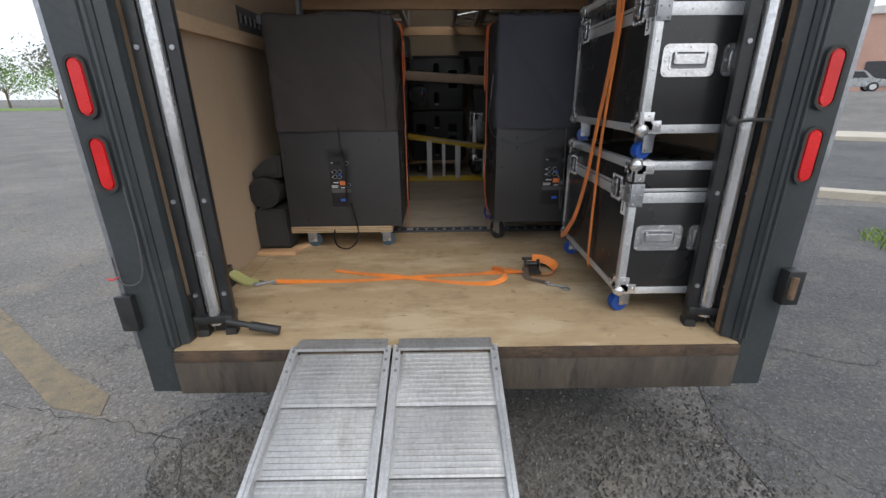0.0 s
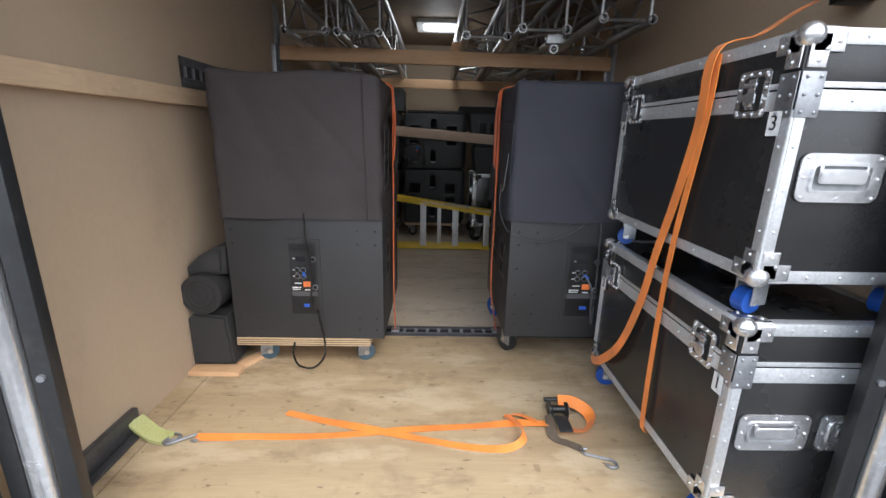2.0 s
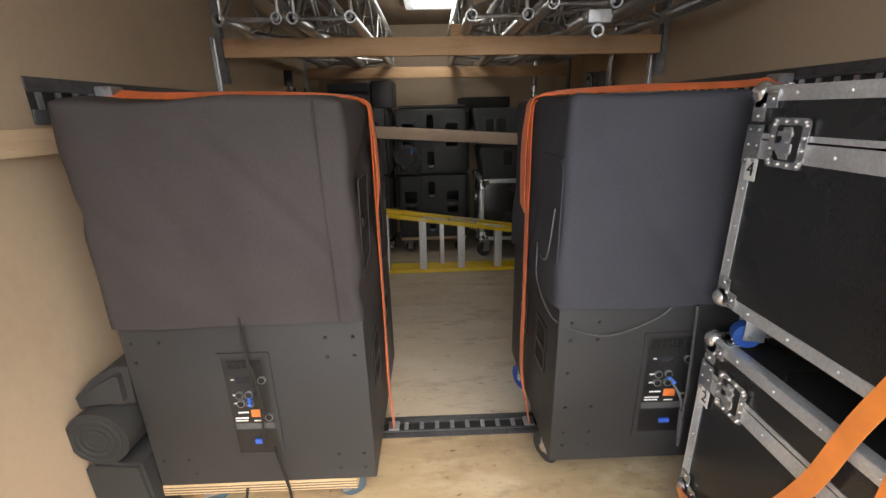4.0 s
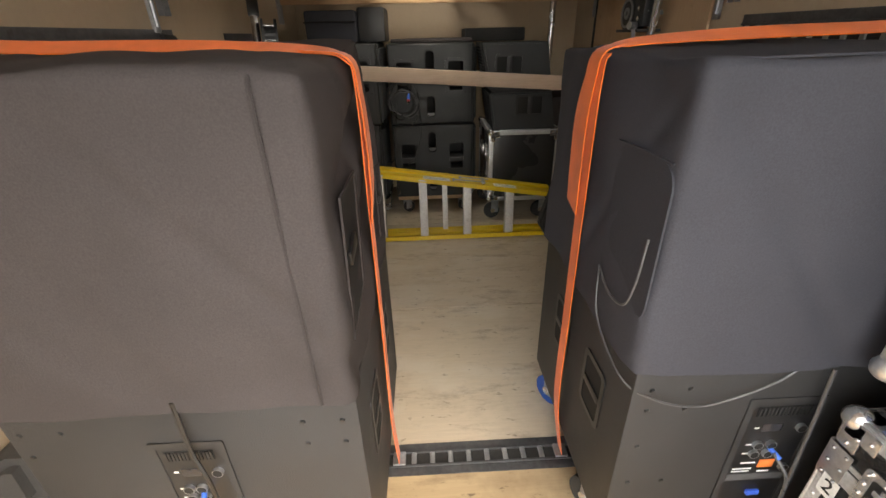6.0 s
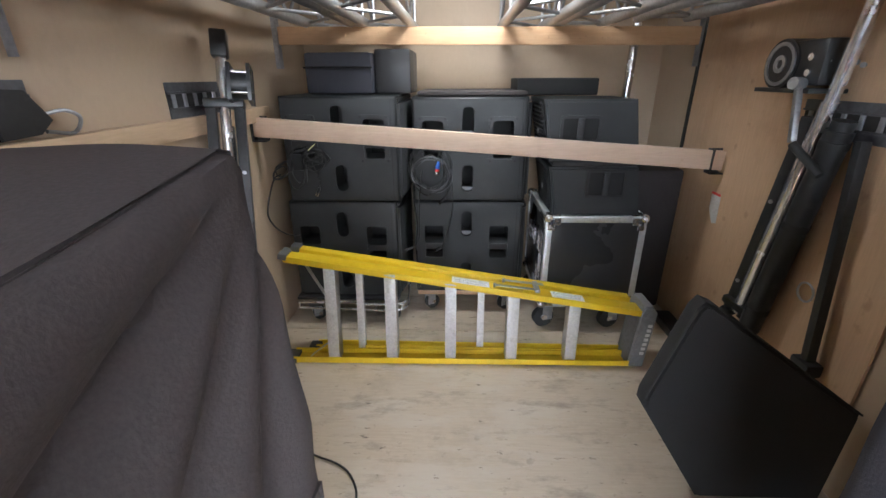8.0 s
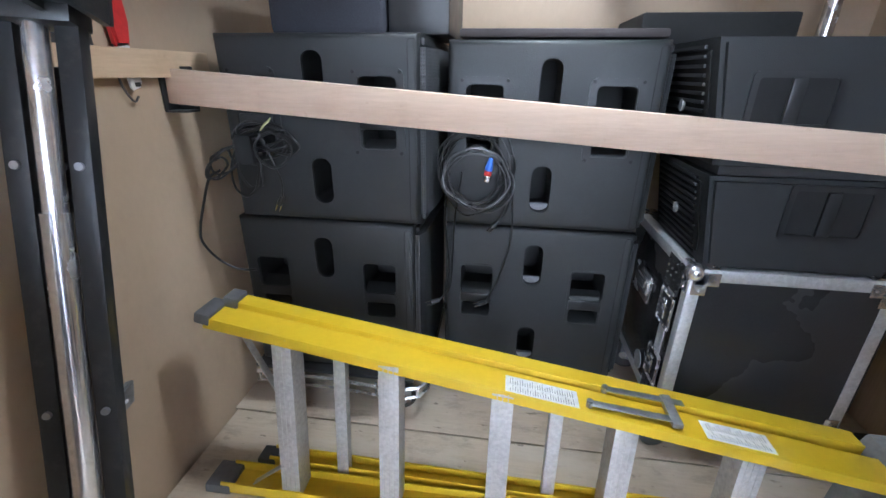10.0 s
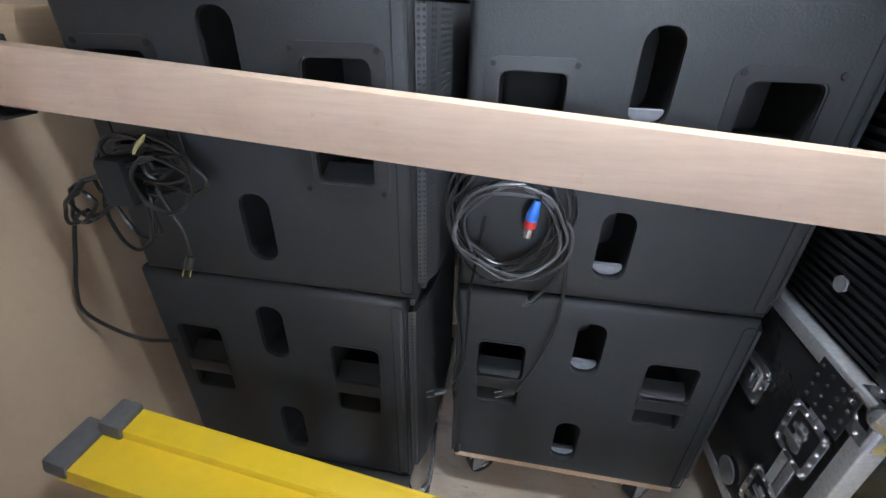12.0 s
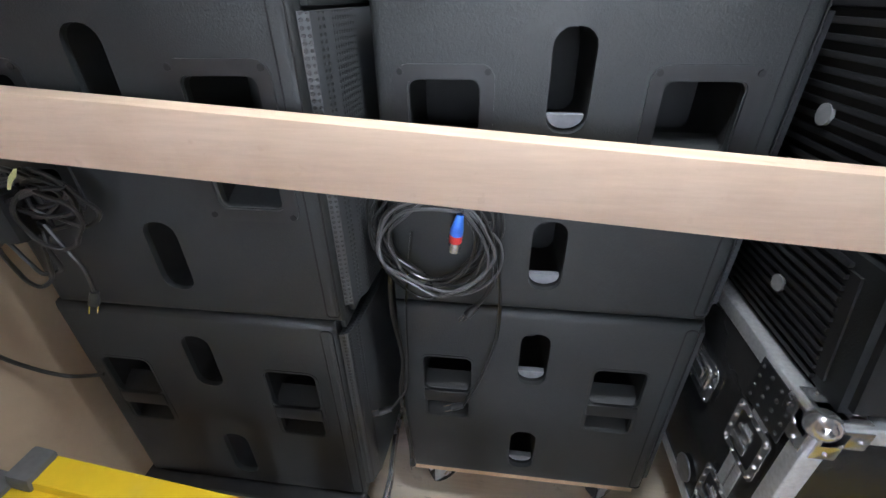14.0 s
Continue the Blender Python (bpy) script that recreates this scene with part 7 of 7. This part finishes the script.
rl = random.Random(4)
loose_loops("cable_coil", [(-0.298 + rl.uniform(-0.016, 0.016), 1.53 + rl.uniform(-0.02, 0.02), 0.09 + rl.uniform(-0.02, 0.02), 0.105 + rl.uniform(-0.02, 0.022), rl.uniform(-0.5, 0.5)) for _ in range(8)], YC - 0.006, CABLE, 2, "coiled black signal cable hung on the bass bin", 0.0029)
loose_loops("cable_coil", [(-0.29 + rl.uniform(-0.02, 0.02), 1.515 + rl.uniform(-0.02, 0.02), 0.098, 0.09, rl.uniform(-0.6, 0.6)) for _ in range(3)], YC - 0.025, CABLE_GREY, 5, "grey signal cable coiled with the black one", 0.003)
pc = thing("signal_plug", (-0.257, YC - 0.04, 1.55), "metal signal plug with blue and red rings", "plug")
bm = B()
rod(bm, (-0.249, YC - 0.045, 1.575), (-0.254, YC - 0.045, 1.548), 0.006, 12, 0.011)
rod(bm, (-0.254, YC - 0.045, 1.548), (-0.256, YC - 0.045, 1.536), 0.0115, 12)
part("blue_ring", bm, BLUE_PLUG, pc)
bm = B()
rod(bm, (-0.256, YC - 0.045, 1.536), (-0.2575, YC - 0.045, 1.522), 0.0115, 12)
part("red_ring", bm, RED, pc)
bm = B()
rod(bm, (-0.2575, YC - 0.045, 1.522), (-0.26, YC - 0.045, 1.503), 0.0105, 12)
part("barrel", bm, CHROME, pc)


def plug_lead(pts, tip, label, r=0.004, bodymat=None):
    t = thing("power_lead", pts[-1], label, "cable")
    b = B()
    hose(b, pts, r, 6, 6)
    part("cord", b, CABLE, t)
    p, d = Vector(pts[-1]), Vector(tip).normalized()
    b = B()
    rod(b, p, p + d * 0.028, 0.007, 10, 0.009)
    g = part("plug", b, bodymat or CABLE, t)
    b = B()
    s = d.orthogonal().normalized() * 0.006
    for k in (-1, 1):
        beam(b, p + d * 0.03 + s * k, p + d * 0.048 + s * k, 0.006, 0.0016, s)
    part("prong", b, CHROME, g)
    return t


plug_lead([(-0.2, YC - 0.02, 1.55), (-0.186, YC - 0.03, 1.462), (-0.195, YC - 0.03, 1.41), (-0.217, YC - 0.03, 1.372)], (-0.65, -0.1, -0.75), "black power lead with plug hanging from the coil")
plug_lead([(-0.38, YC - 0.015, 1.52), (-0.39, YC - 0.02, 1.35), (-0.375, YC - 0.02, 1.2), (-0.385, YC - 0.03, 1.1), (-0.375, YC - 0.03, 0.95), (-0.37, YC - 0.03, 0.86)], (0, 0, -1), "black power lead hanging down between the bins", 0.005)
plug_lead([(-0.34, YC - 0.015, 1.52), (-0.36, YC - 0.02, 1.35), (-0.365, YC - 0.02, 1.19), (-0.37, YC - 0.03, 1.12), (-0.4, YC - 0.06, 1.085)], (-0.9, -0.2, -0.3), "thin lead with a pale plug between the bins", 0.003)
plug_lead([(-0.19, YC - 0.02, 1.58), (-0.172, YC - 0.025, 1.33), (-0.2, YC - 0.025, 1.18), (-0.24, YC - 0.02, 1.07)], (-0.9, 0, -0.4), "black power lead curving past the port", 0.0035)
# tangle hung on the other bin
YL = 3.65
loose_loops("cable_coil", [(-0.98, 1.53, 0.045, 0.078, -0.2), (-0.965, 1.545, 0.04, 0.07, 0.1), (-1.055, 1.545, 0.055, 0.03, 0.8), (-1.06, 1.54, 0.045, 0.022, 0.7), (-1.03, 1.56, 0.06, 0.03, 0.6), (-0.87, 1.6, 0.055, 0.05, 0.2), (-0.86, 1.62, 0.06, 0.035, -0.3)], YL - 0.03, CABLE, 8, "tangled black cable bundle hung on the bass bin", 0.0038)
loose_loops("cable_coil", [(-0.92, 1.64, 0.085, 0.03, 0.1), (-0.9, 1.635, 0.08, 0.035, -0.2), (-0.93, 1.62, 0.07, 0.03, 0.25), (-0.9, 1.615, 0.06, 0.045, 0.0), (-0.95, 1.6, 0.04, 0.05, 0.4)], YL - 0.02, CABLE, 11, "loose black cable loops beside the wall", 0.0042)
bm = B()
box(bm, -0.985, -0.93, YL - 0.075, YL - 0.015, 1.555, 1.64, 0.012)
solid("cable_block", bm, HOLE, "black plug block hanging in the cable bundle", "plug block")
bm = B()
ribbon(bm, [(-0.89, YL - 0.075, 1.66), (-0.875, YL - 0.08, 1.672), (-0.858, YL - 0.082, 1.684)], [(0.004, 0, 0.006)] * 3, 0.004)
solid("yellow_tape", bm, SLING, "scrap of yellow tape on the cable bundle", "tape")
plug_lead([(-0.888, YL - 0.06, 1.59), (-0.873, YL - 0.06, 1.545), (-0.86, YL - 0.06, 1.508), (-0.863, YL - 0.06, 1.462)], (-0.4, -0.1, -0.9), "grey power lead with a plug hanging free", 0.0035)
bm = B()
hose(bm, [(-1.06, YL - 0.05, 1.53), (-1.1, YL - 0.05, 1.505), (-1.135, YL - 0.055, 1.42), (-1.15, YL - 0.07, 1.35), (-1.15, YL - 0.075, 1.3), (-1.13, YL - 0.05, 1.235), (-1.09, YL - 0.03, 1.195), (-1.06, YL - 0.012, 1.18), (-1.03, YL - 0.004, 1.18)], 0.0042, 7, 6)
solid("wall_cable", bm, CABLE, "thick black power cord looping along the wall", "cable")
plug_lead([(-0.85, 1.85, 0.63), (-0.9, 2.4, 0.626), (-0.79, 2.665, 0.626), (-0.66, 2.65, 0.628), (-0.56, 2.605, 0.628), (-0.503, 2.53, 0.628), (-0.487, 2.465, 0.63)], (0.02, -1, 0), "black power lead lying on the floor with its plug", 0.0045)

# tools hung on the side wall near the bulkhead
sw = thing("hanging_tool", (-1.15, 3.43, 1.72), "red plastic tool with a white paper tag hung on the wall", "hand tool")
bm = B()
prism(bm, [(3.407, 1.825), (3.443, 1.823), (3.455, 1.735), (3.447, 1.722), (3.424, 1.715), (3.417, 1.722)], 0, -1.151, -1.146, 0.001)
tag = part("paper_tag", bm, WHITE, sw)
bm = B()
box(bm, -1.1455, -1.1448, 3.43, 3.448, 1.724, 1.734)
part("print", bm, INK, tag)
bm = B()
prism(bm, [(3.4, 1.94), (3.452, 1.94), (3.455, 1.87), (3.444, 1.82), (3.404, 1.815), (3.398, 1.87)], 0, -1.162, -1.14, 0.006)
part("grip", bm, RED, sw)
bm = B()
hose(bm, [(-1.153, 3.40, 1.82), (-1.153, 3.395, 1.74), (-1.152, 3.42, 1.69), (-1.153, 3.44, 1.7)], 0.003, 6)
part("cord", bm, CABLE_GREY, sw)
for ob in sw.children_recursive:
    ob.data.transform(Matrix.Translation((0, 0.03, 0.045)))
bm = B()
prism(bm, [(3.09, 0.965), (3.2, 0.99), (3.215, 1.045), (3.2, 1.05), (3.09, 1.01)], 0, -1.163, -1.145, 0.004)
prism(bm, [(3.1, 0.98), (3.18, 0.998), (3.18, 1.015), (3.1, 1.0)], 0, -1.146, -1.138, 0.002)
solid("wall_bracket", bm, ZINC, "small bent steel bracket on the wall", "bracket")
for y, s in ((2.37, -1), (2.55, 1)):
    bm = B()
    a, b = sorted((s * (WX - 0.002), s * (WX - 0.016)))
    box(bm, a, b, y - 0.02, y + 0.02, 1.98, 2.25, 0.004)
    rod(bm, (s * (WX - 0.02), y - 0.008, 2.0), (s * (WX - 0.02), y - 0.008, 2.24), 0.006, 8)
    solid("shelf_bracket", bm, ZINC, "slotted steel upright clip on the side wall", "bracket", "wall clips")
